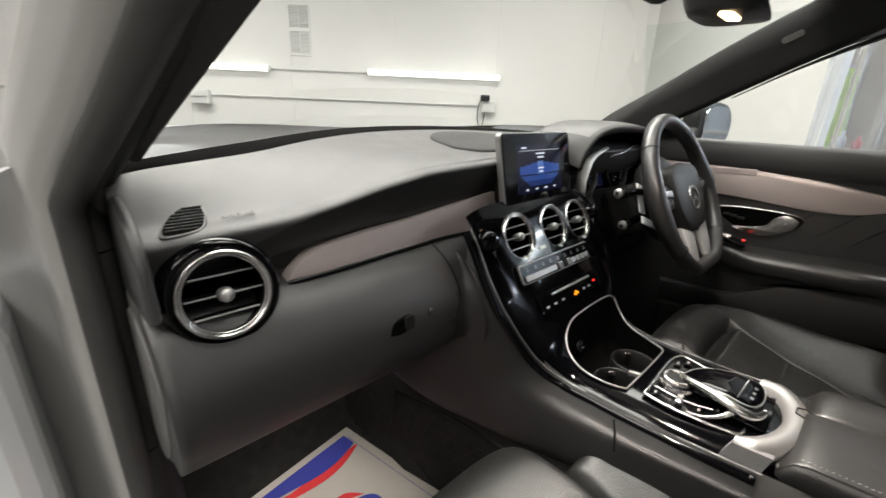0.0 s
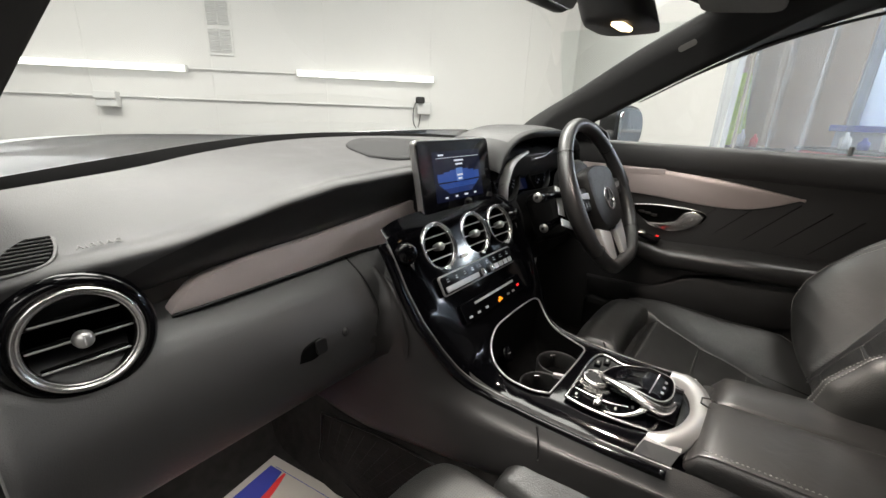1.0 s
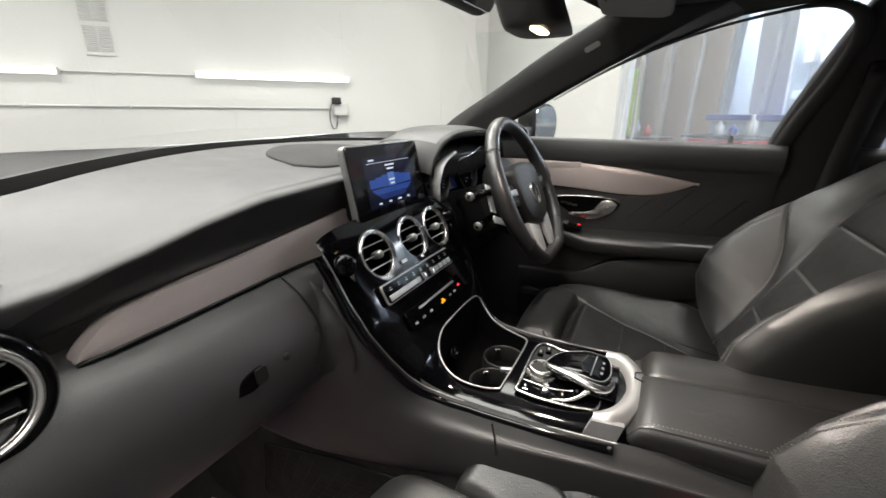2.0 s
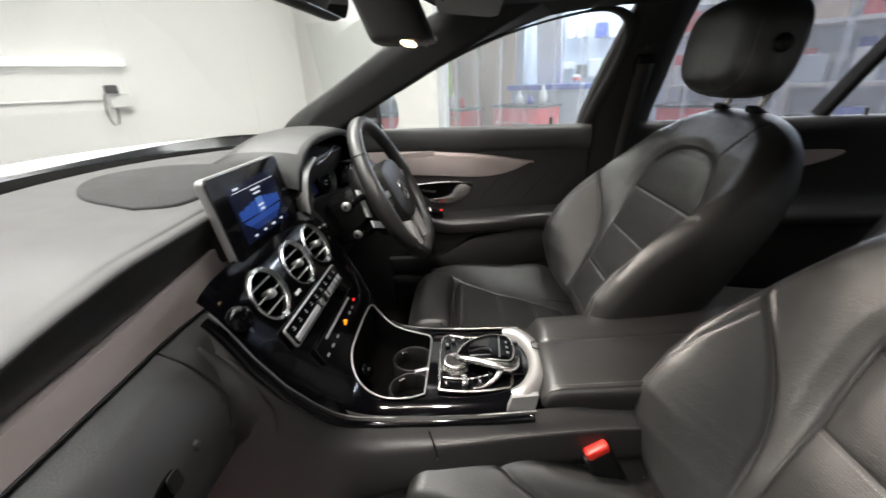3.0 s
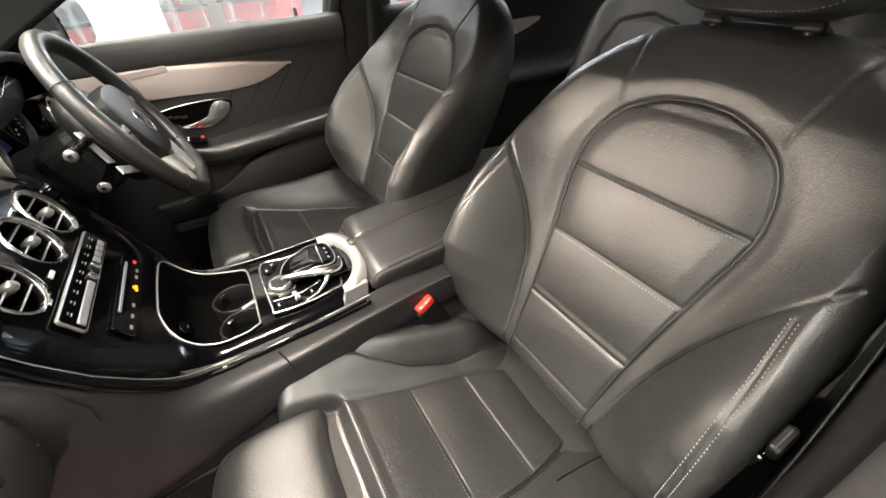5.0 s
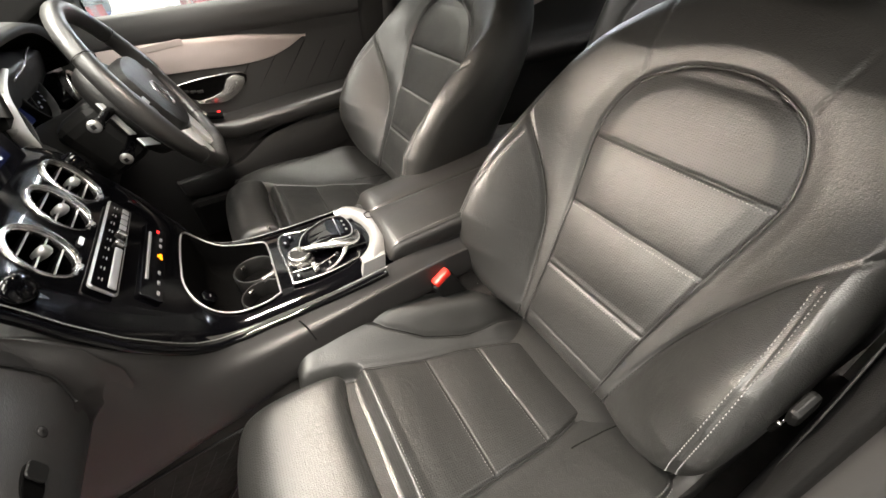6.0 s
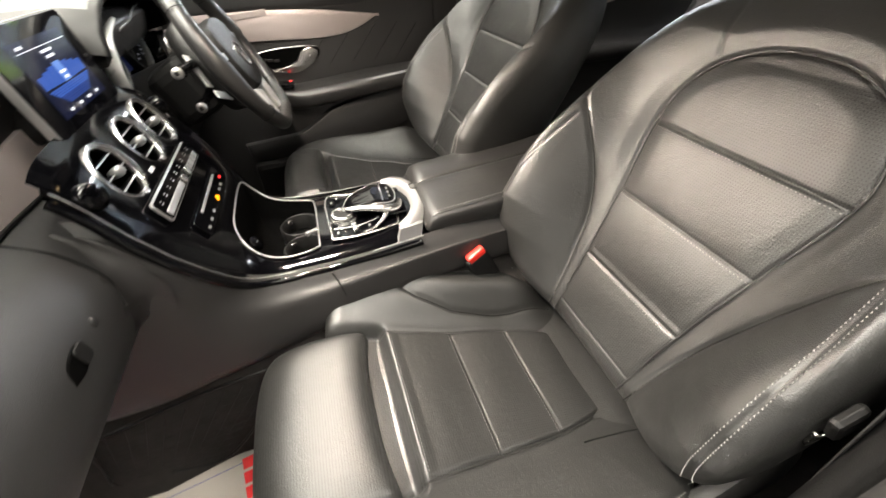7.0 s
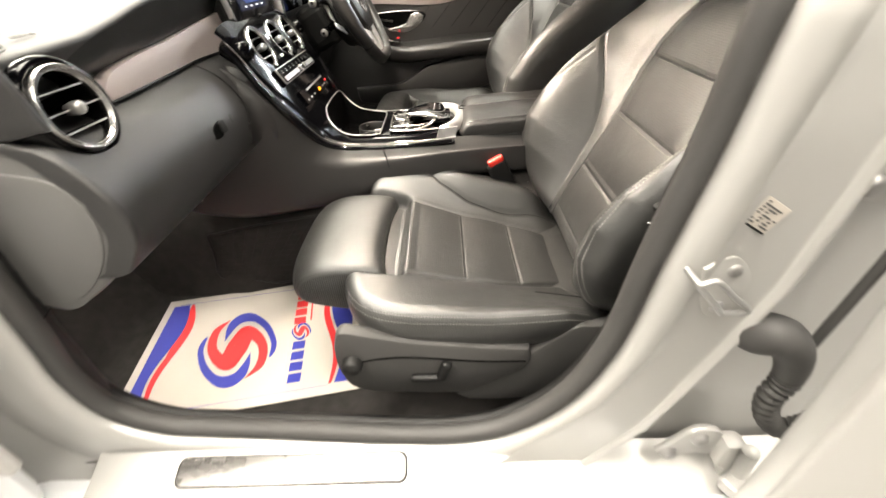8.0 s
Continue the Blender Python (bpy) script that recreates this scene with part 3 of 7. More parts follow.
def disc_surface(outline, centre, height, place, rings, spokes, rim, back_d):
    """A padded cushion: front of the given height inside an outline, rounded rim, plain back."""
    th = np.linspace(0, 2 * np.pi, spokes, endpoint=False)
    bu, bv = outline(th)
    rows = []
    for k in np.linspace(0.004, 1, rings):
        k = 1 - (1 - k) ** 1.15
        u, v = centre[0] + (bu - centre[0]) * k, centre[1] + (bv - centre[1]) * k
        dm = np.hypot(bu - centre[0], bv - centre[1]) * (1 - k)
        x = np.clip(1 - dm / rim, 0, 1)
        rows.append(place(u, v, height(u, v) - rim * 1.1 * (1 - np.sqrt(np.clip(1 - x * x, 0, 1)))))
    u, v = bu, bv
    base = height(u, v) - rim * 1.1
    for k, t in ((0.995, 0.3), (0.975, 0.6), (0.94, 0.85), (0.88, 0.97), (0.75, 1.0), (0.3, 1.0), (0.01, 1.0)):
        u, v = centre[0] + (bu - centre[0]) * k, centre[1] + (bv - centre[1]) * k
        rows.append(place(u, v, base * (1 - t) + back_d * t))
    r = np.array(rows)
    return r.reshape(-1, 3), grid_faces(len(rows), spokes, True)


CUSH_SEAMS = (0.238, 0.333, 0.44)
CUSH_Y = [0.19, 0.235, 0.333, 0.44, 0.53, 0.6, 0.66]
CUSH_U = [0.085, 0.09, 0.111, 0.121, 0.132, 0.142, 0.145]
CUSH_SIDE = [tuple(p) for p in spline(list(zip(CUSH_U, CUSH_Y)), 40)]
LOBE_Y = [0.2, 0.24, 0.3, 0.351, 0.424, 0.486, 0.537, 0.563, 0.6]
LOBE_U = [0.14, 0.136, 0.134, 0.138, 0.153, 0.18, 0.222, 0.25, 0.31]
CUSH_LOBE = [(float(np.interp(y, LOBE_Y, LOBE_U)), y) for y in np.linspace(0.215, 0.556, 40)]


def cushion_height(u, y, out=0):
    """Height of the cushion's top; out is the sign of the door side, whose bolster is broad and low."""
    a = np.abs(u)
    half = interp(y, CUSH_Y, CUSH_U)
    base = 0.485 + 0.24 * (y - 0.235) + 0.012 * smooth01(y, 0.45, 0.6)
    outer = u * out > 0
    crest = interp(y, [0.17, 0.22, 0.29, 0.41, 0.53, 0.64], [0.535, 0.56, 0.578, 0.578, 0.586, 0.592])
    low = np.clip((a - half) / (0.246 - half), 0, 1.05) ** 1.6 * np.maximum(crest - base, 0.004)
    side = smooth01(a, half, half + 0.07) * (1 - 0.45 * smooth01(a, half + 0.08, 0.26))
    lobe = a - interp(y, LOBE_Y, LOBE_U)
    high = side * 0.058 * smooth01(y, 0.16, 0.3) * (1 - 0.5 * smooth01(y, 0.45, 0.66)) + 0.016 * smooth01(lobe, 0.0, 0.04) * smooth01(y, 0.2, 0.26)
    z = base + np.where(outer, low, high)
    z = z - 0.0055 * np.exp(-(poly_dist(a, y, CUSH_SIDE) / 0.0035) ** 2)
    z = z - np.where(outer, 0.0, 0.005) * np.exp(-(poly_dist(a, y, CUSH_LOBE) / 0.0032) ** 2)
    inner = 1 - smooth01(a, half - 0.004, half + 0.004)
    for s in CUSH_SEAMS:
        z = z - inner * 0.0016 * np.exp(-((y - s) / 0.0024) ** 2)
    z = z + inner * 0.003 * np.abs(np.sin(np.clip((y - 0.235) / 0.1, 0, 3.35) * np.pi))
    z = z - (1 - smooth01(a, half - 0.002, half + 0.014)) * 0.034 * smooth01(y, 0.55, 0.574)
    return z + 0.0006 * np.sin(29 * u + 21 * y) * np.sin(33 * y - 14 * u)


def cushion_outline(th):
    c, s = np.cos(th), np.sin(th)
    r = (np.abs(c / 0.268) ** 4.5 + np.abs(s / 0.25) ** 4.5) ** (-1 / 4.5)
    return r * c, 0.415 + r * s


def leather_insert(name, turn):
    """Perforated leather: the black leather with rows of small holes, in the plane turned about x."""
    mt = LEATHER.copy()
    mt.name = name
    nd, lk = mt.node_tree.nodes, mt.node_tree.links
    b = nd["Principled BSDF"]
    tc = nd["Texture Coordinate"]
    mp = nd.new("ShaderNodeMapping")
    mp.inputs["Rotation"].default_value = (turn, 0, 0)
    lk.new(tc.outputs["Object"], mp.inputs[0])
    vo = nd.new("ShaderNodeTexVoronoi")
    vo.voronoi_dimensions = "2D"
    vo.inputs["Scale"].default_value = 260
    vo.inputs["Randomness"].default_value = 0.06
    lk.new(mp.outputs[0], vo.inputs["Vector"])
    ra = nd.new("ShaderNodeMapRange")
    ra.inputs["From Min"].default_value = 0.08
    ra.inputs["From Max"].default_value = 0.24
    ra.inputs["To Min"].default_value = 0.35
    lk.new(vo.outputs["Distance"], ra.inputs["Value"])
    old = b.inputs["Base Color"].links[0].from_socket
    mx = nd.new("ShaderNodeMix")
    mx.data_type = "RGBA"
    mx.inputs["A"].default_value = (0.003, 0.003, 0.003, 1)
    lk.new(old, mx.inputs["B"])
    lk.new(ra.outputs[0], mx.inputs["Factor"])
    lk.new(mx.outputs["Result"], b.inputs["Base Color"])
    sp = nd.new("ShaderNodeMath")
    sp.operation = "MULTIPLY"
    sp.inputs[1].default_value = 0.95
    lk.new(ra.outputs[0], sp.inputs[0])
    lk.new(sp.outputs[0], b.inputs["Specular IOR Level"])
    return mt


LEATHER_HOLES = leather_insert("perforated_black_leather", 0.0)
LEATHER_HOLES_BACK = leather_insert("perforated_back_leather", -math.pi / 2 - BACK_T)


def split_mesh(name, v, f, inside, mat, mat_in, parent):
    """A padded part whose faces that pass the test become an insert panel under it."""
    f = np.array(f)
    mask = inside(v[f].mean(1))
    made = []
    for keep, nm, mt in ((~mask, name, mat), (mask, "insert_panel", mat_in)):
        used, idx = np.unique(f[keep], return_inverse=True)
        made.append(mesh_part(nm, v[used], idx.reshape(-1, 4), mt, made[0] if made else parent))
    return made[0]


def front_seat(cx, label, lift=0.0, slide=0.0, nod=0.0, pad=1.0):
    """cx: the middle of the seat; the outboard side faces away from x = 0."""
    out = -1 if cx < 0 else 1
    root = thing("car_seat", (cx, 0.35, 0.27), label, "car seat", "front seats")

    def on_back(u, v, d):
        u, v, d = np.broadcast_arrays(u, v, d)
        p = BACK_O + v[..., None] * BACK_V + d[..., None] * BACK_N
        return p + np.stack([cx + u, 0 * u, 0 * u], -1)

    def cush_h(u, y):
        return cushion_height(u, y, out)

    def on_cush(u, y, z):
        u, y, z = np.broadcast_arrays(u, y, z)
        return np.stack([cx + u, y, z], -1)

    v, f = disc_surface(back_outline, (0, 0.18), back_depth, on_back, 170, 420, 0.042, -0.1)

    def in_insert(c):
        q = c - BACK_O
        u, w, d = c[:, 0] - cx, q @ BACK_V, q @ BACK_N
        return (d > -0.04) & (w < 0.376) & (w > -0.13) & (np.abs(u) < insert_half(w))
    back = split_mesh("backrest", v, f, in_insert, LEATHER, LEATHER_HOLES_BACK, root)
    for sg in (-1, 1):
        ar = np.array(ARCH[:60])
        v, f = sweep(on_back(sg * ar[:, 0], ar[:, 1], back_depth(sg * ar[:, 0], ar[:, 1]) + 0.0006), 0.002, 6)
        mesh_part("seam_piping", v, f, LEATHER_SMOOTH, back)
    # stitching on the back

    def stitch(us, vs, lift=0.0008, surf="back"):
        us, vs = np.asarray(us, float), np.asarray(vs, float)
        if surf == "back":
            p = on_back(us, vs, back_depth(us, vs) + lift)
            n = np.tile(BACK_N, (len(us), 1))
        else:
            p = on_cush(us, vs, cush_h(us, vs) + lift)
            n = np.tile(np.array([0, -0.2, 0.98]), (len(us), 1))
        a, b = dashes(p, n)
        mesh_part("stitched_seam", a, b, THREAD, back if surf == "back" else cush, "light grey stitching", smooth=False)
    for s in BACK_SEAMS[1:]:
        h = float(insert_half(s)) - 0.004
        stitch(np.linspace(-h, h, 60), np.full(60, s - 0.006))
    for sg in (-1, 1):
        bl, edge = np.array(BOLSTER), np.array(CREST)
        bl = bl[bl[:, 0] < 0.238]
        v, f = sweep(on_back(sg * bl[:, 0], bl[:, 1], back_depth(sg * bl[:, 0], bl[:, 1]) + 0.0002), 0.0012, 6)
        mesh_part("seam_piping", v, f, BLACK, back)
        for off in (-0.005, 0.004):
            us = sg * (edge[:, 0] + off)
            th = np.hypot(edge[:, 0] + off, edge[:, 1] - 0.18)
            bu, bv = back_outline(np.arctan2(edge[:, 1] - 0.18, edge[:, 0] + off))
            x = np.clip(1 - (np.hypot(bu, bv - 0.18) - th) / 0.042, 0, 1)
            drop = 0.0462 * (1 - np.sqrt(np.clip(1 - x * x, 0, 1)))
            p = on_back(us, edge[:, 1], back_depth(us, edge[:, 1]) - drop + 0.0012)
            a, b = dashes(p, np.tile(BACK_N * 0.8 + np.array([0.6 * sg, 0, 0]), (len(us), 1)), 0.0036, 0.0015, 0.0007)
            mesh_part("stitched_seam", a, b, THREAD, back, "light grey stitching", smooth=False)

    # cushion
    v, f = disc_surface(cushion_outline, (0, 0.415), cush_h, on_cush, 150, 360, 0.036, 0.49)

    def in_cush(c):
        return (c[:, 2] > 0.46) & (c[:, 1] > 0.19) & (c[:, 1] < 0.565) & (np.abs(c[:, 0] - cx) < interp(c[:, 1], CUSH_Y, CUSH_U))
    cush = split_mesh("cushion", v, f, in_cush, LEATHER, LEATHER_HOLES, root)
    us_ = np.linspace(-0.125, 0.125, 60)
    stitch(us_, np.full(60, 0.548), surf="c")
    for sg in (-1, 1):
        cs_ = np.array(CUSH_SIDE)
        cs_ = cs_[(cs_[:, 1] > 0.2) & (cs_[:, 1] < 0.56)]
        v, f = sweep(on_cush(sg * cs_[:, 0], cs_[:, 1], cush_h(sg * cs_[:, 0], cs_[:, 1]) + 0.0006), 0.002, 6)
        mesh_part("seam_piping", v, f, LEATHER_SMOOTH, cush)
        lb = np.array(CUSH_LOBE) if sg != out else np.array(CUSH_LOBE)[:12]
        v, f = sweep(on_cush(sg * lb[:, 0], lb[:, 1], cush_h(sg * lb[:, 0], lb[:, 1]) + 0.0003), 0.0014, 6)
        mesh_part("seam_piping", v, f, BLACK, cush)
    for s in CUSH_SEAMS:
        h = float(interp(s, CUSH_Y, CUSH_U)) - 0.003
        stitch(np.linspace(-h, h, 50), np.full(50, s + 0.005), surf="c")
    for sg in (-1, 1):
        ys = np.linspace(0.22, 0.6, 60)
        if sg != out:
            stitch(sg * np.interp(ys, [0.22, 0.3, 0.4, 0.5, 0.6], [0.18, 0.205, 0.222, 0.228, 0.224]), ys, surf="c")
    # piped edge of the outer bolster
    ys = np.linspace(0.25, 0.645, 80)
    sx = 0.268 * (1 - (np.abs(ys - 0.415) / 0.25) ** 4.5) ** (1 / 4.5)
    for inset, drop in ((0.010, 0.0122), (0.004, 0.0215)):
        edge = np.stack([cx + out * (sx - inset + 0.0012), ys, cush_h(out * (sx - inset), ys) - drop + 0.0008], -1)
        a, b = dashes(edge, np.tile(np.array([out * 0.7, 0, 0.7]), (80, 1)), 0.0042, 0.001)
        mesh_part("stitched_seam", a, b, THREAD, cush, "light grey stitching", smooth=False)

    # thigh support: a separate rolled pad on the nose of the cushion
    rows = []
    for u in np.linspace(-1, 1, 41):
        k = (1 - abs(u) ** 9) ** (1 / 2.5)
        prof = [(0.605, 0.478), (0.600, 0.53), (0.604, 0.573), (0.63, 0.588), (0.68, 0.592), (0.73, 0.588), (0.768, 0.57), (0.782, 0.54), (0.772, 0.51), (0.73, 0.492), (0.66, 0.478), (0.605, 0.478)]
        pr = spline([(y, z) for y, z in prof], 44)
        c = np.array([0.69, 0.53])
        kk = 0.72 + 0.28 * k
        pr = c + (pr - c) * np.array([0.86 + 0.14 * k, kk]) - np.array([0.018 * abs(u) ** 3, 0.0])
        pr = np.array([0.605, 0.478]) + (pr - np.array([0.605, 0.478])) * np.array([pad, 1.0 + 0.4 * (1 - pad)]) - np.array([0.05 * (1 - pad), 0.0])
        rows.append([(cx + 0.146 * u, y, z) for y, z in pr])
    v, f = loft(rows)
    n = len(rows[0])
    f = f + [tuple(range(n - 1)), tuple((len(rows) - 1) * n + j for j in range(n - 1))[::-1]]
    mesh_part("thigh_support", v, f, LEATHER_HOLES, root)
    # nose under the insert, bridging to the thigh support
    part("front_bar", rbox((0.27, 0.06, 0.09), pose(cx, 0.588, 0.502), 0.014), LEATHER_SMOOTH, root)

    # headrest
    def head_outline(th):
        c, s = np.cos(th), np.sin(th)
        r = (np.abs(c / 0.142) ** 3.2 + np.abs(s / 0.1) ** 3.2) ** (-1 / 3.2)
        return r * c, 0.58 + r * s

    def head_height(u, v):
        return 0.045 - 0.5 * u ** 2 - 0.6 * (v - 0.58) ** 2 + 0.05 * (v - 0.58)
    HT = radians(20)
    HV, HN = math.cos(HT) * BACK_V + math.sin(HT) * BACK_N, math.cos(HT) * BACK_N - math.sin(HT) * BACK_V

    def on_head(u, v, d):
        u, v, d = np.broadcast_arrays(u, v, d)
        p = BACK_O + 0.487 * BACK_V + (0.012 + nod) * BACK_N + (v[..., None] - 0.487) * HV + d[..., None] * HN
        return p + np.stack([cx + u, 0 * u, 0 * u], -1)
    v, f = disc_surface(head_outline, (0, 0.58), head_height, on_head, 30, 110, 0.05, -0.075)
    hr = mesh_part("headrest", v, f, LEATHER, root)
    th = np.linspace(0.9 * np.pi, 2.1 * np.pi, 120)
    hu, hv = head_outline(th)
    hu, hv = hu * 0.93, 0.58 + (hv - 0.58) * 0.93
    p = on_head(hu, hv, head_height(hu, hv) - 0.012)
    a, b = dashes(p, np.tile(BACK_N, (len(th), 1)))
    mesh_part("stitched_seam", a, b, THREAD, hr, "light grey stitching", smooth=False)
    for s in (-1, 1):
        v, f = sweep([on_back(np.array(s * 0.06), np.array(x), np.array(-0.03)) for x in (0.44, 0.48, 0.54)], 0.007, 12)
        mesh_part("post", v, f, CHROME, root, "chrome headrest post")
        part("post_collar", rbox((0.034, 0.03, 0.014), Matrix.Translation(on_back(np.array(s * 0.06), np.array(0.487), np.array(-0.03)).tolist()) @ pose(0, 0, 0, math.degrees(BACK_T)), 0.004), BLACK, root)
    m = facing(on_head(np.array(-out * 0.135), np.array(0.58), np.array(-0.02)).tolist(), (-out, 0.0, 0.0))
    v, f = lathe([(0.001, 0.014), (0.014, 0.014), (0.017, 0.008), (0.017, -0.01)], m, 20)
    mesh_part("release_button", v, f, BLACK, root)

    # outer valance with its controls
    x0 = cx + out * 0.246
    prof = [(0.345, 0.51), (0.398, 0.514), (0.468, 0.523), (0.537, 0.533), (0.604, 0.55), (0.648, 0.56), (0.662, 0.535), (0.667, 0.495), (0.663, 0.458), (0.65, 0.425), (0.62, 0.41), (0.58, 0.404), (0.46, 0.398), (0.41, 0.42), (0.36, 0.452), (0.34, 0.48)]
    o2 = spline(prof + [prof[0]], 70)[:-1]
    m = Matrix(((0, 0, out, x0), (1, 0, 0, 0), (0, 1, 0, 0), (0, 0, 0, 1)))
    part("valance", prism([tuple(q) for q in o2], 0.028, m, 0.009), SEAT_TRIM, root, "grained black side valance", smooth=True)
    hc = spline([(0.47, 0.385), (0.4, 0.452), (0.345, 0.49), (0.3, 0.53), (0.27, 0.552), (0.225, 0.555), (0.17, 0.6), (0.1, 0.6), (0.09, 0.5), (0.2, 0.44), (0.33, 0.372), (0.47, 0.368)], 60)[:-1]
    part("hinge_cover", prism([tuple(q) for q in hc], 0.022, m, 0.008), SEAT_TRIM, root, smooth=True)
    line = np.array([(x0 + out * 0.0285, y, z) for y, z in spline([(0.658, 0.482), (0.6, 0.497), (0.54, 0.5), (0.433, 0.486), (0.35, 0.482)], 30)])
    v, f = sweep(line, 0.0016, 6)
    mesh_part("valance_joint", v, f, VOID, root)
    part("hinge_cover", rbox((0.04, 0.16, 0.07), pose(cx - out * 0.25, 0.18, 0.46, 25), 0.02), HARD, root)
    v, f = lathe([(0.001, 0.016), (0.013, 0.016), (0.017, 0.011), (0.018, 0.0)], facing((x0 + out * 0.028, 0.639, 0.489), (out, 0, 0)), 24)
    mesh_part("knob", v, f, HARD, root)
    part("seat_switch", rbox((0.014, 0.055, 0.014), pose(x0 + out * 0.034, 0.517, 0.453), 0.006), BLACK, root)
    part("seat_switch", rbox((0.014, 0.018, 0.045), pose(x0 + out * 0.034, 0.487, 0.469, 18), 0.006), BLACK, root)
    # frame and rails down to the floor
    part("seat_base", rbox((0.4, 0.42, 0.1), pose(cx, 0.4, 0.41), 0.02), BLACK, root)
    for s in (-1, 1):
        part("rail", rbox((0.045, 0.56, 0.045 ), pose(cx + s * 0.19, 0.4, 0.28 - lift), 0.006), BLACK, root)
        part("rail_riser", rbox((0.03, 0.36, 0.1 + lift), pose(cx + s * 0.19, 0.4, 0.335 - lift / 2), 0.006), BLACK, root)
    root.location += Vector((0, slide, lift))
    return root


front_seat(-0.369, "black perforated leather passenger seat with light stitching")
front_seat(0.355, "black perforated leather driver's seat with light stitching", 0.033, 0.02, 0.035, 0.62)
# ---- dashboard ----
dash = thing("dashboard", (0, 0.95, 0.7), "dark soft-touch dashboard with brushed aluminium trim strip", "dashboard")
XS = np.linspace(-0.668, 0.7, 71)


def glass_base(x):
    a = abs(x)
    return (1.30 - 0.30 * (a / 0.62) ** 2 if a < 0.45 else 1.142 - 0.5 * (a - 0.45)), 1.055 - 0.025 * (a / 0.62) ** 2


def crease_z(x):
    return interp(x, [-0.7, -0.5, -0.44, -0.365, -0.27, -0.12, 0.15, 0.7], [0.962, 0.97, 0.98, 0.996, 1.01, 1.016, 1.02, 1.02])


rows = []
for x in XS:
    yb, zb = glass_base(x)
    cz = float(crease_z(x))
    ty = 0.955 - 0.03 * smooth01(-x, 0.45, 0.7)
    tz = float(interp(x, [-0.7, -0.48, -0.31, -0.08, 0.7], [0.915, 0.923, 0.934, 0.955, 0.955]))
    rows.append([(x, yb + 0.03, zb - 0.02), (x, yb, zb), (x, 0.6 * yb + 0.4 * 0.955, 0.62 * zb + 0.38 * (cz + 0.016)), (x, 0.97, cz + 0.012), (x, 0.939, cz + 0.004),
                 (x, 0.929, cz - 0.003), (x, 0.931, cz - 0.013), (x, 0.938, cz - 0.032), (x, ty, tz), (x, ty + 0.02, tz - 0.01)])
tops, rolls = [], []
# cut the pad where its lit top turns over into shade
for x, r in zip(XS, rows):
    line = spline(r, 400)
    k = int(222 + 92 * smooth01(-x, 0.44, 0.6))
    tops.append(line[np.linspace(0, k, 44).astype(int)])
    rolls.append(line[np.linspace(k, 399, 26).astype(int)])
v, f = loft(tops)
mesh_part("top_pad", v, f, PAD_LIT, dash, "grained upper pad, lightened where light falls on it")
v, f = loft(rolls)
mesh_part("fascia_roll", v, f, PAD_SHADED, dash, "soft roll over the trim strip, darkened as shaded")

# centre speaker panel, slightly darker
GRILLE = material("perforated_speaker_grille", (0.011, 0.011, 0.0115), 0.6, grain=0.8, grain_scale=700, voronoi=True, vary=0.15, spec=0.3)
lens = spline([(-0.13, 1.02), (-0.1, 1.12), (-0.02, 1.19), (0.06, 1.2), (0.14, 1.15), (0.17, 1.06), (0.13, 1.0), (0.02, 0.975), (-0.09, 0.975), (-0.13, 1.02)], 60)[:-1]


def pad_z(x, y):
    """Height of the upper pad's top at a place."""
    yb, zb = glass_base(x)
    cz = float(crease_z(x))
    return float(np.interp(y, [0.938, 0.975, 0.6 * yb + 0.382, yb], [cz + 0.002, cz + 0.014, 0.62 * zb + 0.38 * (cz + 0.016), zb]))


cl = lens.mean(0)
rows = [[(cl[0] + (x - cl[0]) * k, cl[1] + (y - cl[1]) * k, pad_z(cl[0] + (x - cl[0]) * k, cl[1] + (y - cl[1]) * k) + dz) for x, y in lens] for k, dz in ((1.0, -0.004), (0.995, 0.002), (0.97, 0.0035), (0.6, 0.005), (0.25, 0.005), (0.01, 0.005))]
r = np.array(rows)
mesh_part("speaker_cover", r.reshape(-1, 3), grid_faces(len(rows), len(lens), True), GRILLE, dash, "darker perforated speaker cover")

# lower dashboard on the passenger side: glovebox panel
rows = []
for x in np.linspace(-0.668, -0.1, 44):
    tz = float(interp(x, [-0.7, -0.48, -0.2], [0.884, 0.888, 0.892]))
    ty = 0.95 - 0.03 * float(smooth01(-x, 0.45, 0.7))
    e = float(smooth01(-x, 0.6, 0.71))
    rows.append([(x, ty + 0.02, tz + 0.006), (x, ty, tz), (x, ty - 0.014, tz - 0.006), (x, 0.902 - 0.02 * e, 0.862), (x, 0.874 - 0.02 * e, 0.815), (x, 0.868 - 0.02 * e, 0.77), (x, 0.876, 0.73), (x, 0.892, 0.712), (x, 0.94, 0.706), (x, 1.06, 0.72)])
rows.insert(0, [(-0.669, y + 0.004, z) for x, y, z in rows[0]])
rows.insert(0, [(-0.6695, y + 0.03, z) for x, y, z in rows[0]])
v, f = loft(rows, 44)
mesh_part("glovebox_panel", v, f, SOFT, dash, "dark lower panel with the glovebox lid")
# glovebox joint and latch
# soft inner corner where the panel runs into the console's side
rows = []
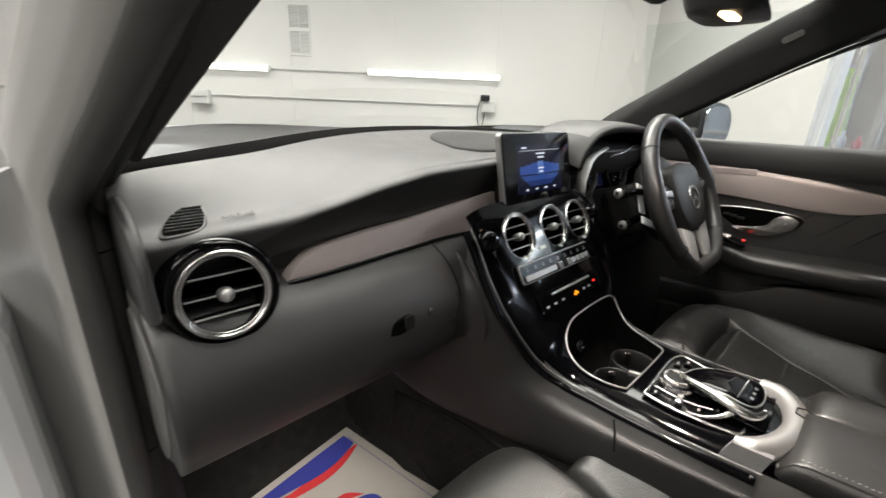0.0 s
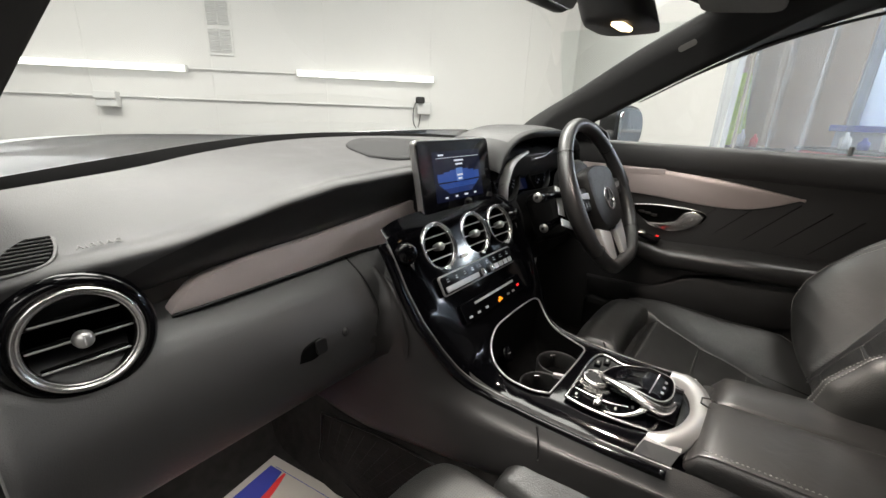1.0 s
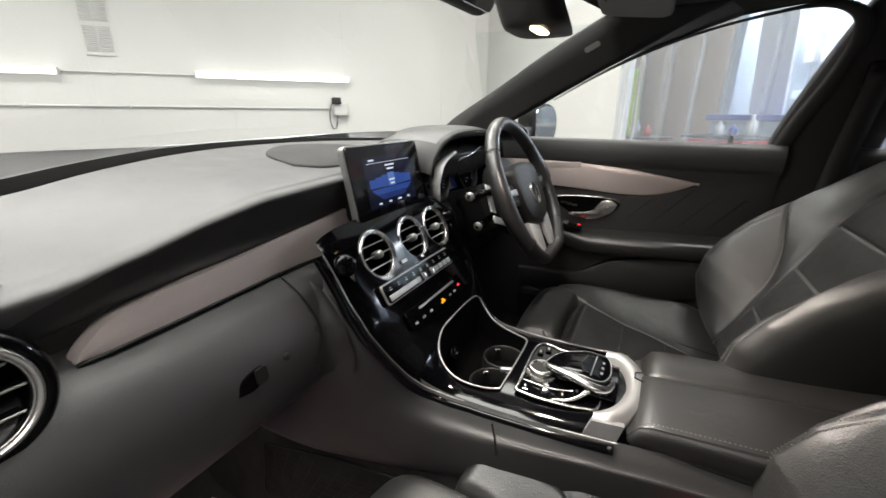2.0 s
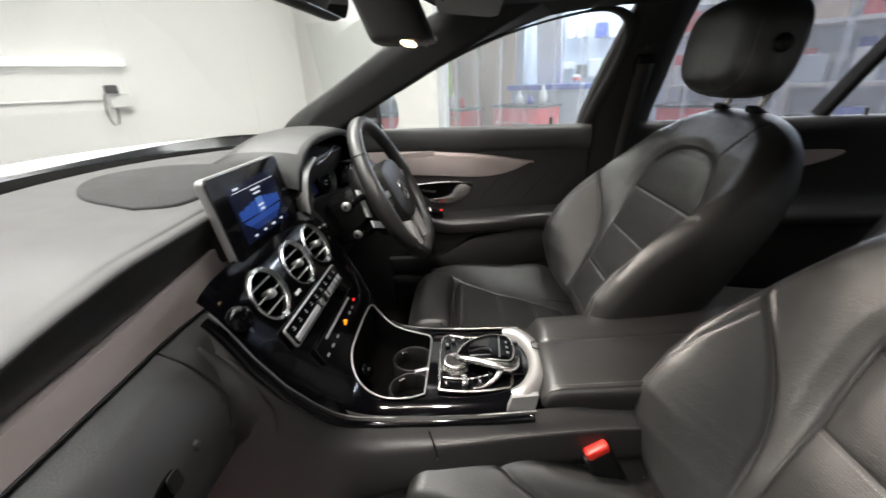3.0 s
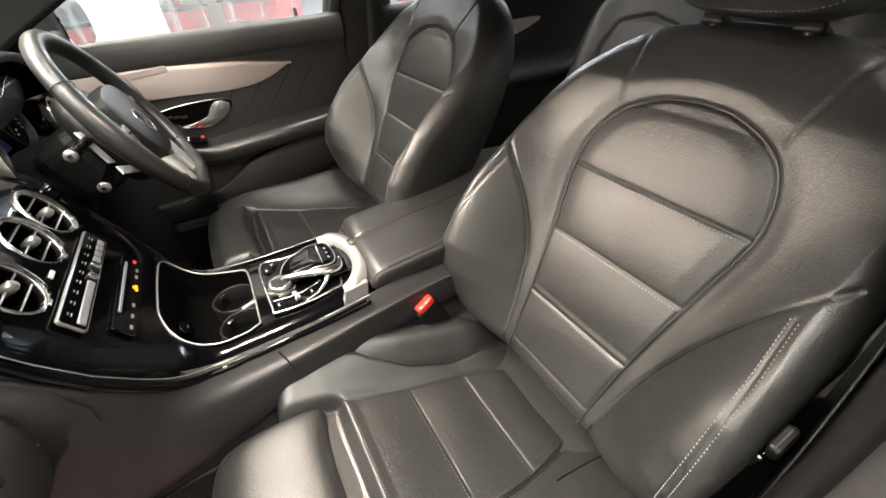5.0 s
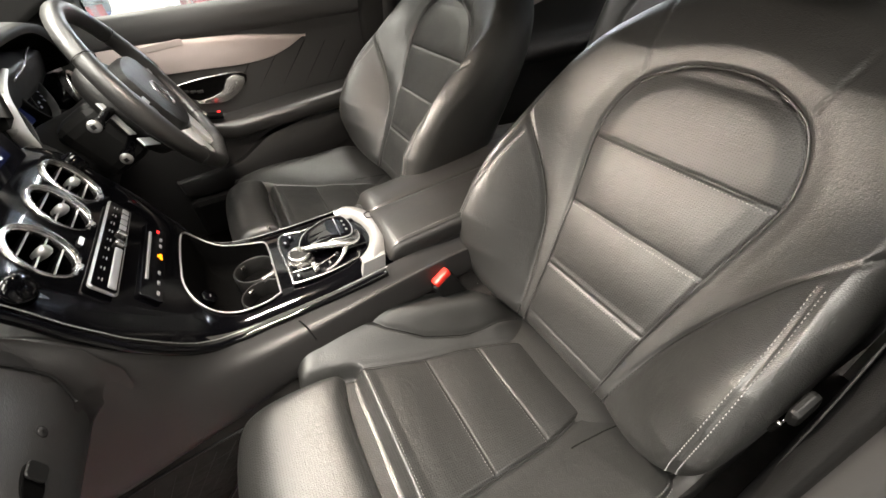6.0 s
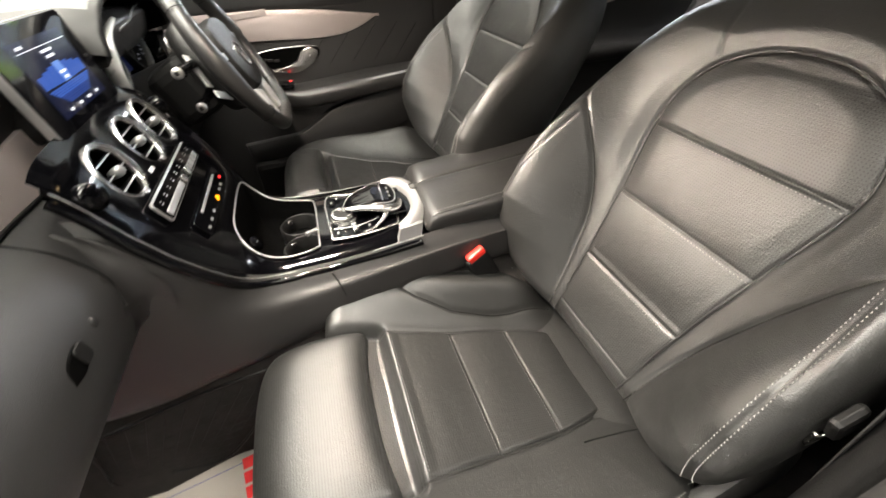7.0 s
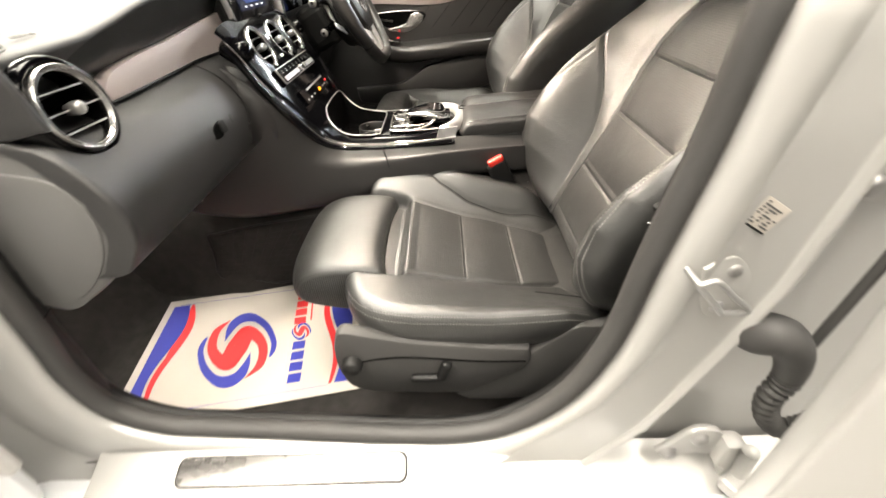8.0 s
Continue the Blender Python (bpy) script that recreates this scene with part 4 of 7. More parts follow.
for z in np.linspace(0.872, 0.712, 24):
    py = float(np.interp(z, [0.712, 0.73, 0.77, 0.815, 0.862, 0.88], [0.892, 0.876, 0.868, 0.874, 0.902, 0.925])) - 0.0006
    cx_ = float(np.interp(z, [0.72, 0.756, 0.795, 0.83, 0.85], [-0.226, -0.2285, -0.2315, -0.2255, -0.222])) - 0.0008
    r_ = float(np.interp(z, [0.712, 0.73, 0.77, 0.82, 0.872], [0.03, 0.045, 0.042, 0.03, 0.006]))
    rows.append([(cx_ - r_ * (1 - k) ** 2, py - r_ * k ** 2, z) for k in np.linspace(0, 1, 12)])
v, f = loft(rows)
mesh_part("corner_panel", v, f, SOFT_DULLED, dash)
gp = spline([(-0.257, 0.948, 0.893), (-0.254, 0.9, 0.862), (-0.2505, 0.8715, 0.815), (-0.262, 0.8665, 0.775)], 30)
v, f = sweep(gp, 0.0017, 6)
mesh_part("lid_joint", v, f, BLACK, dash)
part("latch_recess", prism([tuple(q) for q in spline([(-0.022, -0.01), (0.0, -0.013), (0.018, -0.006), (0.022, 0.009), (0.01, 0.013), (-0.014, 0.007), (-0.022, -0.01)], 30)[:-1]], 0.006, facing((-0.376, 0.8748, 0.8), (0, -1, 0.17)), 0.002), VOID, dash)
part("latch", prism(rounded(0.018, 0.022, 0.005), 0.003, facing((-0.363, 0.8688, 0.803), (0, -1, 0.17)), 0.001), BLACK, dash, "black glovebox latch")
for r_, h_, mt, nm in ((0.0075, -0.0014, BLACK, "lock_recess"), (0.0055, -0.0008, SOFT, "lock")):
    v, f = lathe([(0.001, h_), (r_ * 0.85, h_), (r_, h_ - 0.001), (r_ * 1.02, h_ - 0.008)], facing((-0.318, 0.8695, 0.805), (0, -1, 0.2)), 26)
    mesh_part(nm, v, f, mt, dash, "black key lock" if nm == "lock" else "")
# end cover by the door
ec = spline([(0.871, 0.802), (0.877, 0.836), (0.9, 0.862), (0.948, 0.882), (1.03, 0.892), (1.065, 0.8), (1.065, 0.69), (1.01, 0.65), (0.965, 0.669), (0.911, 0.709), (0.882, 0.754), (0.871, 0.802)], 70)[:-1]
el = spline([(0.89, 0.816), (0.912, 0.844), (0.963, 0.858), (1.03, 0.865), (1.05, 0.8), (1.048, 0.7), (1.009, 0.668), (0.963, 0.681), (0.916, 0.727), (0.892, 0.776), (0.89, 0.816)], 60)[:-1]
SIDE_L = Matrix(((0, 0, -1, -0.65), (1, 0, 0, 0), (0, 1, 0, 0), (0, 0, 0, 1)))
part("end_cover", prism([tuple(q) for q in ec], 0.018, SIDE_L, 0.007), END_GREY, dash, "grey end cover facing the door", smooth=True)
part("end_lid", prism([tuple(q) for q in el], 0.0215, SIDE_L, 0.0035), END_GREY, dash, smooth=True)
up = spline([(0.885, 0.9), (0.905, 0.97), (0.94, 0.993), (1.0, 1.005), (1.04, 1.01), (1.08, 0.95), (1.06, 0.893), (0.95, 0.89), (0.885, 0.9)], 40)[:-1]
part("end_cheek", prism([tuple(q) for q in up], 0.012, SIDE_L @ pose(0, 0, 0.006), 0.005), SOFT, dash, smooth=True)

# aluminium trim strip
top_e = spline([(-0.512, 0.936, 0.889), (-0.498, 0.934, 0.905), (-0.47, 0.936, 0.92), (-0.39, 0.94, 0.93), (-0.31, 0.943, 0.935), (-0.2, 0.945, 0.946), (-0.08, 0.945, 0.958), (-0.02, 0.945, 0.962)], 50)
low_e = spline([(-0.512, 0.936, 0.887), (-0.485, 0.934, 0.888), (-0.45, 0.934, 0.889), (-0.39, 0.936, 0.89), (-0.31, 0.938, 0.892), (-0.23, 0.94, 0.894), (-0.14, 0.938, 0.892), (-0.06, 0.935, 0.89)], 50)
rows = [[tuple(b + np.array([0, 0.02, 0])), tuple(b), tuple(b * 0.75 + t * 0.25 + np.array([0, -0.0006, 0])), tuple((b + t) / 2 + np.array([0, -0.0008, 0])), tuple(b * 0.25 + t * 0.75 + np.array([0, -0.0006, 0])), tuple(t), tuple(t + np.array([0, 0.02, 0]))] for b, t in zip(low_e, top_e)]
v, f = loft(rows)
mesh_part("trim_strip", v, f, ALU, dash, "brushed aluminium trim strip", smooth=False)
v, f = sweep(low_e + np.array([0, -0.001, -0.002]), 0.0022, 6)
mesh_part("trim_shadow_gap", v, f, BLACK, dash)

# demister strip along the glass
rows = []
for x in XS:
    yb, zb = glass_base(x)
    w = float(interp(abs(x), [0.0, 0.3, 0.5, 0.62], [0.05, 0.045, 0.03, 0.016]))
    rows.append([(x, yb - w - 0.003, pad_z(x, yb - w - 0.003) - 0.002), (x, yb - w, pad_z(x, yb - w) + 0.003), (x, yb - 0.4 * w, pad_z(x, yb - 0.4 * w) + 0.005), (x, yb + 0.008, zb + 0.004), (x, yb + 0.03, zb - 0.02)])
v, f = loft(rows, 12)
mesh_part("demister_strip", v, f, VOID, dash, "black strip along the windscreen base")

# corner speaker grille
SPK = spline([(-0.586, 0.99), (-0.589, 0.965), (-0.598, 0.945), (-0.615, 0.938), (-0.634, 0.938), (-0.632, 0.953), (-0.619, 0.974), (-0.603, 0.988), (-0.586, 0.99)], 40)[:-1]
SPM = pose(-0.61, 0.964, pad_z(-0.61, 0.964) + 0.0005, math.degrees(math.atan(0.35)))
part("tweeter_frame", prism([((x + 0.61) * 1.14, (y - 0.964) * 1.12) for x, y in SPK], 0.003, SPM, 0.001), PAD_LIT, dash, smooth=True)
part("tweeter_recess", prism([(x + 0.61, y - 0.964) for x, y in SPK], 0.0008, SPM @ pose(0, 0, 0.0026)), VOID, dash)
for i in range(8):
    y = -0.02 + i * 0.006
    x0 = float(interp(y, [-0.026, -0.01, 0.01, 0.026], [-0.024, -0.021, -0.009, 0.012]))
    x1 = float(interp(y, [-0.026, -0.019, 0.0, 0.026], [-0.006, 0.012, 0.021, 0.024]))
    part("tweeter_slat", rbox((x1 - x0, 0.0013, 0.0016), SPM @ pose((x0 + x1) / 2, y, 0.0038), 0.0005, 1), PAD_LIT, dash)
fc = bpy.data.curves.new("airbag_lettering", "FONT")
fc.body, fc.size, fc.extrude, fc.space_character = "AIRBAG", 0.0095, 0.0004, 1.25
fo = bpy.data.objects.new("airbag_lettering", fc)
lm = bpy.data.meshes.new_from_object(fo)
bpy.data.objects.remove(fo)
lm.materials.append(END_GREY)
lo_ = new("lettering", lm)
lo_.parent = dash
lo_.matrix_local = Matrix.Translation(-ORIGIN[dash]) @ pose(-0.575, 0.952, pad_z(-0.55, 0.957) + 0.0012, 22, 0, 3)


def round_vent(root, centre, normal, r, up=(0, 0, 1), barrel=0.05, slat_turn=12, slats=3):
    m = facing(centre, normal, up)
    v, f = lathe([(r * 0.83, -0.006), (r * 0.83, 0.001), (r * 0.855, 0.004), (r * 0.88, 0.0025), (r * 0.9, 0.003), (r * 0.945, 0.007), (r * 0.98, 0.005), (r, -0.002), (r * 0.99, -0.012)], m, 56)
    ring = mesh_part("vent_ring", v, f, CHROME, root, "satin chrome vent ring")
    v, f = lathe([(r * 0.985, -0.01), (r * 1.07, -0.02), (r * 1.1, -barrel), (r * 1.12, -barrel - 0.03)], m, 40)
    mesh_part("vent_barrel", v, f, PIANO if barrel < 0.06 else BLACK, root)
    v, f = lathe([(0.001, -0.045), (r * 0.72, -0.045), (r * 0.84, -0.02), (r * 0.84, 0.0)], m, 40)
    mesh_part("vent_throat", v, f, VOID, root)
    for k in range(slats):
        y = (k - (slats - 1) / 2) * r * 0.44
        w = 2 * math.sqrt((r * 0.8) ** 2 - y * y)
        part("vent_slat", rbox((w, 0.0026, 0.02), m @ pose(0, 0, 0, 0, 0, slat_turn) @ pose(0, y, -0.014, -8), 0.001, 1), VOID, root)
        part("slat_edge", rbox((w, 0.0022, 0.0022), m @ pose(0, 0, 0, 0, 0, slat_turn) @ pose(0, y, -0.001, -8), 0.0008, 1), SILVER, root)
    v, f = lathe([(0.001, 0.011), (r * 0.11, 0.0105), (r * 0.16, 0.007), (r * 0.17, 0.0), (r * 0.13, -0.01), (0.001, -0.012)], m, 24)
    mesh_part("vent_knob", v, f, SILVER, root, "silver vent knob")
    part("knob_mark", rbox((r * 0.02, r * 0.2, 0.002), m @ pose(0, 0, 0.0105), 0), WALL_GREY, root)
    return ring


lv = thing("side_air_vent", (-0.594, 0.9, 0.85), "round satin chrome air vent with three slats", "air vent", "air vents")
round_vent(lv, (-0.594, 0.906, 0.905), (-0.02, -0.97, 0.2), 0.0498, barrel=0.07, slat_turn=0)
v, f = lathe([(0.0488, -0.004), (0.052, 0.0), (0.0575, -0.001), (0.062, -0.008), (0.065, -0.03), (0.0665, -0.08)], facing((-0.594, 0.906, 0.905), (-0.02, -0.97, 0.2)), 56)
mesh_part("vent_collar", v, f, PIANO, lv, "gloss black collar")

# ---- instrument binnacle ----
bin_ = thing("instrument_cluster", (0.37, 0.95, 0.9), "hooded instrument cluster with two dials and silver bezels", "instrument cluster")
rows = []
for t in np.linspace(0, 1, 28):
    y = 0.885 + 0.25 * t
    row = []
    for s in np.linspace(0, 1, 31):
        x = 0.135 + 0.475 * s
        arch = (1 - abs(2 * s - 1) ** 3.2) ** 0.55
        h = (1.005 + 0.088 * arch) - 0.02 * (t - 0.25) ** 2 - 0.012 * (1 - t) ** 6
        z = h * (1 - smooth01(t, 0.55, 1)) + 1.035 * smooth01(t, 0.55, 1)
        row.append((x, y, float(z)))
    rows.append(row)
front = rows[0]
lip = [[(x, y + 0.012, z - 0.014) for x, y, z in front], [(x, y + 0.1, z - 0.03) for x, y, z in front]]
v, f = loft([lip[0]] + rows)
f = np.array(f)
low = (f // 31).min(1) < 3
low |= np.abs((f % 31).mean(1) / 15 - 1) > 0.8
for keep, nm, mt, lb in ((~low, "hood", SOFT, "padded dark hood"), (low, "hood_brow", BLACK, "black front edge of the hood")):
    mesh_part(nm, v, f[keep], mt, bin_, lb)
# shade under the hood comes from the near-black colour
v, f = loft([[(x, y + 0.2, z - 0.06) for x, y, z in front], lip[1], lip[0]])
mesh_part("hood_lining", v, f, VOID, bin_, "black lining under the hood, set darker for its shade")
part("face", rbox((0.39, 0.01, 0.15), pose(0.385, 0.985, 0.95, -15), 0.004), VOID, bin_)
DIM_MARK = material("dim_dial_marking", (0.05, 0.05, 0.055), 0.4, emit=(0.5, 0.55, 0.7), power=0.12, vary=0.0)
for cx, r in ((0.275, 0.07), (0.468, 0.07)):
    m = facing((cx, 0.962, 0.967), (0, -0.97, 0.26))
    v, f = lathe([(r * 0.86, -0.01), (r * 0.94, 0.012), (r * 0.97, 0.014), (r * 1.0, 0.012), (r * 1.01, -0.01)], m, 48)
    mesh_part("dial_bezel", v, f, BLACK, bin_, "black dial bezel")
    v, f = lathe([(0.001, 0.0), (r * 0.88, 0.0)], m, 40)
    mesh_part("dial_face", v, f, VOID, bin_)
    for k in range(26):
        a = radians(-130 + k * 10.4)
        part("dial_tick", rbox((0.0015, 0.008, 0.001), m @ pose(r * 0.76 * math.sin(a), r * 0.76 * math.cos(a), 0.002, 0, 0, -math.degrees(a)), 0), DIM_MARK, bin_)
    part("needle", rbox((0.002, r * 0.55, 0.002), m @ pose(-0.012, -0.018, 0.004, 0, 0, 150), 0.0005, 1), HARD, bin_, "unlit needle")
    for k in range(3):
        part("warning_light", rbox((0.009 - 0.002 * k, 0.0045, 0.001), m @ pose(-0.004 + 0.006 * (k % 2), 0.018 - 0.009 * k, 0.0035), 0), GLOW_RED, bin_, "red warning light")
    for k in range(2):
        part("dial_readout", rbox((0.007, 0.004, 0.001), m @ pose(0.004 - 0.01 * k, -0.03 - 0.008 * k, 0.0035), 0), DIM_MARK, bin_)
part("trip_display", rbox((0.075, 0.004, 0.1), pose(0.372, 0.968, 0.968, -15), 0.003), SCREEN_DARK, bin_)
part("trip_page", rbox((0.03, 0.003, 0.022), pose(0.372, 0.964, 0.972, -15), 0), SCREEN_BLUE, bin_)
for a, b, z in ((0.0, 0.026, 0.03), (0.0, 0.03, -0.034)):
    part("trip_bar", rbox((b, 0.002, 0.006), pose(0.372, 0.9625, 0.97 + z, -15), 0), GLOW_RED if z > 0 else SCREEN_WHITE, bin_)
m_line = spline([(0.37, 0.94, 0.995), (0.385, 0.93, 1.006), (0.45, 0.93, 1.011), (0.497, 0.93, 1.024), (0.556, 0.93, 1.033), (0.615, 0.93, 1.032), (0.642, 0.932, 1.016)], 60)
v, f = sweep(m_line, 0.0022, 8)
mesh_part("chrome_line", v, f, CHROME, bin_)
arc = spline([(0.22, 0.92, 0.9), (0.206, 0.915, 0.92), (0.199, 0.915, 0.95), (0.205, 0.915, 0.972), (0.22, 0.915, 0.997), (0.252, 0.915, 1.015), (0.31, 0.915, 1.03)], 50)
v, f = sweep(arc, np.interp(np.linspace(0, 1, 50), [0, 0.25, 0.6, 1], [0.004, 0.0085, 0.008, 0.003]), 12, flat=1.6, up=(0, 1, 0.2))
# lightened silver stands in for side light on the arc
mesh_part("silver_arc", v, f, SILVER_LIT, bin_, "satin silver bezel arc")
lower = []
for x in np.linspace(0.2, 0.7, 20):
    lower.append([(x, 0.96, 0.905), (x, 0.925, 0.89), (x, 0.9, 0.85), (x, 0.9, 0.78), (x, 0.93, 0.7), (x, 1.02, 0.68)])
v, f = loft(lower, 20)
mesh_part("knee_panel", v, f, HARD, bin_, "black knee panel under the wheel")
rv = thing("side_air_vent", (0.6, 0.9, 0.85), "round satin chrome air vent by the driver's door", "air vent", "air vents")
round_vent(rv, (0.612, 0.905, 0.915), (0.02, -0.97, 0.2), 0.054, barrel=0.05)
part("driver_trim", rbox((0.09, 0.02, 0.05), pose(0.66, 0.945, 0.945), 0.006), ALU, dash, "brushed aluminium trim end")

# ---- infotainment screen ----
scr = thing("infotainment_screen", (0.006, 0.915, 0.93), "free-standing screen with silver frame and blue menu", "screen")
SM = facing((0.0065, 0.912, 1.003), (0.0, -0.979, 0.203))


part("frame", prism(rounded(0.237, 0.136, 0.01), 0.013, SM @ pose(0, 0, -0.013), 0.002), SILVER, scr, "satin silver frame", smooth=True)
part("glass", prism(rounded(0.231, 0.130, 0.008), 0.003, SM @ pose(0, 0, -0.0005), 0.0008), SCREEN_GLASS, scr, "black screen glass")
part("picture", prism(rounded(0.156, 0.094, 0.001), 0.0006, SM @ pose(0, -0.002, 0.0026)), SCREEN_DARK, scr)
for k in range(7):
    a = k - 3
    h_ = 0.0125 - 0.0016 * abs(a)
    part("menu_card", prism([(-0.0105, -h_), (0.0105, -h_), (0.0105, h_), (-0.0105, h_)], 0.0006, SM @ pose(a * 0.0195, -0.001 - abs(a) * 0.0012, 0.0036 - abs(a) * 0.0003)), SCREEN_LIGHT if a == 0 else SCREEN_BLUE, scr)
for k in range(8):
    w_ = 0.066 - 0.004 * k
    part("floor_glow", prism([(-w_, -0.0011), (w_, -0.0011), (w_, 0.0011), (-w_, 0.0011)], 0.0005, SM @ pose(0, -0.0165 - 0.0026 * k, 0.0032)), SCREEN_BLUE if k < 4 else SCREEN_DEEP, scr)
for x, y, w in ((-0.055, 0.038, 0.016), (0.0, 0.026, 0.03), (0.0, 0.019, 0.022), (-0.05, -0.042, 0.008), (-0.018, -0.042, 0.008), (0.014, -0.042, 0.012), (0.046, -0.042, 0.008), (0.0, -0.002, 0.018), (0.0, -0.009, 0.012)):
    part("caption_bar", prism([(-w / 2, -0.0016), (w / 2, -0.0016), (w / 2, 0.0016), (-w / 2, 0.0016)], 0.0005, SM @ pose(x, y, 0.0046)), SCREEN_WHITE, scr)
part("caption_line", prism([(-0.07, -0.0004), (0.07, -0.0004), (0.07, 0.0004), (-0.07, 0.0004)], 0.0005, SM @ pose(0, 0.0325, 0.0046)), SCREEN_WHITE, scr)
part("side_button", prism(rounded(0.014, 0.004, 0.001), 0.001, SM @ pose(0.098, 0.0, 0.0028)), HARD, scr)
part("stand", rbox((0.19, 0.05, 0.05), pose(0.006, 0.945, 0.955, -12), 0.012), HARD, scr, "dark screen stand")
# ---- centre stack and console ----
con = thing("centre_console", (-0.01, 0.6, 0.4), "gloss black centre console with chrome edging and controls", "console")
CXN = -0.012
PATHC = spline([(0.905, 0.945), (0.875, 0.915), (0.842, 0.86), (0.812, 0.81), (0.783, 0.762), (0.752, 0.715), (0.715, 0.69), (0.66, 0.683), (0.6, 0.682), (0.52, 0.684), (0.43, 0.69)], 120)
HWC = np.interp(np.linspace(0, 10, 120), range(11), [0.2, 0.203, 0.202, 0.195, 0.178, 0.154, 0.138, 0.13, 0.127, 0.124, 0.12])
TRAY = spline([(-0.1, 0.632), (-0.03, 0.631), (0.045, 0.631), (0.073, 0.636), (0.083, 0.66), (0.1, 0.71), (0.122, 0.752), (0.12, 0.764), (0.09, 0.768), (0.0, 0.768), (-0.06, 0.764), (-0.098, 0.745), (-0.114, 0.705), (-0.112, 0.66), (-0.1, 0.632)], 120)[:-1]


def stack_z(y):
    return np.interp(y, PATHC[::-1, 0], PATHC[::-1, 1])


def inside_poly(x, y, poly):
    c = False
    j = len(poly) - 1
    for i in range(len(poly)):
        xi, yi = poly[i]
        xj, yj = poly[j]
        if (yi > y) != (yj > y) and x < (xj - xi) * (y - yi) / (yj - yi + 1e-12) + xi:
            c = not c
        j = i
    return c


us = np.linspace(-1, 1, 61)
rows, skip = [], np.zeros((119, 60), bool)
for i in range(120):
    y, z = PATHC[i]
    rows.append([(CXN + u * HWC[i], y, z + 0.004 * (1 - u * u) - 0.012 * abs(u) ** 8) for u in us])
for i in range(119):
    for j in range(60):
        x = CXN + (us[j] + us[j + 1]) / 2 * (HWC[i] + HWC[i + 1]) / 2
        skip[i, j] = inside_poly(x, (PATHC[i, 0] + PATHC[i + 1, 0]) / 2, TRAY) or any(math.hypot(x - c, math.hypot(PATHC[i, 0] - 0.862, PATHC[i, 1] - 0.89)) < 0.043 for c in (-0.112, 0.003, 0.098))
r = np.array(rows)
mesh_part("gloss_panel", r.reshape(-1, 3), grid_faces(120, 61, skip=skip), PIANO, con, "piano black panel")
# chrome edge strips
for sg in (-1, 1):
    e = np.array([(CXN + sg * (HWC[i] + 0.002), PATHC[i, 0], PATHC[i, 1] - 0.013 + 0.008 * smooth01(i, 50, 75)) for i in range(6, 118)])
    v, f = sweep(e if sg < 0 else e[62:], 0.001, 8, flat=0.7)
    mesh_part("edge_strip", v, f, SILVER, con, "chrome edge strip")
    e2 = e + np.array([sg * 0.006, 0.004, -0.009])
    v, f = sweep(e2, 0.007, 8)
    mesh_part("edge_roll", v, f, PIANO, con)
# side cheeks
for sg in (-1, 1):
    rows = []
    low_y = [1.08, 1.06, 1.03, 0.98, 0.92, 0.84, 0.74, 0.64, 0.55, 0.45, 0.3, 0.05]
    low_z = [0.63, 0.6, 0.58, 0.562, 0.552, 0.552, 0.558, 0.575, 0.59, 0.6, 0.605, 0.605]
    sh = spline([(0.18, 0.985, 0.85), (0.19, 0.93, 0.862), (0.202, 0.878, 0.85), (0.204, 0.837, 0.808), (0.188, 0.802, 0.76), (0.165, 0.765, 0.706), (0.15, 0.715, 0.675), (0.143, 0.64, 0.667), (0.14, 0.56, 0.667), (0.13, 0.45, 0.67), (0.118, 0.3, 0.672), (0.118, 0.05, 0.672)], 60)
    lw = spline([(0.25, y, z) for y, z in zip(low_y, low_z)], 60)
    kx = np.interp(np.linspace(0, 11, 60), [0, 2, 4, 6, 8, 11], [0.27, 0.25, 0.225, 0.19, 0.165, 0.128])
    for k in range(60):
        a, b = sh[k], lw[k].copy()
        b[0] = kx[k]
        mid = (a * 0.55 + b * 0.45) + np.array([0.022 * (1 - k / 80), 0, 0.015])
        rows.append([(CXN + sg * (a[0] - 0.012), a[1], a[2] + 0.012), (CXN + sg * a[0], a[1], a[2]), (CXN + sg * (a[0] + 0.012), a[1] + 0.003, a[2] - 0.014), (CXN + sg * mid[0], mid[1], mid[2]), (CXN + sg * b[0], b[1], b[2]), (CXN + sg * (b[0] - 0.03), b[1] + 0.01, b[2] - 0.02)])
    v, f = loft(rows, 26)
    mesh_part("side_cheek", v, f, SOFT_DULLED, con, "dark soft side panel")
    # lower joint line on the cheek
    jl = spline([(CXN + sg * 0.158, 0.62, 0.676), (CXN + sg * 0.164, 0.612, 0.655), (CXN + sg * 0.172, 0.606, 0.63)], 12)
    v, f = sweep(jl, 0.0016, 6)
    mesh_part("joint", v, f, BLACK, con)

# tunnel below, carpeted
rows = []
for y in np.linspace(0.0, 1.4, 12):
    rows.append([(-0.235 - 0.03 * (y > 0.9), y, 0.25), (-0.2 - 0.03 * (y > 0.9), y, 0.4), (-0.185 - 0.035 * (y > 0.9), y, 0.56), (-0.12, y, 0.59), (0.1, y, 0.59), (0.165 + 0.035 * (y > 0.9), y, 0.56), (0.18, y, 0.4), (0.215, y, 0.25)])
v, f = loft(rows)
mesh_part("tunnel_carpet", v, f, CARPET, con, "black carpeted tunnel")
net = thing("storage_net", (-0.215, 0.9, 0.36), "black elastic storage net on the footwell side", "net")
corners = [np.array(p) for p in ((-0.232, 1.075, 0.49), (-0.238, 1.08, 0.36), (-0.235, 0.9, 0.34), (-0.212, 0.72, 0.52))]
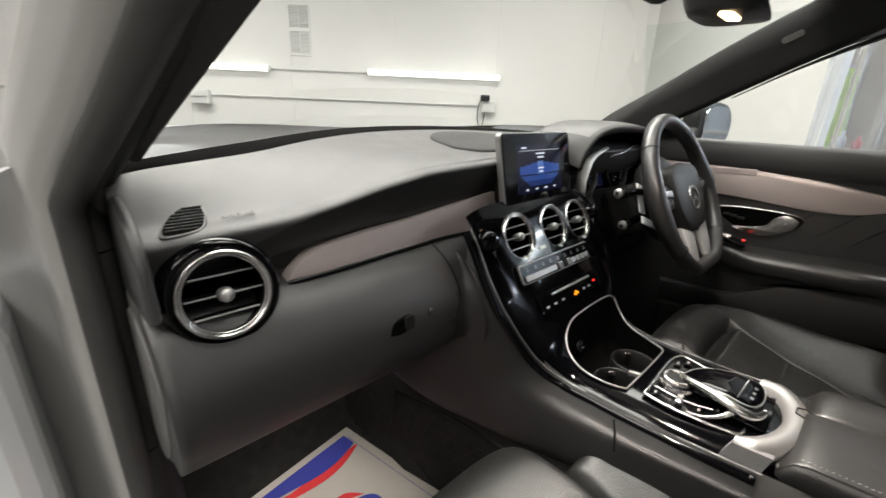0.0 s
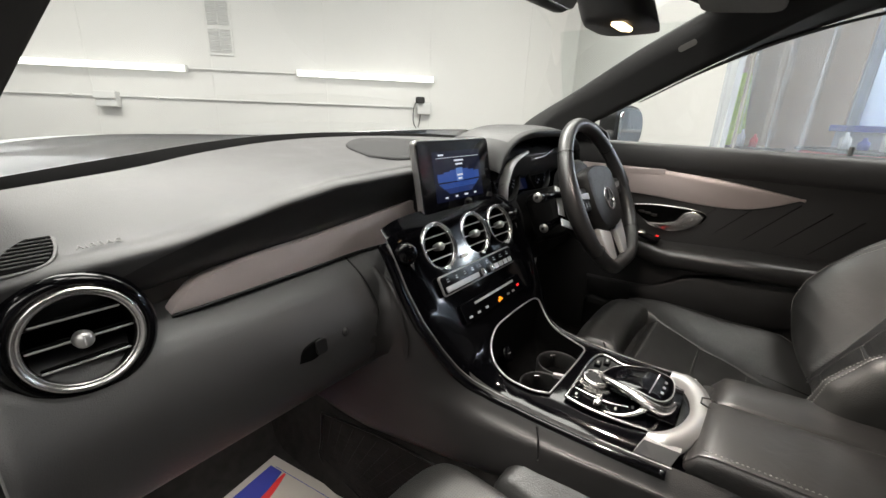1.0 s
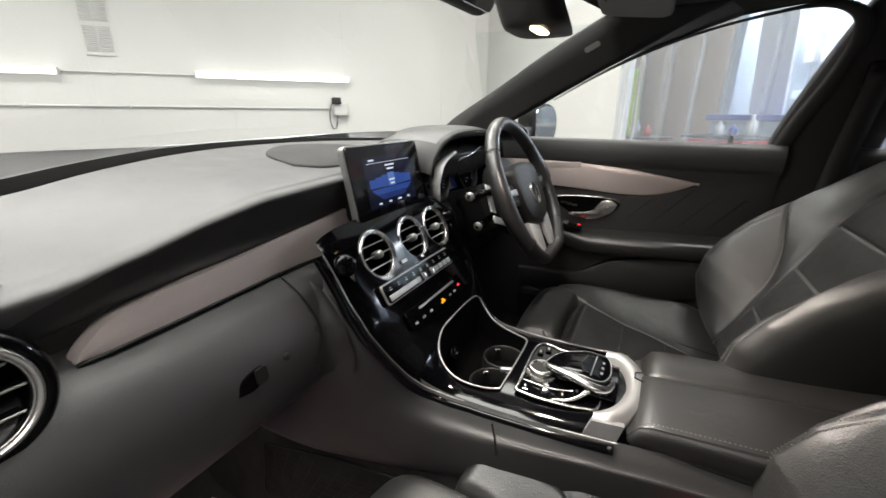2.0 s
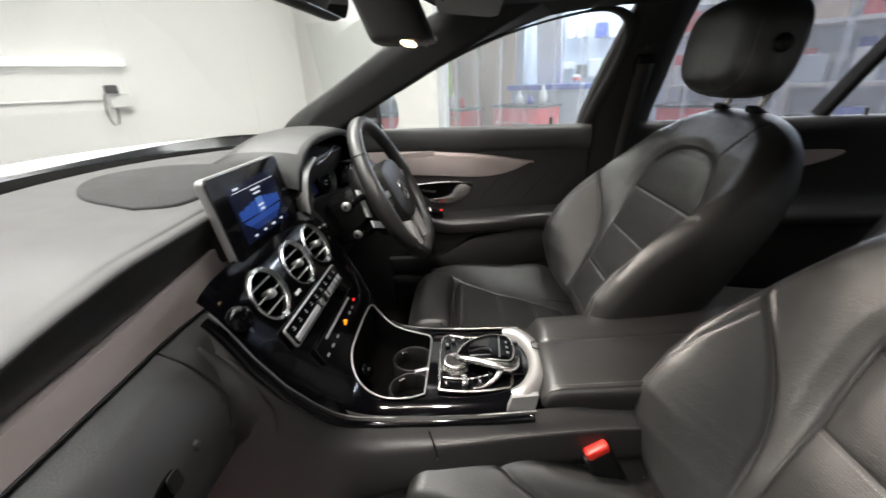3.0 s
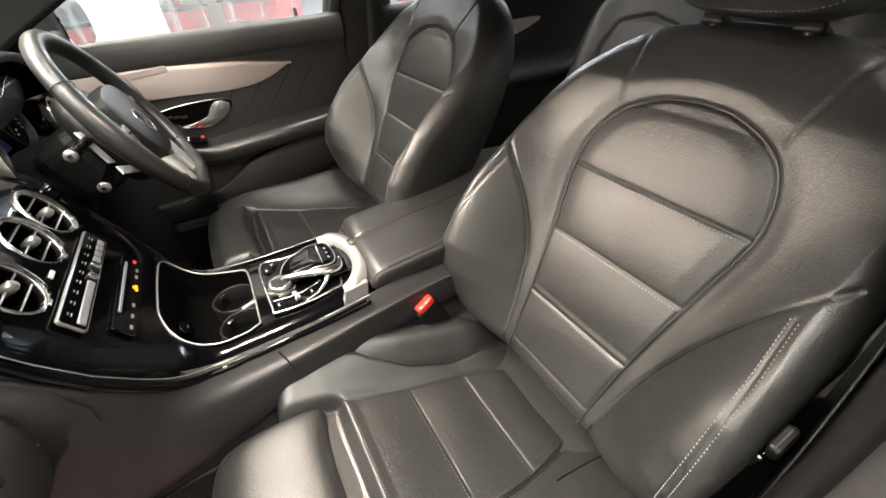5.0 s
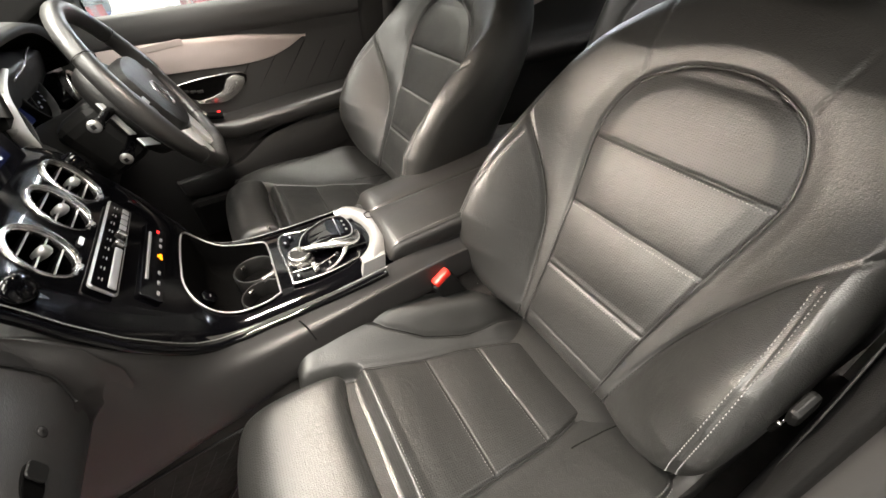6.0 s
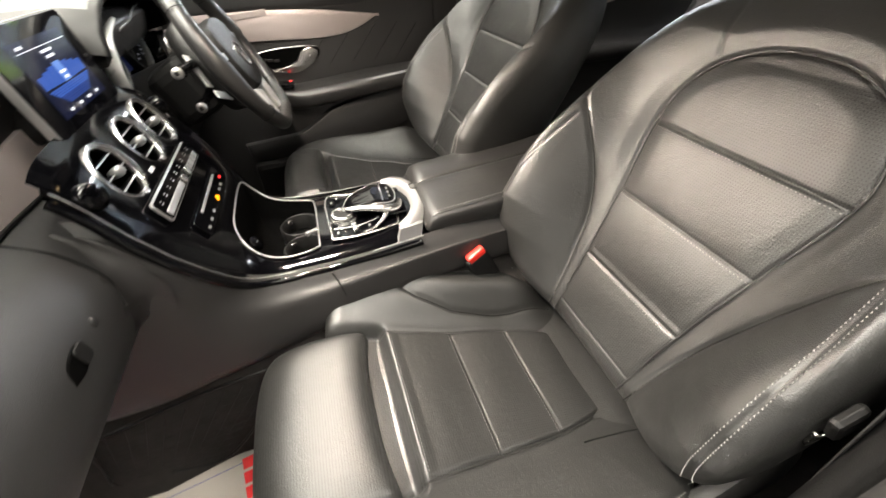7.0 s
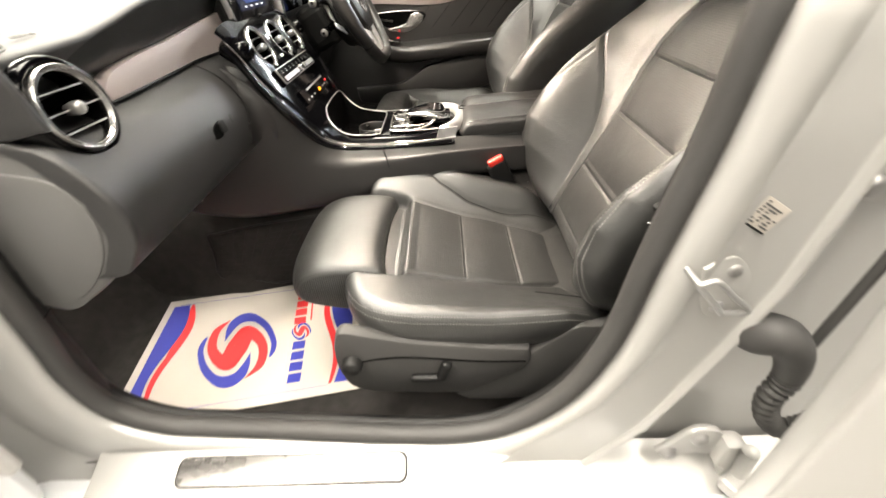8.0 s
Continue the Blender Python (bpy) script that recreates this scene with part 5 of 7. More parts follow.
cs = spline(corners[:1] + [(-0.234, 1.08, 0.42)] + corners[1:2] + [(-0.236, 0.99, 0.345)] + corners[2:3] + [(-0.222, 0.8, 0.43)] + corners[3:] + [(-0.212, 0.88, 0.515)] + corners[:1], 60)
v, f = sweep(cs[:-1], 0.0028, 6, closed=True)
mesh_part("net_frame", v, f, BLACK, net)
V, F = [], []
for k in range(1, 11):
    for a, b, c, d in ((corners[0], corners[3], corners[1], corners[2]), (corners[0], corners[1], corners[3], corners[2])):
        p, q = a + (b - a) * k / 11, c + (d - c) * k / 11
        vv, ff = sweep([p, (p + q) / 2 + np.array([-0.004, 0, 0]), q], 0.0006, 4)
        n0 = len(V)
        V.extend(vv.tolist())
        F.extend([tuple(i + n0 for i in t) for t in ff])
mesh_part("net_mesh", V, F, NETTING, net)
part("trim_clip", rbox((0.03, 0.006, 0.008), pose(-0.255, 1.03, 0.607, 0, 12, 20), 0.002), CHROME, con, "small bright clip")

# vents of the centre stack
STACK_N = (0.0, -0.9, 0.43)
for x in (-0.112, 0.003, 0.098):
    vt = thing("centre_air_vent", (x, 0.86, 0.85), "round satin chrome air vent on the gloss black stack", "air vent", "air vents")
    round_vent(vt, (x, 0.862, 0.89), STACK_N, 0.0455, barrel=0.045, slat_turn=0)

# climate control panel and the button row under it
SN = Vector((0, -0.858, 0.513))


def on_stack(x, s, lift=0.004):
    """A point of the stack's slope: x across, s metres down from the vents' foot."""
    return Vector((x, 0.8425 - 0.513 * s, 0.86 - 0.858 * s)) + SN * lift


cm = facing(on_stack(-0.037, 0.031, 0.006), SN)
part("climate_panel", prism(rounded(0.24, 0.036, 0.006), 0.004, cm, 0.0012), SILVER, con, "silver-edged climate panel", smooth=True)
part("climate_face", prism(rounded(0.2345, 0.0305, 0.0045), 0.002, cm @ pose(0, 0, 0.0034)), PIANO, con)
part("climate_bar", rbox((0.1, 0.011, 0.006), cm @ pose(-0.062, -0.0085, 0.004), 0.002), SILVER, con, "long silver climate key")
for k in range(4):
    part("climate_key", rbox((0.0155, 0.011, 0.005), cm @ pose(0.05 + k * 0.0175, -0.0085, 0.004), 0.0015), SILVER, con)
for k in range(2):
    part("climate_toggle", rbox((0.011, 0.015, 0.011), cm @ pose(-0.002 + k * 0.03, -0.0078, 0.007), 0.003), CHROME, con, "chrome toggle")
part("climate_mark", rbox((0.016, 0.0085, 0.004), cm @ pose(0.013, -0.0085, 0.004), 0.001), PIANO, con)
for k in range(9):
    for q in range(2):
        part("legend_bar", rbox((0.007 if q else 0.0045, 0.0014, 0.0006), cm @ pose(-0.1 + k * 0.025, 0.0085 - q * 0.004, 0.0057), 0), SILVER, con)
bmx = facing(on_stack(-0.025, 0.092, 0.004), SN)
part("button_panel", prism(rounded(0.21, 0.034, 0.005), 0.004, bmx, 0.001), PIANO, con)
part("disc_slot", rbox((0.14, 0.0045, 0.003), bmx @ pose(0.005, 0.0095, 0.0045), 0.001), SILVER, con)
for x in (0.064, 0.044, -0.035, -0.062, -0.088):
    part("key_legend", rbox((0.009, 0.004, 0.0008), bmx @ pose(x, -0.0085, 0.0044), 0), SILVER, con)
for dx, dy in ((-0.004, 0), (0.004, 0.001), (0.0, 0.004)):
    part("amber_light", rbox((0.006, 0.004, 0.001), bmx @ pose(0.012 + dx, -0.0105 + dy, 0.0046), 0), GLOW_AMBER, con, "amber warning light")
part("hazard_light", rbox((0.008, 0.004, 0.001), bmx @ pose(0.087, -0.003, 0.0046), 0), GLOW_RED, con, "red hazard button")
part("chrome_chip", rbox((0.018, 0.006, 0.002), facing(on_stack(-0.06, -0.004, 0.005), SN), 0.0006), WALL_GREY, con)
# rotary and key controls on the outer edges of the stack
for sg in (-1, 1):
    v, f = lathe([(0.001, 0.016), (0.014, 0.016), (0.018, 0.01), (0.02, -0.01)], facing((CXN + sg * 0.182, 0.868, 0.895), (sg * 0.4, -0.85, 0.35)), 24)
    mesh_part("edge_knob", v, f, PIANO, con)
    part("edge_mark", rbox((0.006, 0.02, 0.003), facing((CXN + sg * 0.178, 0.855, 0.878), (sg * 0.4, -0.85, 0.35)), 0.001), CHROME, con)

# storage tray with cup holders
tz = [float(stack_z(y)) for x, y in TRAY]
rim = np.array([(x, y, z + 0.005) for (x, y), z in zip(TRAY, tz)])
v, f = sweep(rim, 0.0016, 8, closed=True)
mesh_part("tray_rim", v, f, SILVER, con, "chrome tray surround")
c0 = np.array([0.0, 0.695])
rows = []
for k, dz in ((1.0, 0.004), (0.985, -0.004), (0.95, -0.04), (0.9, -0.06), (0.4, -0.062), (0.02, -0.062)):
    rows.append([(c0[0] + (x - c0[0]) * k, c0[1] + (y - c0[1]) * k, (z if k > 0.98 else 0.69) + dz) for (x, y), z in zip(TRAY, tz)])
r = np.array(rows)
mesh_part("tray_well", r.reshape(-1, 3), grid_faces(len(rows), len(TRAY), True), VOID, con, "black storage well, set darker for its shade")
for x, y in ((0.03, 0.668), (-0.055, 0.662)):
    v, f = lathe([(0.035, 0.0), (0.037, 0.032), (0.039, 0.034), (0.041, 0.032), (0.041, 0.0)], pose(x, y, 0.63), 32)
    cup = mesh_part("cup_holder", v, f, BLACK, con)
    for a in (40, 160, 280):
        part("cup_finger", rbox((0.012, 0.006, 0.008), pose(x + 0.034 * math.cos(radians(a)), y + 0.034 * math.sin(radians(a)), 0.655, 0, 0, a + 90), 0.002), CHROME, cup)
part("cup_divider", rbox((0.009, 0.03, 0.01), pose(-0.012, 0.645, 0.664, 0, 0, 20), 0.003), SILVER, con)
v, f = lathe([(0.001, 0.008), (0.014, 0.008), (0.016, 0.004), (0.016, -0.01)], facing((-0.02, 0.755, 0.67), (0, -0.8, 0.6)), 24)
mesh_part("socket_cap", v, f, PIANO, con)
for k in range(2):
    part("socket_legend", rbox((0.008, 0.002, 0.0008), facing((-0.02, 0.7488, 0.6745 - 0.004 * k), (0, -0.8, 0.6)), 0), SILVER, con)

# controller panel
sel = thing("controller_panel", (-0.02, 0.54, 0.684), "chrome-edged controller with rotary dial and touchpad bridge", "controller")
SP = [(-0.094, 0.607), (0.058, 0.607), (0.062, 0.56), (0.058, 0.5), (0.046, 0.478), (-0.07, 0.478), (-0.09, 0.5), (-0.098, 0.56)]
so_ = spline(SP + [SP[0]], 64)[:-1]
SQ = [tuple(q) for q in so_]
part("plate", prism(SQ, 0.004, pose(0, 0, 0.685), 0.001), PIANO, sel)
v, f = sweep(np.array([(x, y, 0.69) for x, y in SQ]), 0.0026, 8, closed=True)
mesh_part("plate_edge", v, f, CHROME, sel, "chrome edging")
v, f = sweep(spline([(-0.062, 0.603, 0.691), (-0.066, 0.58, 0.6915), (-0.066, 0.55, 0.6915), (-0.058, 0.52, 0.693)], 20), 0.0018, 8)
mesh_part("divider", v, f, CHROME, sel)
v, f = lathe([(0.0165, 0.0155), (0.0185, 0.0175), (0.022, 0.0155), (0.0235, 0.01), (0.0225, 0.007), (0.025, 0.004), (0.026, 0.0)], pose(-0.031, 0.58, 0.689), 40)
mesh_part("rotary_dial", v, f, CHROME, sel, "chrome rotary dial")
v, f = lathe([(0.001, 0.016), (0.0172, 0.0155)], pose(-0.031, 0.58, 0.689), 30)
mesh_part("dial_cap", v, f, BLACK, sel)
# touchpad bridge: an arched tongue reaching forward over the dial
TP = spline([(-0.016, 0.579), (0.012, 0.564), (0.026, 0.53), (0.03, 0.495), (0.024, 0.474), (-0.012, 0.468), (-0.044, 0.476), (-0.052, 0.492), (-0.047, 0.53), (-0.038, 0.566), (-0.016, 0.579)], 72)[:-1]
tc_ = TP.mean(0)


def pad_top(y):
    """Height of the touchpad's arched back."""
    return float(np.interp(y, [0.46, 0.48, 0.51, 0.55, 0.58], [0.712, 0.719, 0.7225, 0.716, 0.706]))


rows = []
for k, dz in ((0.9, -0.02), (0.985, -0.011), (1.0, -0.006), (0.985, -0.0015), (0.94, 0.0), (0.6, 0.001), (0.02, 0.001)):
    rows.append([(tc_[0] + (x - tc_[0]) * k, tc_[1] + (y - tc_[1]) * k, pad_top(tc_[1] + (y - tc_[1]) * k) + dz) for x, y in TP])
r = np.array(rows)
mesh_part("touchpad", r.reshape(-1, 3), grid_faces(len(rows), len(TP), True), PIANO, sel, "gloss black touchpad")
v, f = sweep([(x, y, pad_top(y) - 0.0012) for x, y in tc_ + (TP - tc_) * 0.965], 0.0011, 6, closed=True)
mesh_part("touchpad_edge", v, f, SILVER, sel)
v, f = sweep([(0.02, 0.4955, pad_top(0.4955) + 0.001), (-0.044, 0.4985, pad_top(0.4985) + 0.001)], 0.0009, 6)
mesh_part("touchpad_line", v, f, SILVER, sel)
ap = spline([(-0.014, 0.584, 0.704), (-0.03, 0.566, 0.709), (-0.043, 0.54, 0.713), (-0.054, 0.512, 0.714), (-0.057, 0.49, 0.71), (-0.047, 0.473, 0.705), (-0.02, 0.464, 0.702)], 50)
v, f = sweep(ap, np.interp(np.linspace(0, 1, 50), [0, 0.15, 0.5, 0.75, 1], [0.003, 0.006, 0.009, 0.0105, 0.006]), 14, flat=0.75)
mesh_part("bridge_arm", v, f, CHROME, sel, "satin chrome bridge arm")
ap = spline([(-0.056, 0.497, 0.705), (-0.07, 0.507, 0.697), (-0.084, 0.525, 0.692), (-0.092, 0.55, 0.691)], 30)
v, f = sweep(ap, np.interp(np.linspace(0, 1, 30), [0, 0.3, 1], [0.007, 0.0045, 0.0022]), 10, flat=0.7)
mesh_part("bridge_arm", v, f, CHROME, sel, "satin chrome bridge arm")
v, f = loft([[(-0.058, 0.458 + 0.04 * t, 0.689), (-0.06 + 0.002 * t, 0.458 + 0.04 * t, 0.7), (-0.02, 0.457 + 0.036 * t, 0.706), (0.03, 0.458 + 0.034 * t, 0.704), (0.036, 0.458 + 0.034 * t, 0.689)] for t in np.linspace(0, 1, 6)], 14)
mesh_part("bridge_foot", v, f, PIANO, sel)
for k in range(3):
    part("pad_mark", rbox((0.006, 0.004, 0.0008), pose(-0.03 + 0.016 * k, 0.483, 0.7215, 14), 0), SILVER, sel)
part("rocker", rbox((0.024, 0.011, 0.01), pose(-0.074, 0.562, 0.694, 0, 0, 8), 0.003), CHROME, sel, "chrome rocker key")
for k, (x, y) in enumerate(((-0.08, 0.595), (-0.045, 0.597), (0.035, 0.597), (0.05, 0.585), (-0.075, 0.535), (-0.055, 0.515), (-0.03, 0.5))):
    part("key", rbox((0.018, 0.011, 0.004), pose(x, y, 0.691, 0, 0, 8), 0.0015), PIANO, sel)
    part("key_mark", rbox((0.006, 0.003, 0.0008), pose(x, y, 0.6935, 0, 0, 8), 0), SILVER, sel)

# silver horseshoe and armrest
arm = thing("armrest", (0, 0.25, 0.67), "black leather-look split armrest lid with stitching", "armrest")
hs = []
for t in np.linspace(-1, 1, 41):
    a = t * 1.5
    cx_, cy_ = -0.018, 0.487
    ox, oy = 0.108 * math.sin(a), -0.072 * math.cos(a)
    ix, iy = 0.082 * math.sin(a), -0.044 * math.cos(a)
    zz = 0.708 - 0.006 * abs(t) ** 4
    dr = 0.05 * smooth01(abs(t), 0.78, 1.0)
    hs.append([(cx_ + ix * 0.97, cy_ + iy, zz - 0.03), (cx_ + ix, cy_ + iy, zz - 0.004), (cx_ + 0.5 * (ix + ox), cy_ + 0.5 * (iy + oy), zz + 0.002), (cx_ + ox, cy_ + oy, zz - 0.002 - dr * 0.2), (cx_ + ox * 1.06, cy_ + oy - 0.002, zz - 0.02 - dr * 0.6), (cx_ + ox * 1.08, cy_ + oy, zz - 0.045)])
v, f = loft(hs)
mesh_part("horseshoe", v, f, HORSE, arm, "satin aluminium horseshoe trim")
foot = [(-0.127, 0.484, 0.703), (-0.121, 0.44, 0.703), (-0.1345, 0.453, 0.66), (-0.1345, 0.5, 0.66)]
mesh_part("horseshoe_foot", foot + [(x + 0.012, y, z - 0.002) for x, y, z in foot], [(0, 1, 2, 3), (4, 7, 6, 5), (0, 4, 5, 1), (1, 5, 6, 2), (2, 6, 7, 3), (3, 7, 4, 0)], HORSE, arm, "satin aluminium trim foot", smooth=False)
v, f = sweep([(x, y, 0.711) for x, y in ((0.0, 0.433), (0.016, 0.433), (0.02, 0.424), (0.018, 0.414), (0.0, 0.412), (-0.006, 0.42), (0.0, 0.433))], 0.0012, 6)
mesh_part("release_mark", v, f, HARD, arm)


def lid_half(x0, x1, y0, name):
    rows = []
    for t in np.linspace(0, 1, 30):
        y = y0 + (0.0 - y0) * t
        zt = 0.712 + 0.03 * t
        k = (1 - (1 - min(1, t * 14)) ** 2) ** 0.5 * (1 - (max(0, t * 14 - 13)) ** 2) ** 0.5
        w = (x1 - x0)
        r_ = 0.014
        prof = [(x0 + 0.004, zt - 0.05), (x0, zt - 0.03), (x0 + 0.001, zt - 0.012), (x0 + r_ * 0.5, zt - 0.003), (x0 + r_, zt), (x0 + w * 0.5, zt + 0.004), (x1 - r_ * 0.4, zt + 0.001), (x1 - 0.001, zt - 0.004), (x1, zt - 0.015), (x1 - 0.002, zt - 0.05)]
        rows.append([(x, y, zt - 0.05 + (z - zt + 0.05) * (0.5 + 0.5 * k)) for x, z in prof])
    v, f = loft(rows, 36)
    n = 36
    f += [tuple(range(n)), tuple(29 * n + j for j in range(n))[::-1]]
    return mesh_part(name, v, f, LEATHER_SMOOTH, arm)


# front edge follows the horseshoe
lid_half(-0.124, 0.014, 0.436, "lid")
lid_half(0.017, 0.104, 0.425, "lid")
for off in (0.008, 0.015):
    p = np.array([(-0.124 + off, 0.425 - 0.415 * t, 0.7135 - 0.004 + 0.0035 * (off > 0.01) + 0.03 * t) for t in np.linspace(0.02, 1, 60)])
    a, b = dashes(p, np.tile(np.array([-0.3, 0, 0.95]), (60, 1)))
    mesh_part("stitched_seam", a, b, THREAD, arm, "light grey stitching", smooth=False)
part("box_body", rbox((0.225, 0.44, 0.1), pose(-0.012, 0.22, 0.645), 0.015), HARD, arm)
# ---- steering wheel and column ----
wheel = thing("steering_wheel", (0.37, 0.735, 0.935), "black leather steering wheel with silver spokes", "steering wheel")
WM = facing((0.37, 0.735, 0.937), (0, -math.cos(radians(26)), math.sin(radians(26))))


def on_wheel(x, y, z=0.0):
    return tuple(WM @ Vector((x, y, z)))


th = np.linspace(0, 2 * np.pi, 120, endpoint=False) + np.pi / 2
rp, rr = [], []
for a in th:
    x, y = 0.181 * math.cos(a), 0.181 * math.sin(a)
    y = max(y, -0.158 - 0.012 * math.cos(x * 9))
    rp.append(on_wheel(x, y))
    g = math.exp(-((abs(math.degrees(math.atan2(y, x)) % 360 - 90) % 360 - 90) / 22.0) ** 2)
    rr.append(0.0155 + 0.003 * g)
v, f = sweep(rp, rr, 16, closed=True, flat=1.12, up=tuple(WM.col[2][:3]))
rim = mesh_part("rim", v, f, LEATHER_SMOOTH, wheel, "worn black leather rim")
for a in (38, 142, 218, 322):
    ca, sa = math.cos(radians(a)), math.sin(radians(a))
    y0 = max(0.181 * sa, -0.166)
    ring = [tuple(WM @ (Vector((0.181 * ca, y0, 0)) + 0.0176 * (Vector((ca, sa, 0)) * math.cos(t) + Vector((0, 0, 1.1)) * math.sin(t)))) for t in np.linspace(0, 2 * np.pi, 20, endpoint=False)]
    v, f = sweep(ring, 0.0009, 5, closed=True)
    mesh_part("rim_seam", v, f, BLACK, rim)
hub_o = spline([(-0.092, 0.03), (-0.078, 0.064), (0.0, 0.076), (0.078, 0.064), (0.092, 0.03), (0.086, -0.035), (0.056, -0.074), (0.0, -0.084), (-0.056, -0.074), (-0.086, -0.035), (-0.092, 0.03)], 60)[:-1]
part("airbag_cover", prism([tuple(q) for q in hub_o], 0.045, WM @ pose(0, 0, -0.03), 0.014), HARD, wheel, "black airbag cover", smooth=True)
v, f = lathe([(0.024, 0.0), (0.025, 0.003), (0.028, 0.003), (0.029, 0.0)], WM @ pose(0, -0.012, 0.0155), 36)
mesh_part("emblem_ring", v, f, CHROME, wheel, "round chrome emblem")
for a in (90, 210, 330):
    part("emblem_arm", rbox((0.024, 0.004, 0.003), WM @ pose(0.012 * math.cos(radians(a)), -0.012 + 0.012 * math.sin(radians(a)), 0.0165, 0, 0, a), 0.001, 1), CHROME, wheel)
for sg in (-1, 1):
    part("spoke", prism([(sg * 0.06, 0.032), (sg * 0.172, 0.03), (sg * 0.174, -0.012), (sg * 0.062, -0.028)][::sg], 0.022, WM @ pose(0, 0, -0.022), 0.006), BLACK, wheel, smooth=True)
    part("spoke_insert", prism([(sg * 0.094, 0.018), (sg * 0.15, 0.02), (sg * 0.144, 0.008), (sg * 0.096, 0.002)][::sg], 0.006, WM @ pose(0, 0, 0.0), 0.002), SILVER, wheel, "silver switch panel", smooth=True)
    for k in range(3):
        part("switch", rbox((0.014, 0.014, 0.004), WM @ pose(sg * (0.104 + 0.016 * k), -0.008, 0.0015), 0.002), BLACK, wheel)
    part("lower_spoke", prism([(sg * 0.016, -0.09), (sg * 0.088, -0.068), (sg * 0.076, -0.128), (sg * 0.058, -0.154), (sg * 0.03, -0.156)][::-sg], 0.014, WM @ pose(0, 0, -0.012), 0.004), SILVER_LIT, wheel, "silver lower spoke", smooth=True)
    part("paddle_end", prism([(sg * 0.075, -0.05), (sg * 0.15, -0.018), (sg * 0.158, -0.034), (sg * 0.08, -0.066)][::sg], 0.004, WM @ pose(0, 0, -0.052), 0.0015), SILVER_LIT, wheel, smooth=True)
    part("paddle", prism([(sg * 0.098, 0.048), (sg * 0.12, 0.056), (sg * 0.146, -0.008), (sg * 0.12, -0.018)][::-sg], 0.004, WM @ pose(0, 0, -0.056), 0.0015), SILVER_LIT, wheel, "silver shift paddle", smooth=True)
v, f = lathe([(0.001, -0.02), (0.058, -0.022), (0.066, -0.05), (0.062, -0.12), (0.075, -0.2)], WM, 40)
mesh_part("column_shroud", v, f, BLACK, wheel)
v, f = lathe([(0.001, -0.024), (0.09, -0.026), (0.104, -0.034), (0.108, -0.05), (0.1, -0.075), (0.07, -0.085)], WM, 48)
mesh_part("hub_cover", v, f, HARD, wheel, "black cover behind the wheel hub")
part("spoke_filler", prism([(-0.04, -0.06), (-0.03, -0.16), (0.03, -0.16), (0.04, -0.06)], 0.01, WM @ pose(0, 0, -0.026), 0.003), BLACK, wheel, smooth=True)
part("column_collar", rbox((0.15, 0.13, 0.11), WM @ pose(0, -0.005, -0.125), 0.03, 3), BLACK, wheel)


def stalk(tip, root_pt, label):
    st = thing("column_stalk", root_pt, label, "stalk", "column stalks")
    tip, rt = Vector(tip), Vector(root_pt)
    pts = spline([tuple(rt), tuple(rt.lerp(tip, 0.5) + Vector((0, -0.004, 0.004))), tuple(rt.lerp(tip, 0.8)), tuple(tip)], 20)
    v, f = sweep(pts, np.interp(np.linspace(0, 1, 20), [0, 0.55, 0.8, 1], [0.009, 0.0085, 0.0125, 0.0115]), 14)
    mesh_part("lever", v, f, PIANO, st)
    d = (tip - rt).normalized()
    m = facing(tip, d, (0, 0.3, 1))
    v, f = lathe([(0.001, 0.005), (0.007, 0.005), (0.0105, 0.002), (0.011, -0.009), (0.0108, -0.011)], m, 24)
    mesh_part("tip", v, f, SILVER, st, "silver stalk tip")
    part("tip_mark", rbox((0.007, 0.007, 0.001), m @ pose(0, 0, 0.0065), 0), BLACK, st)


stalk((0.158, 0.806, 0.95), (0.31, 0.8, 0.935), "black wiper stalk with a silver tip")
stalk((0.192, 0.798, 0.876), (0.32, 0.79, 0.885), "black cruise stalk with a silver tip")

# ---- doors ----
TUMBLE = 0.42


door = thing("driver_door", (0.7, 0.55, 0.4), "driver's door card with silver trim, handle and armrest", "car door")
rows = []
for y in np.linspace(1.02, 0.16, 40):
    rows.append([(0.725, y, 1.05 + 0.0 * y), (0.7, y, 1.053), (0.68, y, 1.045), (0.672, y, 1.02), (0.676, y, 0.99), (0.69, y, 0.975), (0.694, y, 0.94), (0.692, y, 0.89), (0.69, y, 0.82), (0.69, y, 0.74), (0.685, y, 0.66), (0.68, y, 0.5), (0.7, y, 0.38), (0.74, y, 0.36)])
# top of the door card in the lightened pad, to look lit
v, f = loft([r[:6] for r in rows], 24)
mesh_part("belt_roll", v, f, PAD_LIT, door, "soft roll under the window, lightened as lit")
v, f = loft([r[5:] for r in rows], 40)
mesh_part("card", v, f, SOFT, door, "dark soft door card")
SIDE_R = Matrix(((0, 0, -1, 0.697), (1, 0, 0, 0), (0, 1, 0, 0), (0, 0, 0, 1)))
tr = spline([(0.9, 0.988), (0.78, 0.986), (0.66, 0.98), (0.52, 0.969), (0.42, 0.955), (0.34, 0.941), (0.345, 0.937), (0.4, 0.912), (0.46, 0.897), (0.54, 0.894), (0.64, 0.9), (0.75, 0.905), (0.9, 0.91), (0.9, 0.988)], 90)[:-1]
part("trim_panel", prism([tuple(q) for q in tr], 0.016, SIDE_R, 0.004), ALU, door, "satin aluminium door trim", smooth=True)
part("tweeter_slot", prism(rounded(0.13, 0.016, 0.004), 0.003, SIDE_R @ pose(0.72, 0.972, 0.0155, 0, 0, -3), 0.001), ALU, door)
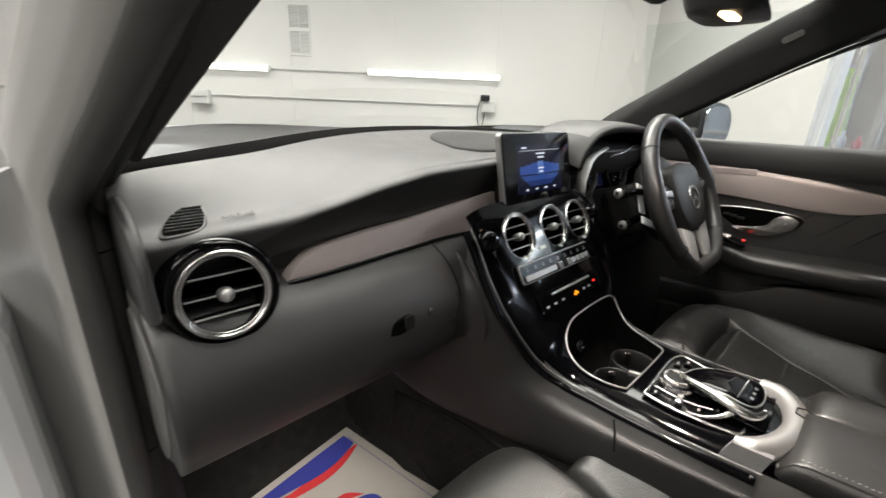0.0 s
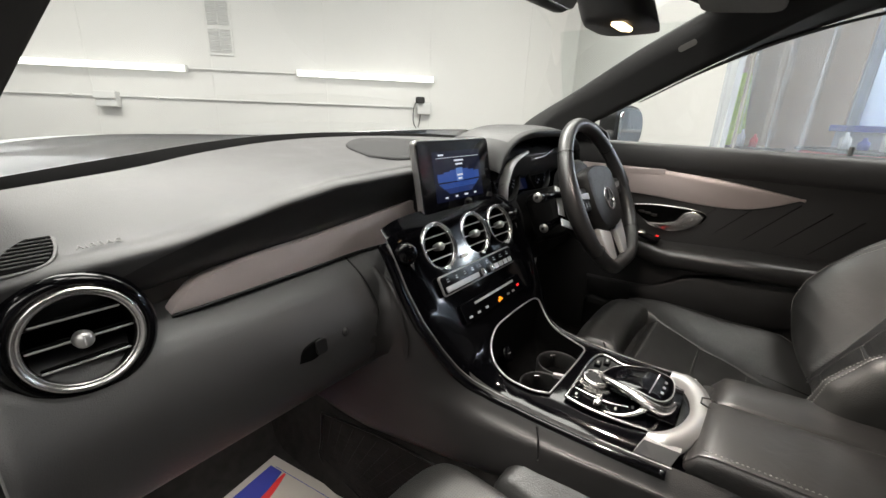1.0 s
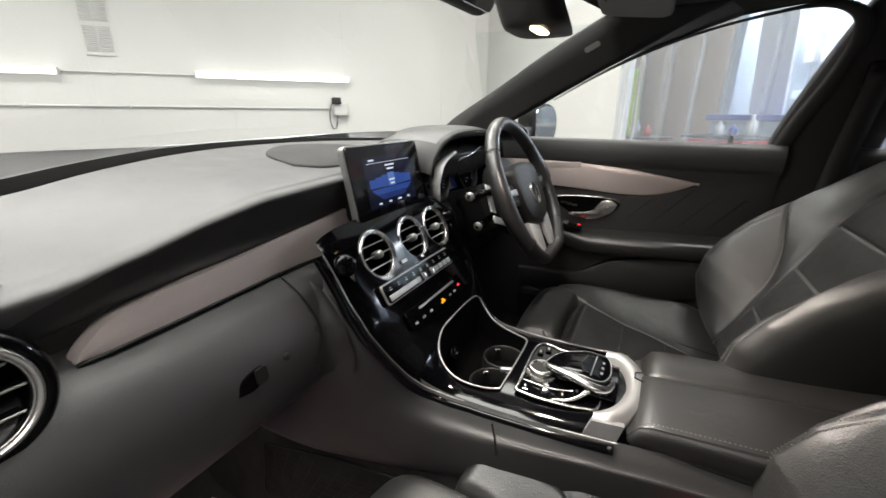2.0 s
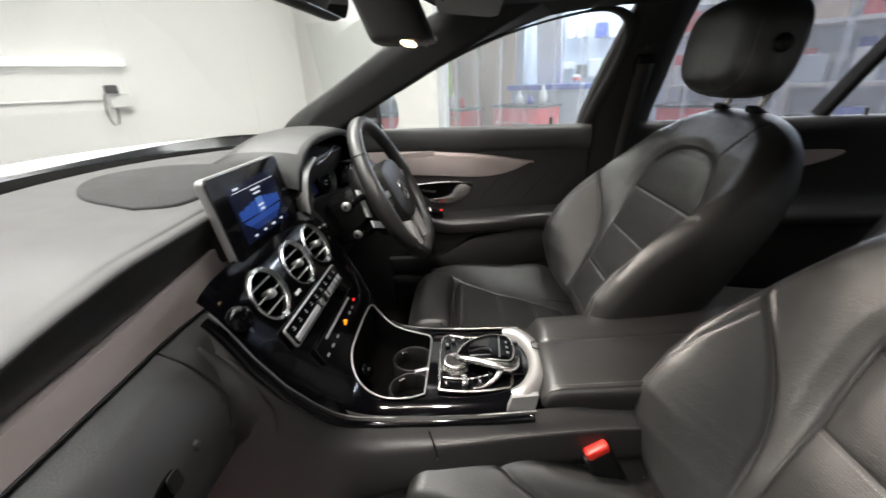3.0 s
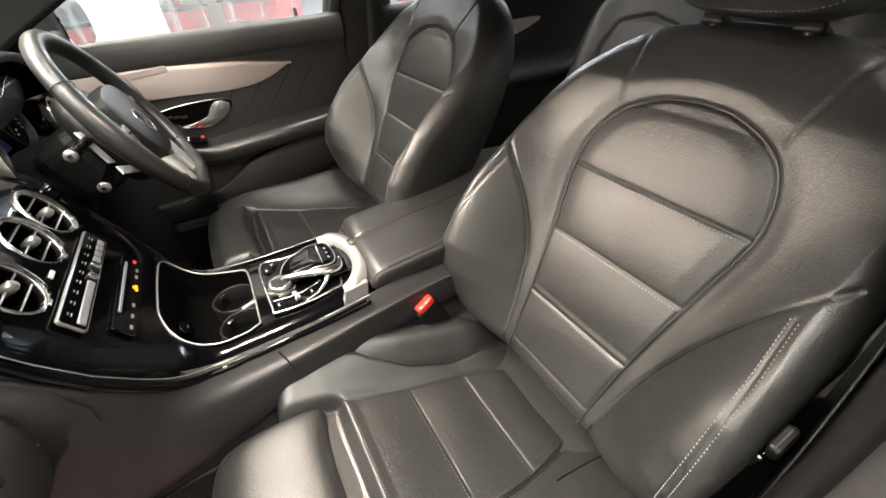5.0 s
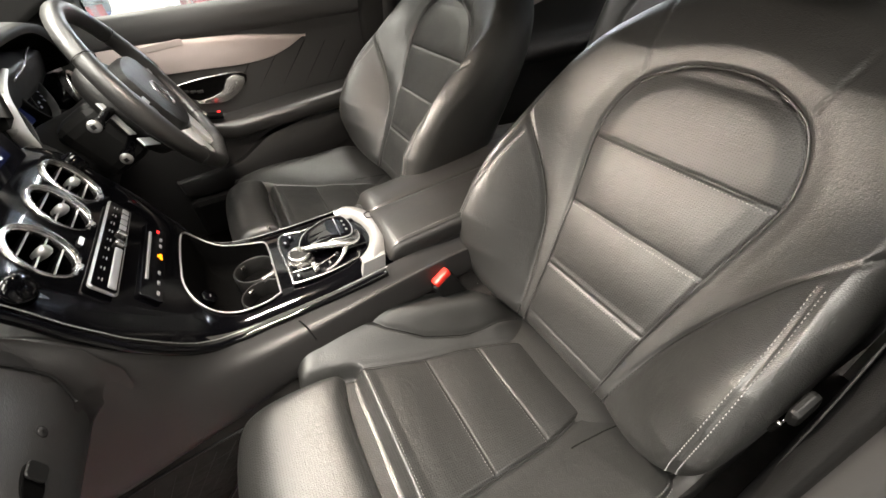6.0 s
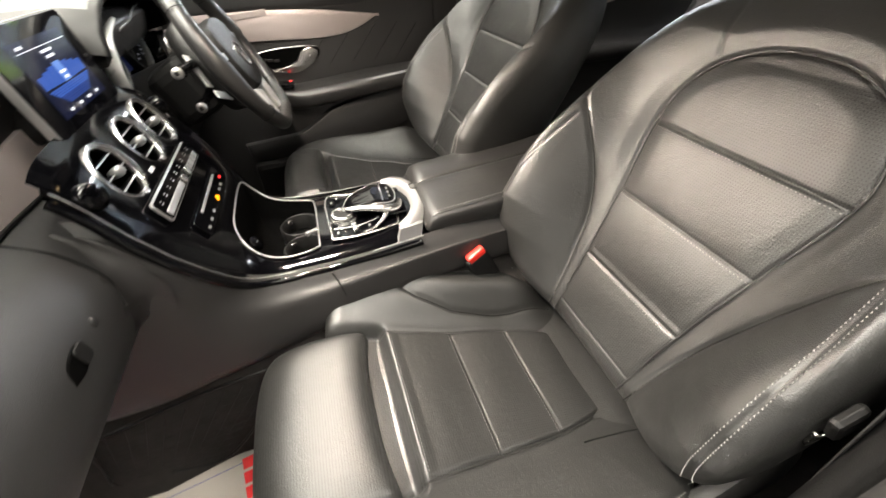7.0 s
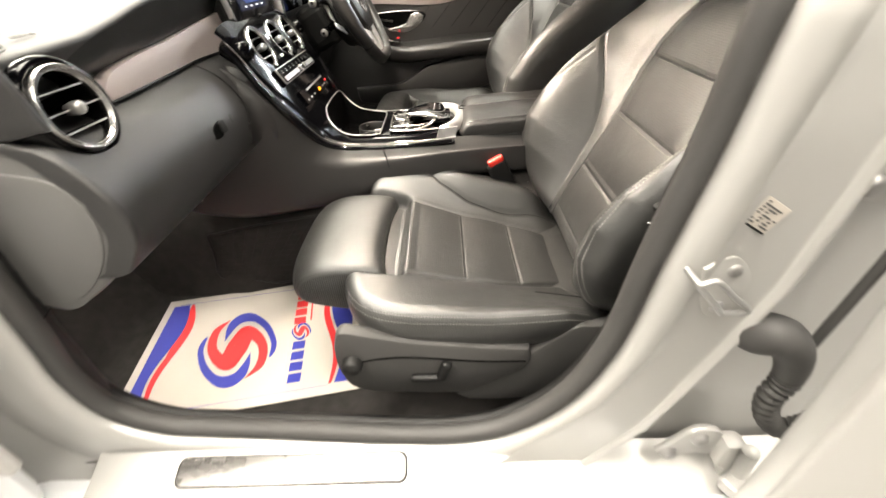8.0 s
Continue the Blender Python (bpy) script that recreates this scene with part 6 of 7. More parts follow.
hb = spline([(0.73, 0.868), (0.66, 0.876), (0.57, 0.876), (0.532, 0.866), (0.545, 0.838), (0.6, 0.812), (0.66, 0.815), (0.71, 0.842), (0.73, 0.868)], 50)[:-1]
part("handle_recess", prism([tuple(q) for q in hb], 0.004, SIDE_R @ pose(0, 0, 0.006), 0.001), VOID, door)
v, f = sweep([(0.69, y, z) for y, z in hb], 0.0024, 8, closed=True)
mesh_part("handle_surround", v, f, CHROME, door, "chrome handle surround")
ph = spline([(0.537, 0.862), (0.558, 0.873), (0.582, 0.868), (0.595, 0.855), (0.607, 0.838), (0.64, 0.827), (0.682, 0.822), (0.66, 0.81), (0.61, 0.806), (0.566, 0.823), (0.543, 0.844), (0.537, 0.862)], 60)[:-1]
part("pull_handle", prism([tuple(q) for q in ph], 0.011, SIDE_R @ pose(0, 0, 0.007), 0.0035), CHROME, door, "satin chrome pull handle", smooth=True)
for k in range(3):
    part("seat_key", rbox((0.004, 0.016, 0.008), pose(0.684, 0.7 - 0.018 * k, 0.852 - 0.003 * k), 0.002), HARD, door)
# armrest shelf
rows = []
for y in np.linspace(0.8, 0.2, 40):
    w = float(interp(y, [0.2, 0.27, 0.4, 0.6, 0.72, 0.8], [0.02, 0.07, 0.085, 0.075, 0.04, 0.005]))
    zt = float(interp(y, [0.2, 0.4, 0.62, 0.72, 0.8], [0.785, 0.778, 0.76, 0.772, 0.83]))
    rows.append([(0.692, y, zt + 0.012), (0.69 - 0.4 * w, y, zt + 0.006), (0.69 - 0.85 * w, y, zt), (0.69 - w, y, zt - 0.018), (0.69 - 0.9 * w, y, zt - 0.045), (0.69 - 0.5 * w, y, zt - 0.06), (0.692, y, zt - 0.065)])
v, f = loft(rows, 26)
mesh_part("armrest", v, f, LEATHER_SMOOTH, door, "padded black armrest")
part("window_switches", rbox((0.04, 0.09, 0.01), pose(0.655, 0.675, 0.787, 12, 0, 0), 0.003), PIANO, door)
for k in range(2):
    part("window_switch", rbox((0.014, 0.02, 0.008), pose(0.652 + 0.018 * (k - 0.5), 0.68, 0.796, 12), 0.003), CHROME, door)
part("switch_light", rbox((0.006, 0.008, 0.004), pose(0.648, 0.638, 0.793), 0.001), GLOW_RED, door)
lp = spline([(0.83, 0.611), (0.74, 0.616), (0.648, 0.6244), (0.581, 0.659), (0.5235, 0.6886), (0.4035, 0.713), (0.283, 0.733), (0.21, 0.738), (0.2, 0.66), (0.3, 0.6), (0.45, 0.57), (0.6, 0.555), (0.8, 0.55), (0.83, 0.611)], 80)[:-1]
part("lower_panel", prism([tuple(q) for q in lp], 0.036, SIDE_R, 0.011), SOFT, door, "lighter grained lower panel", smooth=True)
part("map_pocket", rbox((0.05, 0.55, 0.13), pose(0.672, 0.55, 0.48), 0.02), HARD, door)
for k in range(5):
    a_, b_ = (0.252 + 0.0645 * k, 0.862 + 0.008 * k), (0.3065 + 0.07 * k, 0.796 + 0.004 * k)
    dy, dz = a_[0] - b_[0], a_[1] - b_[1]
    v, f = sweep([(0.6915, b_[0] - 0.1 * dy, b_[1] - 0.1 * dz), (0.6905, (a_[0] + b_[0]) / 2, (a_[1] + b_[1]) / 2), (0.693, a_[0] + 0.65 * dy, a_[1] + 0.65 * dz)], 0.0013, 6)
    mesh_part("card_seam", v, f, BLACK, door)
v, f = lathe([(0.001, 0.022), (0.005, 0.02), (0.006, 0.0), (0.011, -0.001), (0.012, -0.006)], pose(0.702, 0.283, 1.052), 16)
mesh_part("lock_pin", v, f, BLACK, door)

# rear doors and quarter beyond the front seats
for sg in (1, -1):
    if sg == 1:
        rd = thing("rear_door", (0.7, -0.5, 0.4), "dark rear door card beside the rear seat", "car door")
        rows = []
        for y in np.linspace(0.02, -0.98, 24):
            rows.append([(0.725, y, 1.052), (0.69, y, 1.05), (0.675, y, 1.02), (0.692, y, 0.96), (0.692, y, 0.8), (0.64, y, 0.76), (0.64, y, 0.72), (0.69, y, 0.68), (0.685, y, 0.4), (0.74, y, 0.36)])
        v, f = loft(rows, 40)
        mesh_part("card", v, f, SOFT, rd, "dark soft rear door card")
        part("trim_panel", prism([tuple(q) for q in spline([(-0.1, 0.955), (-0.3, 0.95), (-0.62, 0.95), (-0.5, 0.9), (-0.3, 0.89), (-0.1, 0.892), (-0.1, 0.955)], 40)[:-1]], 0.012, SIDE_R, 0.003), ALU, rd)
        v, f = lathe([(0.001, 0.022), (0.005, 0.02), (0.006, 0.0), (0.012, -0.006)], pose(0.702, -0.66, 1.052), 16)
        mesh_part("lock_pin", v, f, BLACK, rd)

# ---- pillars, roof rails, roof ----
body = thing("estate_car", (0, 0, 0.2), "silver estate car body shell with dark cabin lining", "car")


def quad_bar(a, b, name, mat, label="", n=24):
    """A pillar between two outline curves (outer edge, inner edge), with thickness."""
    A, B = spline(a, n), spline(b, n)
    out = np.sign(A[0, 0])
    rows = []
    for p, q in zip(A, B):
        mid = (p + q) / 2
        t = np.array([out * 0.03, 0.0, 0.012])
        rows.append([tuple(p + t), tuple(p), tuple(p * 0.7 + q * 0.3 - t * 0.35), tuple(p * 0.3 + q * 0.7 - t * 0.35), tuple(q), tuple(q + t), tuple(p + t)])
    v, f = loft(rows)
    return mesh_part(name, v, f, mat, body, label)


for sg in (1, -1):
    nm = "a_pillar"
    outer = [(sg * 0.70, 1.0, 1.045), (sg * 0.683, 0.87, 1.118), (sg * 0.648, 0.69, 1.206), (sg * 0.618, 0.55, 1.272), (sg * 0.6, 0.41, 1.315), (sg * 0.588, 0.318, 1.343)]
    inner = [(sg * 0.655, 1.16, 1.03), (sg * 0.634, 1.093, 1.092), (sg * 0.598, 0.93, 1.182), (sg * 0.562, 0.79, 1.262), (sg * 0.54, 0.69, 1.315), (sg * 0.525, 0.616, 1.351)]
    bulge = [(sg * 0.636, 0.985, 1.04), (sg * 0.617, 0.87, 1.098), (sg * 0.58, 0.68, 1.197), (sg * 0.553, 0.55, 1.264), (sg * 0.53, 0.43, 1.328), (sg * 0.52, 0.36, 1.36)]
    outer = [(x + (0.05 if sg < 0 else 0.0), y, z) for x, y, z in outer]
    rows = []
    for p_, q_, k_ in zip(spline(outer, 24), spline(inner, 24), spline(bulge, 24)):
        t_ = np.array([sg * 0.03, 0.0, 0.012])
        rows.append([tuple(p_ + t_), tuple(p_), tuple(p_ * 0.6 + k_ * 0.4 - t_ * 0.2), tuple(k_ * 0.9 + p_ * 0.1), tuple(k_), tuple(k_ * 0.85 + q_ * 0.15), tuple(k_ * 0.4 + q_ * 0.6 - t_ * 0.1), tuple(q_), tuple(q_ + t_), tuple(p_ + t_)])
    v, f = loft(rows)
    mesh_part(nm, v, f, PILLAR, body, "dark grained pillar trim")
    part("airbag_tag", prism(rounded(0.04, 0.014, 0.006), 0.003, facing((sg * 0.5455, 0.643, 1.2875), (-sg * 0.94, -0.01, -0.34), (-sg * 0.18, -0.89, 0.42)) @ pose(0, 0, -0.001, 0, 0, 90)), HEADLINER, body)
    # mirror triangle at the front of the side glass
    if sg == 1:
        part("sail_panel", prism([(1.02, 1.045), (0.83, 1.05), (0.84, 1.075), (0.9, 1.11), (1.0, 1.06)], 0.02, Matrix(((0, 0, -sg, sg * 0.705), (1, 0, 0, 0), (0, 1, 0, 0), (0, 0, 0, 1))), 0.003), BLACK, body)
    # roof rail trim
    rail_o = [(sg * 0.588, 0.33, 1.34), (sg * 0.575, 0.2, 1.352), (sg * 0.57, -0.1, 1.36), (sg * 0.57, -0.6, 1.352), (sg * 0.575, -1.2, 1.33), (sg * 0.59, -1.7, 1.29)]
    rail_i = [(sg * 0.5, 0.6, 1.372), (sg * 0.5, 0.2, 1.39), (sg * 0.49, -0.1, 1.395), (sg * 0.49, -0.6, 1.39), (sg * 0.49, -1.2, 1.37), (sg * 0.5, -1.7, 1.33)]
    quad_bar(rail_o, rail_i, "roof_rail_trim", DARKLINER, "dark cloth roof rail")
    # b pillar
    low = 0.68 if sg < 0 else 0.712
    bp_o = [(sg * low, 0.24, 0.35), (sg * low, 0.205, 0.8), (sg * low, 0.2, 0.95), (sg * low, 0.192, 1.05), (sg * 0.66, 0.155, 1.19), (sg * 0.612, 0.12, 1.3), (sg * 0.575, 0.1, 1.36)]
    bp_i = [(sg * low, -0.05, 0.35), (sg * low, -0.02, 0.8), (sg * low, -0.02, 0.95), (sg * low, -0.02, 1.05), (sg * 0.65, -0.03, 1.19), (sg * 0.6, -0.04, 1.3), (sg * 0.57, -0.05, 1.36)]
    # near-side pillar coloured darker to stand for its shade
    quad_bar(bp_o, bp_i, "b_pillar", HARD if sg < 0 else PILLAR, "dark pillar trim")
    # upper belt anchor
    if sg == 1:
        part("belt_guide", rbox((0.02, 0.05, 0.06), pose(0.628, 0.05, 1.21, 0, -22), 0.008), BLACK, body)
        part("belt_slot", rbox((0.006, 0.03, 0.012), pose(0.615, 0.05, 1.205, 0, -22), 0.002), CHROME, body)
    # rear door divider bar and c pillar
    if sg == 1:
        quad_bar([(0.712, -0.53, 1.05), (0.66, -0.58, 1.19), (0.6, -0.63, 1.32)], [(0.712, -0.56, 1.05), (0.66, -0.61, 1.19), (0.6, -0.66, 1.32)], "window_divider", BLACK)
    quad_bar([(sg * 0.712, -0.84, 1.03), (sg * 0.66, -0.83, 1.18), (sg * 0.59, -0.76, 1.34)], [(sg * 0.70, -1.05, 1.03), (sg * 0.65, -1.02, 1.18), (sg * 0.57, -0.98, 1.34)], "c_pillar", PILLAR, "dark pillar trim")
    quad_bar([(sg * 0.70, -1.5, 1.03), (sg * 0.65, -1.55, 1.18), (sg * 0.58, -1.55, 1.33)], [(sg * 0.68, -1.75, 1.03), (sg * 0.62, -1.75, 1.18), (sg * 0.55, -1.72, 1.33)], "d_pillar", HARD, "dark pillar trim")
    part("load_side", rbox((0.06, 0.95, 0.68), pose(sg * 0.72, -1.42, 0.69), 0.02), HARD, body)

rows = []
for y in np.linspace(0.62, -1.75, 30):
    rows.append([(x, y, 1.392 - 0.12 * (x / 0.5) ** 2 * 0.2 - 0.02 * (y - (-0.3)) ** 2) for x in np.linspace(-0.5, 0.5, 21)])
v, f = loft(rows)
mesh_part("headliner", v, f, DARKLINER, body, "dark cloth headliner")
v2 = v + np.array([0, 0, 0.03])
mesh_part("roof_panel", np.vstack([v2, [(0, 0, 0)]])[:-1] * np.array([1.14, 1.02, 1.0]), f, PAINT_BRIGHT, body, "silver roof panel")
header = [[(x, 0.6 + 0.12 * (1 - (x / 0.52) ** 2), 1.352 + 0.02 * (1 - (x / 0.52) ** 2)), (x, 0.52 + 0.1 * (1 - (x / 0.52) ** 2), 1.382), (x, 0.42, 1.386)] for x in np.linspace(-0.52, 0.52, 21)]
v, f = loft(header)
mesh_part("windscreen_header", v, f, DARKLINER, body)

for sg, lab in ((1, "beige-grey sun visor folded up by the driver"), (-1, "beige-grey sun visor folded up by the passenger")):
    vs = thing("sun_visor", (sg * 0.3, 0.55, 1.36), lab, "sun visor", "sun visors")
    part("pad", prism(rounded(0.36, 0.15, 0.03), 0.018, pose(sg * 0.3, 0.545, 1.352, 6, sg * 6, 0), 0.006), HEADLINER, vs, smooth=True)
    v, f = sweep([(sg * 0.13, 0.6, 1.366), (sg * 0.47, 0.6, 1.35)], 0.005, 8)
    mesh_part("hinge_rod", v, f, BLACK, vs)

# interior mirror and overhead pod
mi = thing("rear_view_mirror", (0.02, 0.78, 1.2), "black rear-view mirror hanging from the windscreen", "mirror")
MM = facing((-0.045, 0.74, 1.308), (-0.05, -0.98, -0.12))
part("casing", prism(rounded(0.25, 0.065, 0.03), 0.035, MM @ pose(0, 0, -0.04), 0.012), BLACK, mi, smooth=True)
part("glass", prism(rounded(0.24, 0.056, 0.026), 0.003, MM @ pose(0, 0, -0.004), 0.001), MIRROR, mi, "mirror glass")
v, f = sweep(spline([(-0.045, 0.78, 1.312), (-0.03, 0.81, 1.322), (0.0, 0.85, 1.315)], 14), 0.014, 12)
mesh_part("arm", v, f, BLACK, mi)
pod = thing("sensor_pod", (0.03, 0.66, 1.24), "grey overhead pod with a lit map lamp", "lamp")
rows = []
for t in np.linspace(0, 1, 18):
    k = 0.82 + 0.18 * math.sqrt(1 - (1 - min(1, t * 7)) ** 2) if t > 0 else 0.02
    row = []
    for a in np.linspace(0, 2 * np.pi, 40, endpoint=False):
        c, sn = math.cos(a), math.sin(a)
        row.append((0.02 + 0.064 * k * math.copysign(abs(c) ** 0.55, c), 0.64 + 0.046 * k * math.copysign(abs(sn) ** 0.55, sn) + 0.05 * t, 1.2375 + 0.125 * max(0.0, t - 0.03)))
    rows.append(row)
r = np.array(rows)
mesh_part("shell", r.reshape(-1, 3), grid_faces(18, 40, True), SEAT_TRIM, pod, "grey plastic shell")
part("lamp_lens", rbox((0.044, 0.018, 0.006), pose(-0.012, 0.634, 1.237, 8), 0.003), LAMP_WARM, pod, "lit warm map lamp")

for lx, ly, lz, watts in ((-0.018, 0.634, 1.226, 3.8), (-0.008, 0.634, 1.2262, 1.5)):
    ld = bpy.data.lights.new("map_lamp", "AREA")
    ld.shape, ld.size, ld.energy, ld.color, ld.spread = "DISK", 0.03, watts, (1.0, 0.88, 0.78), radians(116)
    lo = new("map_lamp", ld)
    lo.matrix_world = look((lx, ly, lz), (-0.29 if lx < -0.01 else 0.32, 0.31, 0.59))
    tagged(lo, "warm beam of the overhead map lamp", "lamp")

wf = spline([(0.654, 0.752, 1.163), (0.626, 0.623, 1.229), (0.605, 0.502, 1.28), (0.59, 0.382, 1.315), (0.582, 0.281, 1.335), (0.578, 0.209, 1.344), (0.58, 0.161, 1.339), (0.59, 0.127, 1.315), (0.609, 0.121, 1.271), (0.64, 0.14, 1.196), (0.669, 0.166, 1.127), (0.702, 0.187, 1.05)], 90)
away = wf - np.array([0.0, 0.5, 1.2])
away[:, 0] = 0
away /= np.linalg.norm(away, axis=1)[:, None]
wide = np.interp(np.linspace(0, 1, 90), [0, 0.3, 0.5, 0.65, 1], [0.004, 0.012, 0.03, 0.034, 0.034])[:, None]
rows = [wf + np.array([0.01, 0, 0]), wf - away * 0.003, wf + away * wide * 0.2 + np.array([-0.006, 0, 0]), wf + away * wide * 0.8 + np.array([-0.006, 0, 0]), wf + away * wide + np.array([0.012, 0, 0])]
v, f = loft(np.array(rows).transpose(1, 0, 2))
mesh_part("window_frame", v, f, SEAT_TRIM, door, "dark grey window frame")

# ---- glass ----
REAR_GLASS = glass_material("privacy_glass", (0.5, 0.5, 0.53))
rows = []
for x in np.linspace(-0.66, 0.66, 25):
    yb, zb = glass_base(x)
    k = x / 0.62
    rows.append([(x, yb + 0.05, zb), (x * 0.91, 0.5 * (yb + 0.05) + 0.5 * (0.72 - 0.11 * k * k) + 0.01, 1.225), (x * 0.82, 0.72 - 0.11 * k * k, 1.372 - 0.02 * k * k)])
v, f = loft(rows, 16)
ws = mesh_part("windscreen", v, f, CAR_GLASS)
ws.visible_shadow = False
tagged(ws, "clear curved windscreen of the car", "windscreen")
for nm, y0, y1, lab in (("side_window", 0.99, 0.15, "clear raised driver's side window"), ("side_window", -0.02, -0.85, "clear raised rear side window"), ("quarter_window", -1.03, -1.6, "clear fixed rear quarter window")):
    rows = [[(0.73 - TUMBLE * (z - 1.03), y, z) for z in (1.04, 1.2, 1.35)] for y in (y0, (y0 + y1) / 2, y1)]
    v, f = loft(rows, 6)
    ob = mesh_part(nm, v, f, CAR_GLASS if y0 > 0.5 else REAR_GLASS)
    ob.visible_shadow = False
    tagged(ob, lab, "car window")

rows = [[(x, -1.95 + 0.22 * t, 1.02 + 0.33 * t) for t in (0.0, 0.5, 1.0)] for x in (-0.58, 0.0, 0.58)]
v, f = loft(rows, 8)
ob = mesh_part("tailgate_window", v, f, REAR_GLASS)
tagged(ob, "dark-tinted rear window of the estate", "car window")

# outside mirror
om = thing("door_mirror", (0.85, 0.85, 1.02), "dark-cased door mirror outside the driver's window", "mirror")
m = facing((0.912, 0.835, 1.087), (-0.25, -0.965, 0.02))
part("casing", prism([tuple(q) for q in spline([(-0.09, 0.0), (-0.085, 0.055), (-0.03, 0.075), (0.06, 0.07), (0.1, 0.03), (0.1, -0.04), (0.06, -0.068), (-0.05, -0.07), (-0.088, -0.045), (-0.09, 0.0)], 44)[:-1]], 0.07, m @ pose(0, 0, -0.07), 0.02), BLACK, om, smooth=True)
part("glass", prism([tuple(q * 0.8) for q in spline([(-0.09, 0.0), (-0.085, 0.055), (-0.03, 0.075), (0.06, 0.07), (0.1, 0.03), (0.1, -0.04), (0.06, -0.068), (-0.05, -0.07), (-0.088, -0.045), (-0.09, 0.0)], 44)[:-1]], 0.003, m @ pose(0, 0, 0.001)), DARK_MIRROR, om, "mirror glass")
v, f = sweep([(0.72, 0.89, 1.04), (0.77, 0.88, 1.045), (0.82, 0.87, 1.06)], 0.022, 12)
mesh_part("arm", v, f, BLACK, om)

# bonnet
rows = []
for t in np.linspace(0, 1, 24):
    row = []
    for x in np.linspace(-0.84, 0.84, 31):
        yb = 1.42 - 0.32 * (x / 0.7) ** 2
        y = yb + (2.25 - 0.28 * (x / 0.84) ** 2 - yb) * t
        z = 1.05 - 0.03 * (x / 0.7) ** 2 - 0.055 * t - 0.13 * t ** 4 - 0.08 * (abs(x) / 0.84) ** 6 + 0.05 * float(smooth01(abs(x), 0.05, 0.78)) * (1 - t ** 3)
        row.append((x, y, z))
    rows.append(row)
v, f = loft(rows)
# bonnet takes the brightened paint to look strongly lit
mesh_part("bonnet", v, f, PAINT_BRIGHT, body, "silver bonnet")
part("front_end", rbox((1.66, 0.3, 0.55), pose(0, 2.2, 0.5), 0.1, 4), PAINT_BRIGHT, body)
for sg in (-1, 1):
    part("front_wing", rbox((0.12, 1.25, 0.5), pose(sg * 0.84, 1.7, 0.62), 0.05, 4), PAINT_BRIGHT, body)
    part("sill_box", rbox((0.1, 2.6, 0.2), pose(sg * 0.8, 0.0, 0.27), 0.03), PAINT_BRIGHT, body)
part("driver_outer_skin", rbox((0.06, 2.9, 0.7), pose(0.83, 0.0, 0.66), 0.02), PAINT_BRIGHT, body)
part("tail", rbox((1.5, 0.1, 0.9), pose(0, -1.95, 0.65), 0.04), PAINT_BRIGHT, body)
for x in (-0.8, 0.8):
    for y in (1.72, -1.12):
        v, f = lathe([(0.001, 0.1), (0.2, 0.1), (0.22, 0.09), (0.31, 0.09), (0.325, 0.06), (0.325, -0.06), (0.31, -0.1), (0.001, -0.1)], facing((x, y, 0.325), (1, 0, 0)), 40)
        w_ = mesh_part("wheel", v, f, RUBBER, body, "black tyre on an alloy wheel")

# ---- door opening on the near side ----
OPEN = spline([(1.03, 0.75), (1.038, 0.63), (1.045, 0.55), (1.025, 0.468), (0.965, 0.42), (0.88, 0.405), (0.6, 0.402), (0.45, 0.406), (0.367, 0.44), (0.302, 0.51), (0.261, 0.615), (0.243, 0.75), (0.224, 0.88), (0.212, 1.0), (0.185, 1.12), (0.135, 1.25), (0.12, 1.3), (0.16, 1.338), (0.25, 1.34), (0.36, 1.322), (0.55, 1.268), (0.75, 1.178), (0.93, 1.075), (1.03, 0.99), (1.035, 0.88), (1.03, 0.75)], 220)[:-1]
tg = np.roll(OPEN, -1, 0) - np.roll(OPEN, 1, 0)
tg /= np.linalg.norm(tg, axis=1)[:, None]
nrm = np.stack([-tg[:, 1], tg[:, 0]], 1)
cen = OPEN.mean(0)
flip = np.sign(np.sum((OPEN - cen) * nrm, 1).mean())
nrm *= flip


def frame_x(y, z):
    return -0.747 + 0.024 * smooth01(y, 0.45, 0.95) + np.where(z > 1.0, TUMBLE * (z - 1.0), 0.0)


def frame_ring(section, name, mat, label=""):
    """Sweeps (outward, sideways) offsets round the door opening."""
    rows = []
    for o, sx in section:
        q = OPEN + nrm * o
        rows.append(np.stack([frame_x(OPEN[:, 0], OPEN[:, 1]) + sx, q[:, 0], q[:, 1]], 1))
    r = np.array(rows)
    return mesh_part(name, r.reshape(-1, 3), grid_faces(len(rows), len(OPEN), True), mat, body, label)


frame_ring([(0.09, 0.075), (0.035, 0.07), (0.014, 0.066), (0.002, 0.06), (-0.003, 0.052), (-0.001, 0.046), (0.003, 0.042), (-0.001, 0.038), (-0.004, 0.03), (0.002, 0.026)], "opening_trim", HARD, "dark plastic trim round the door opening")
t_ = np.linspace(0, 2 * np.pi, 11)
frame_ring([(-0.004 + 0.014 * math.cos(a), 0.024 + 0.016 * math.sin(a)) for a in t_], "door_seal", RUBBER, "black rubber door seal")
frame_ring([(0.004, 0.03), (0.01, 0.006), (0.014, 0.0), (0.03, -0.006), (0.05, -0.009), (0.058, -0.011), (0.066, -0.012), (0.09, -0.012)], "door_jamb", PAINT_DIM, "silver painted door jamb")

# b pillar outer face with striker, sticker and hinge for the rear door
rows = []
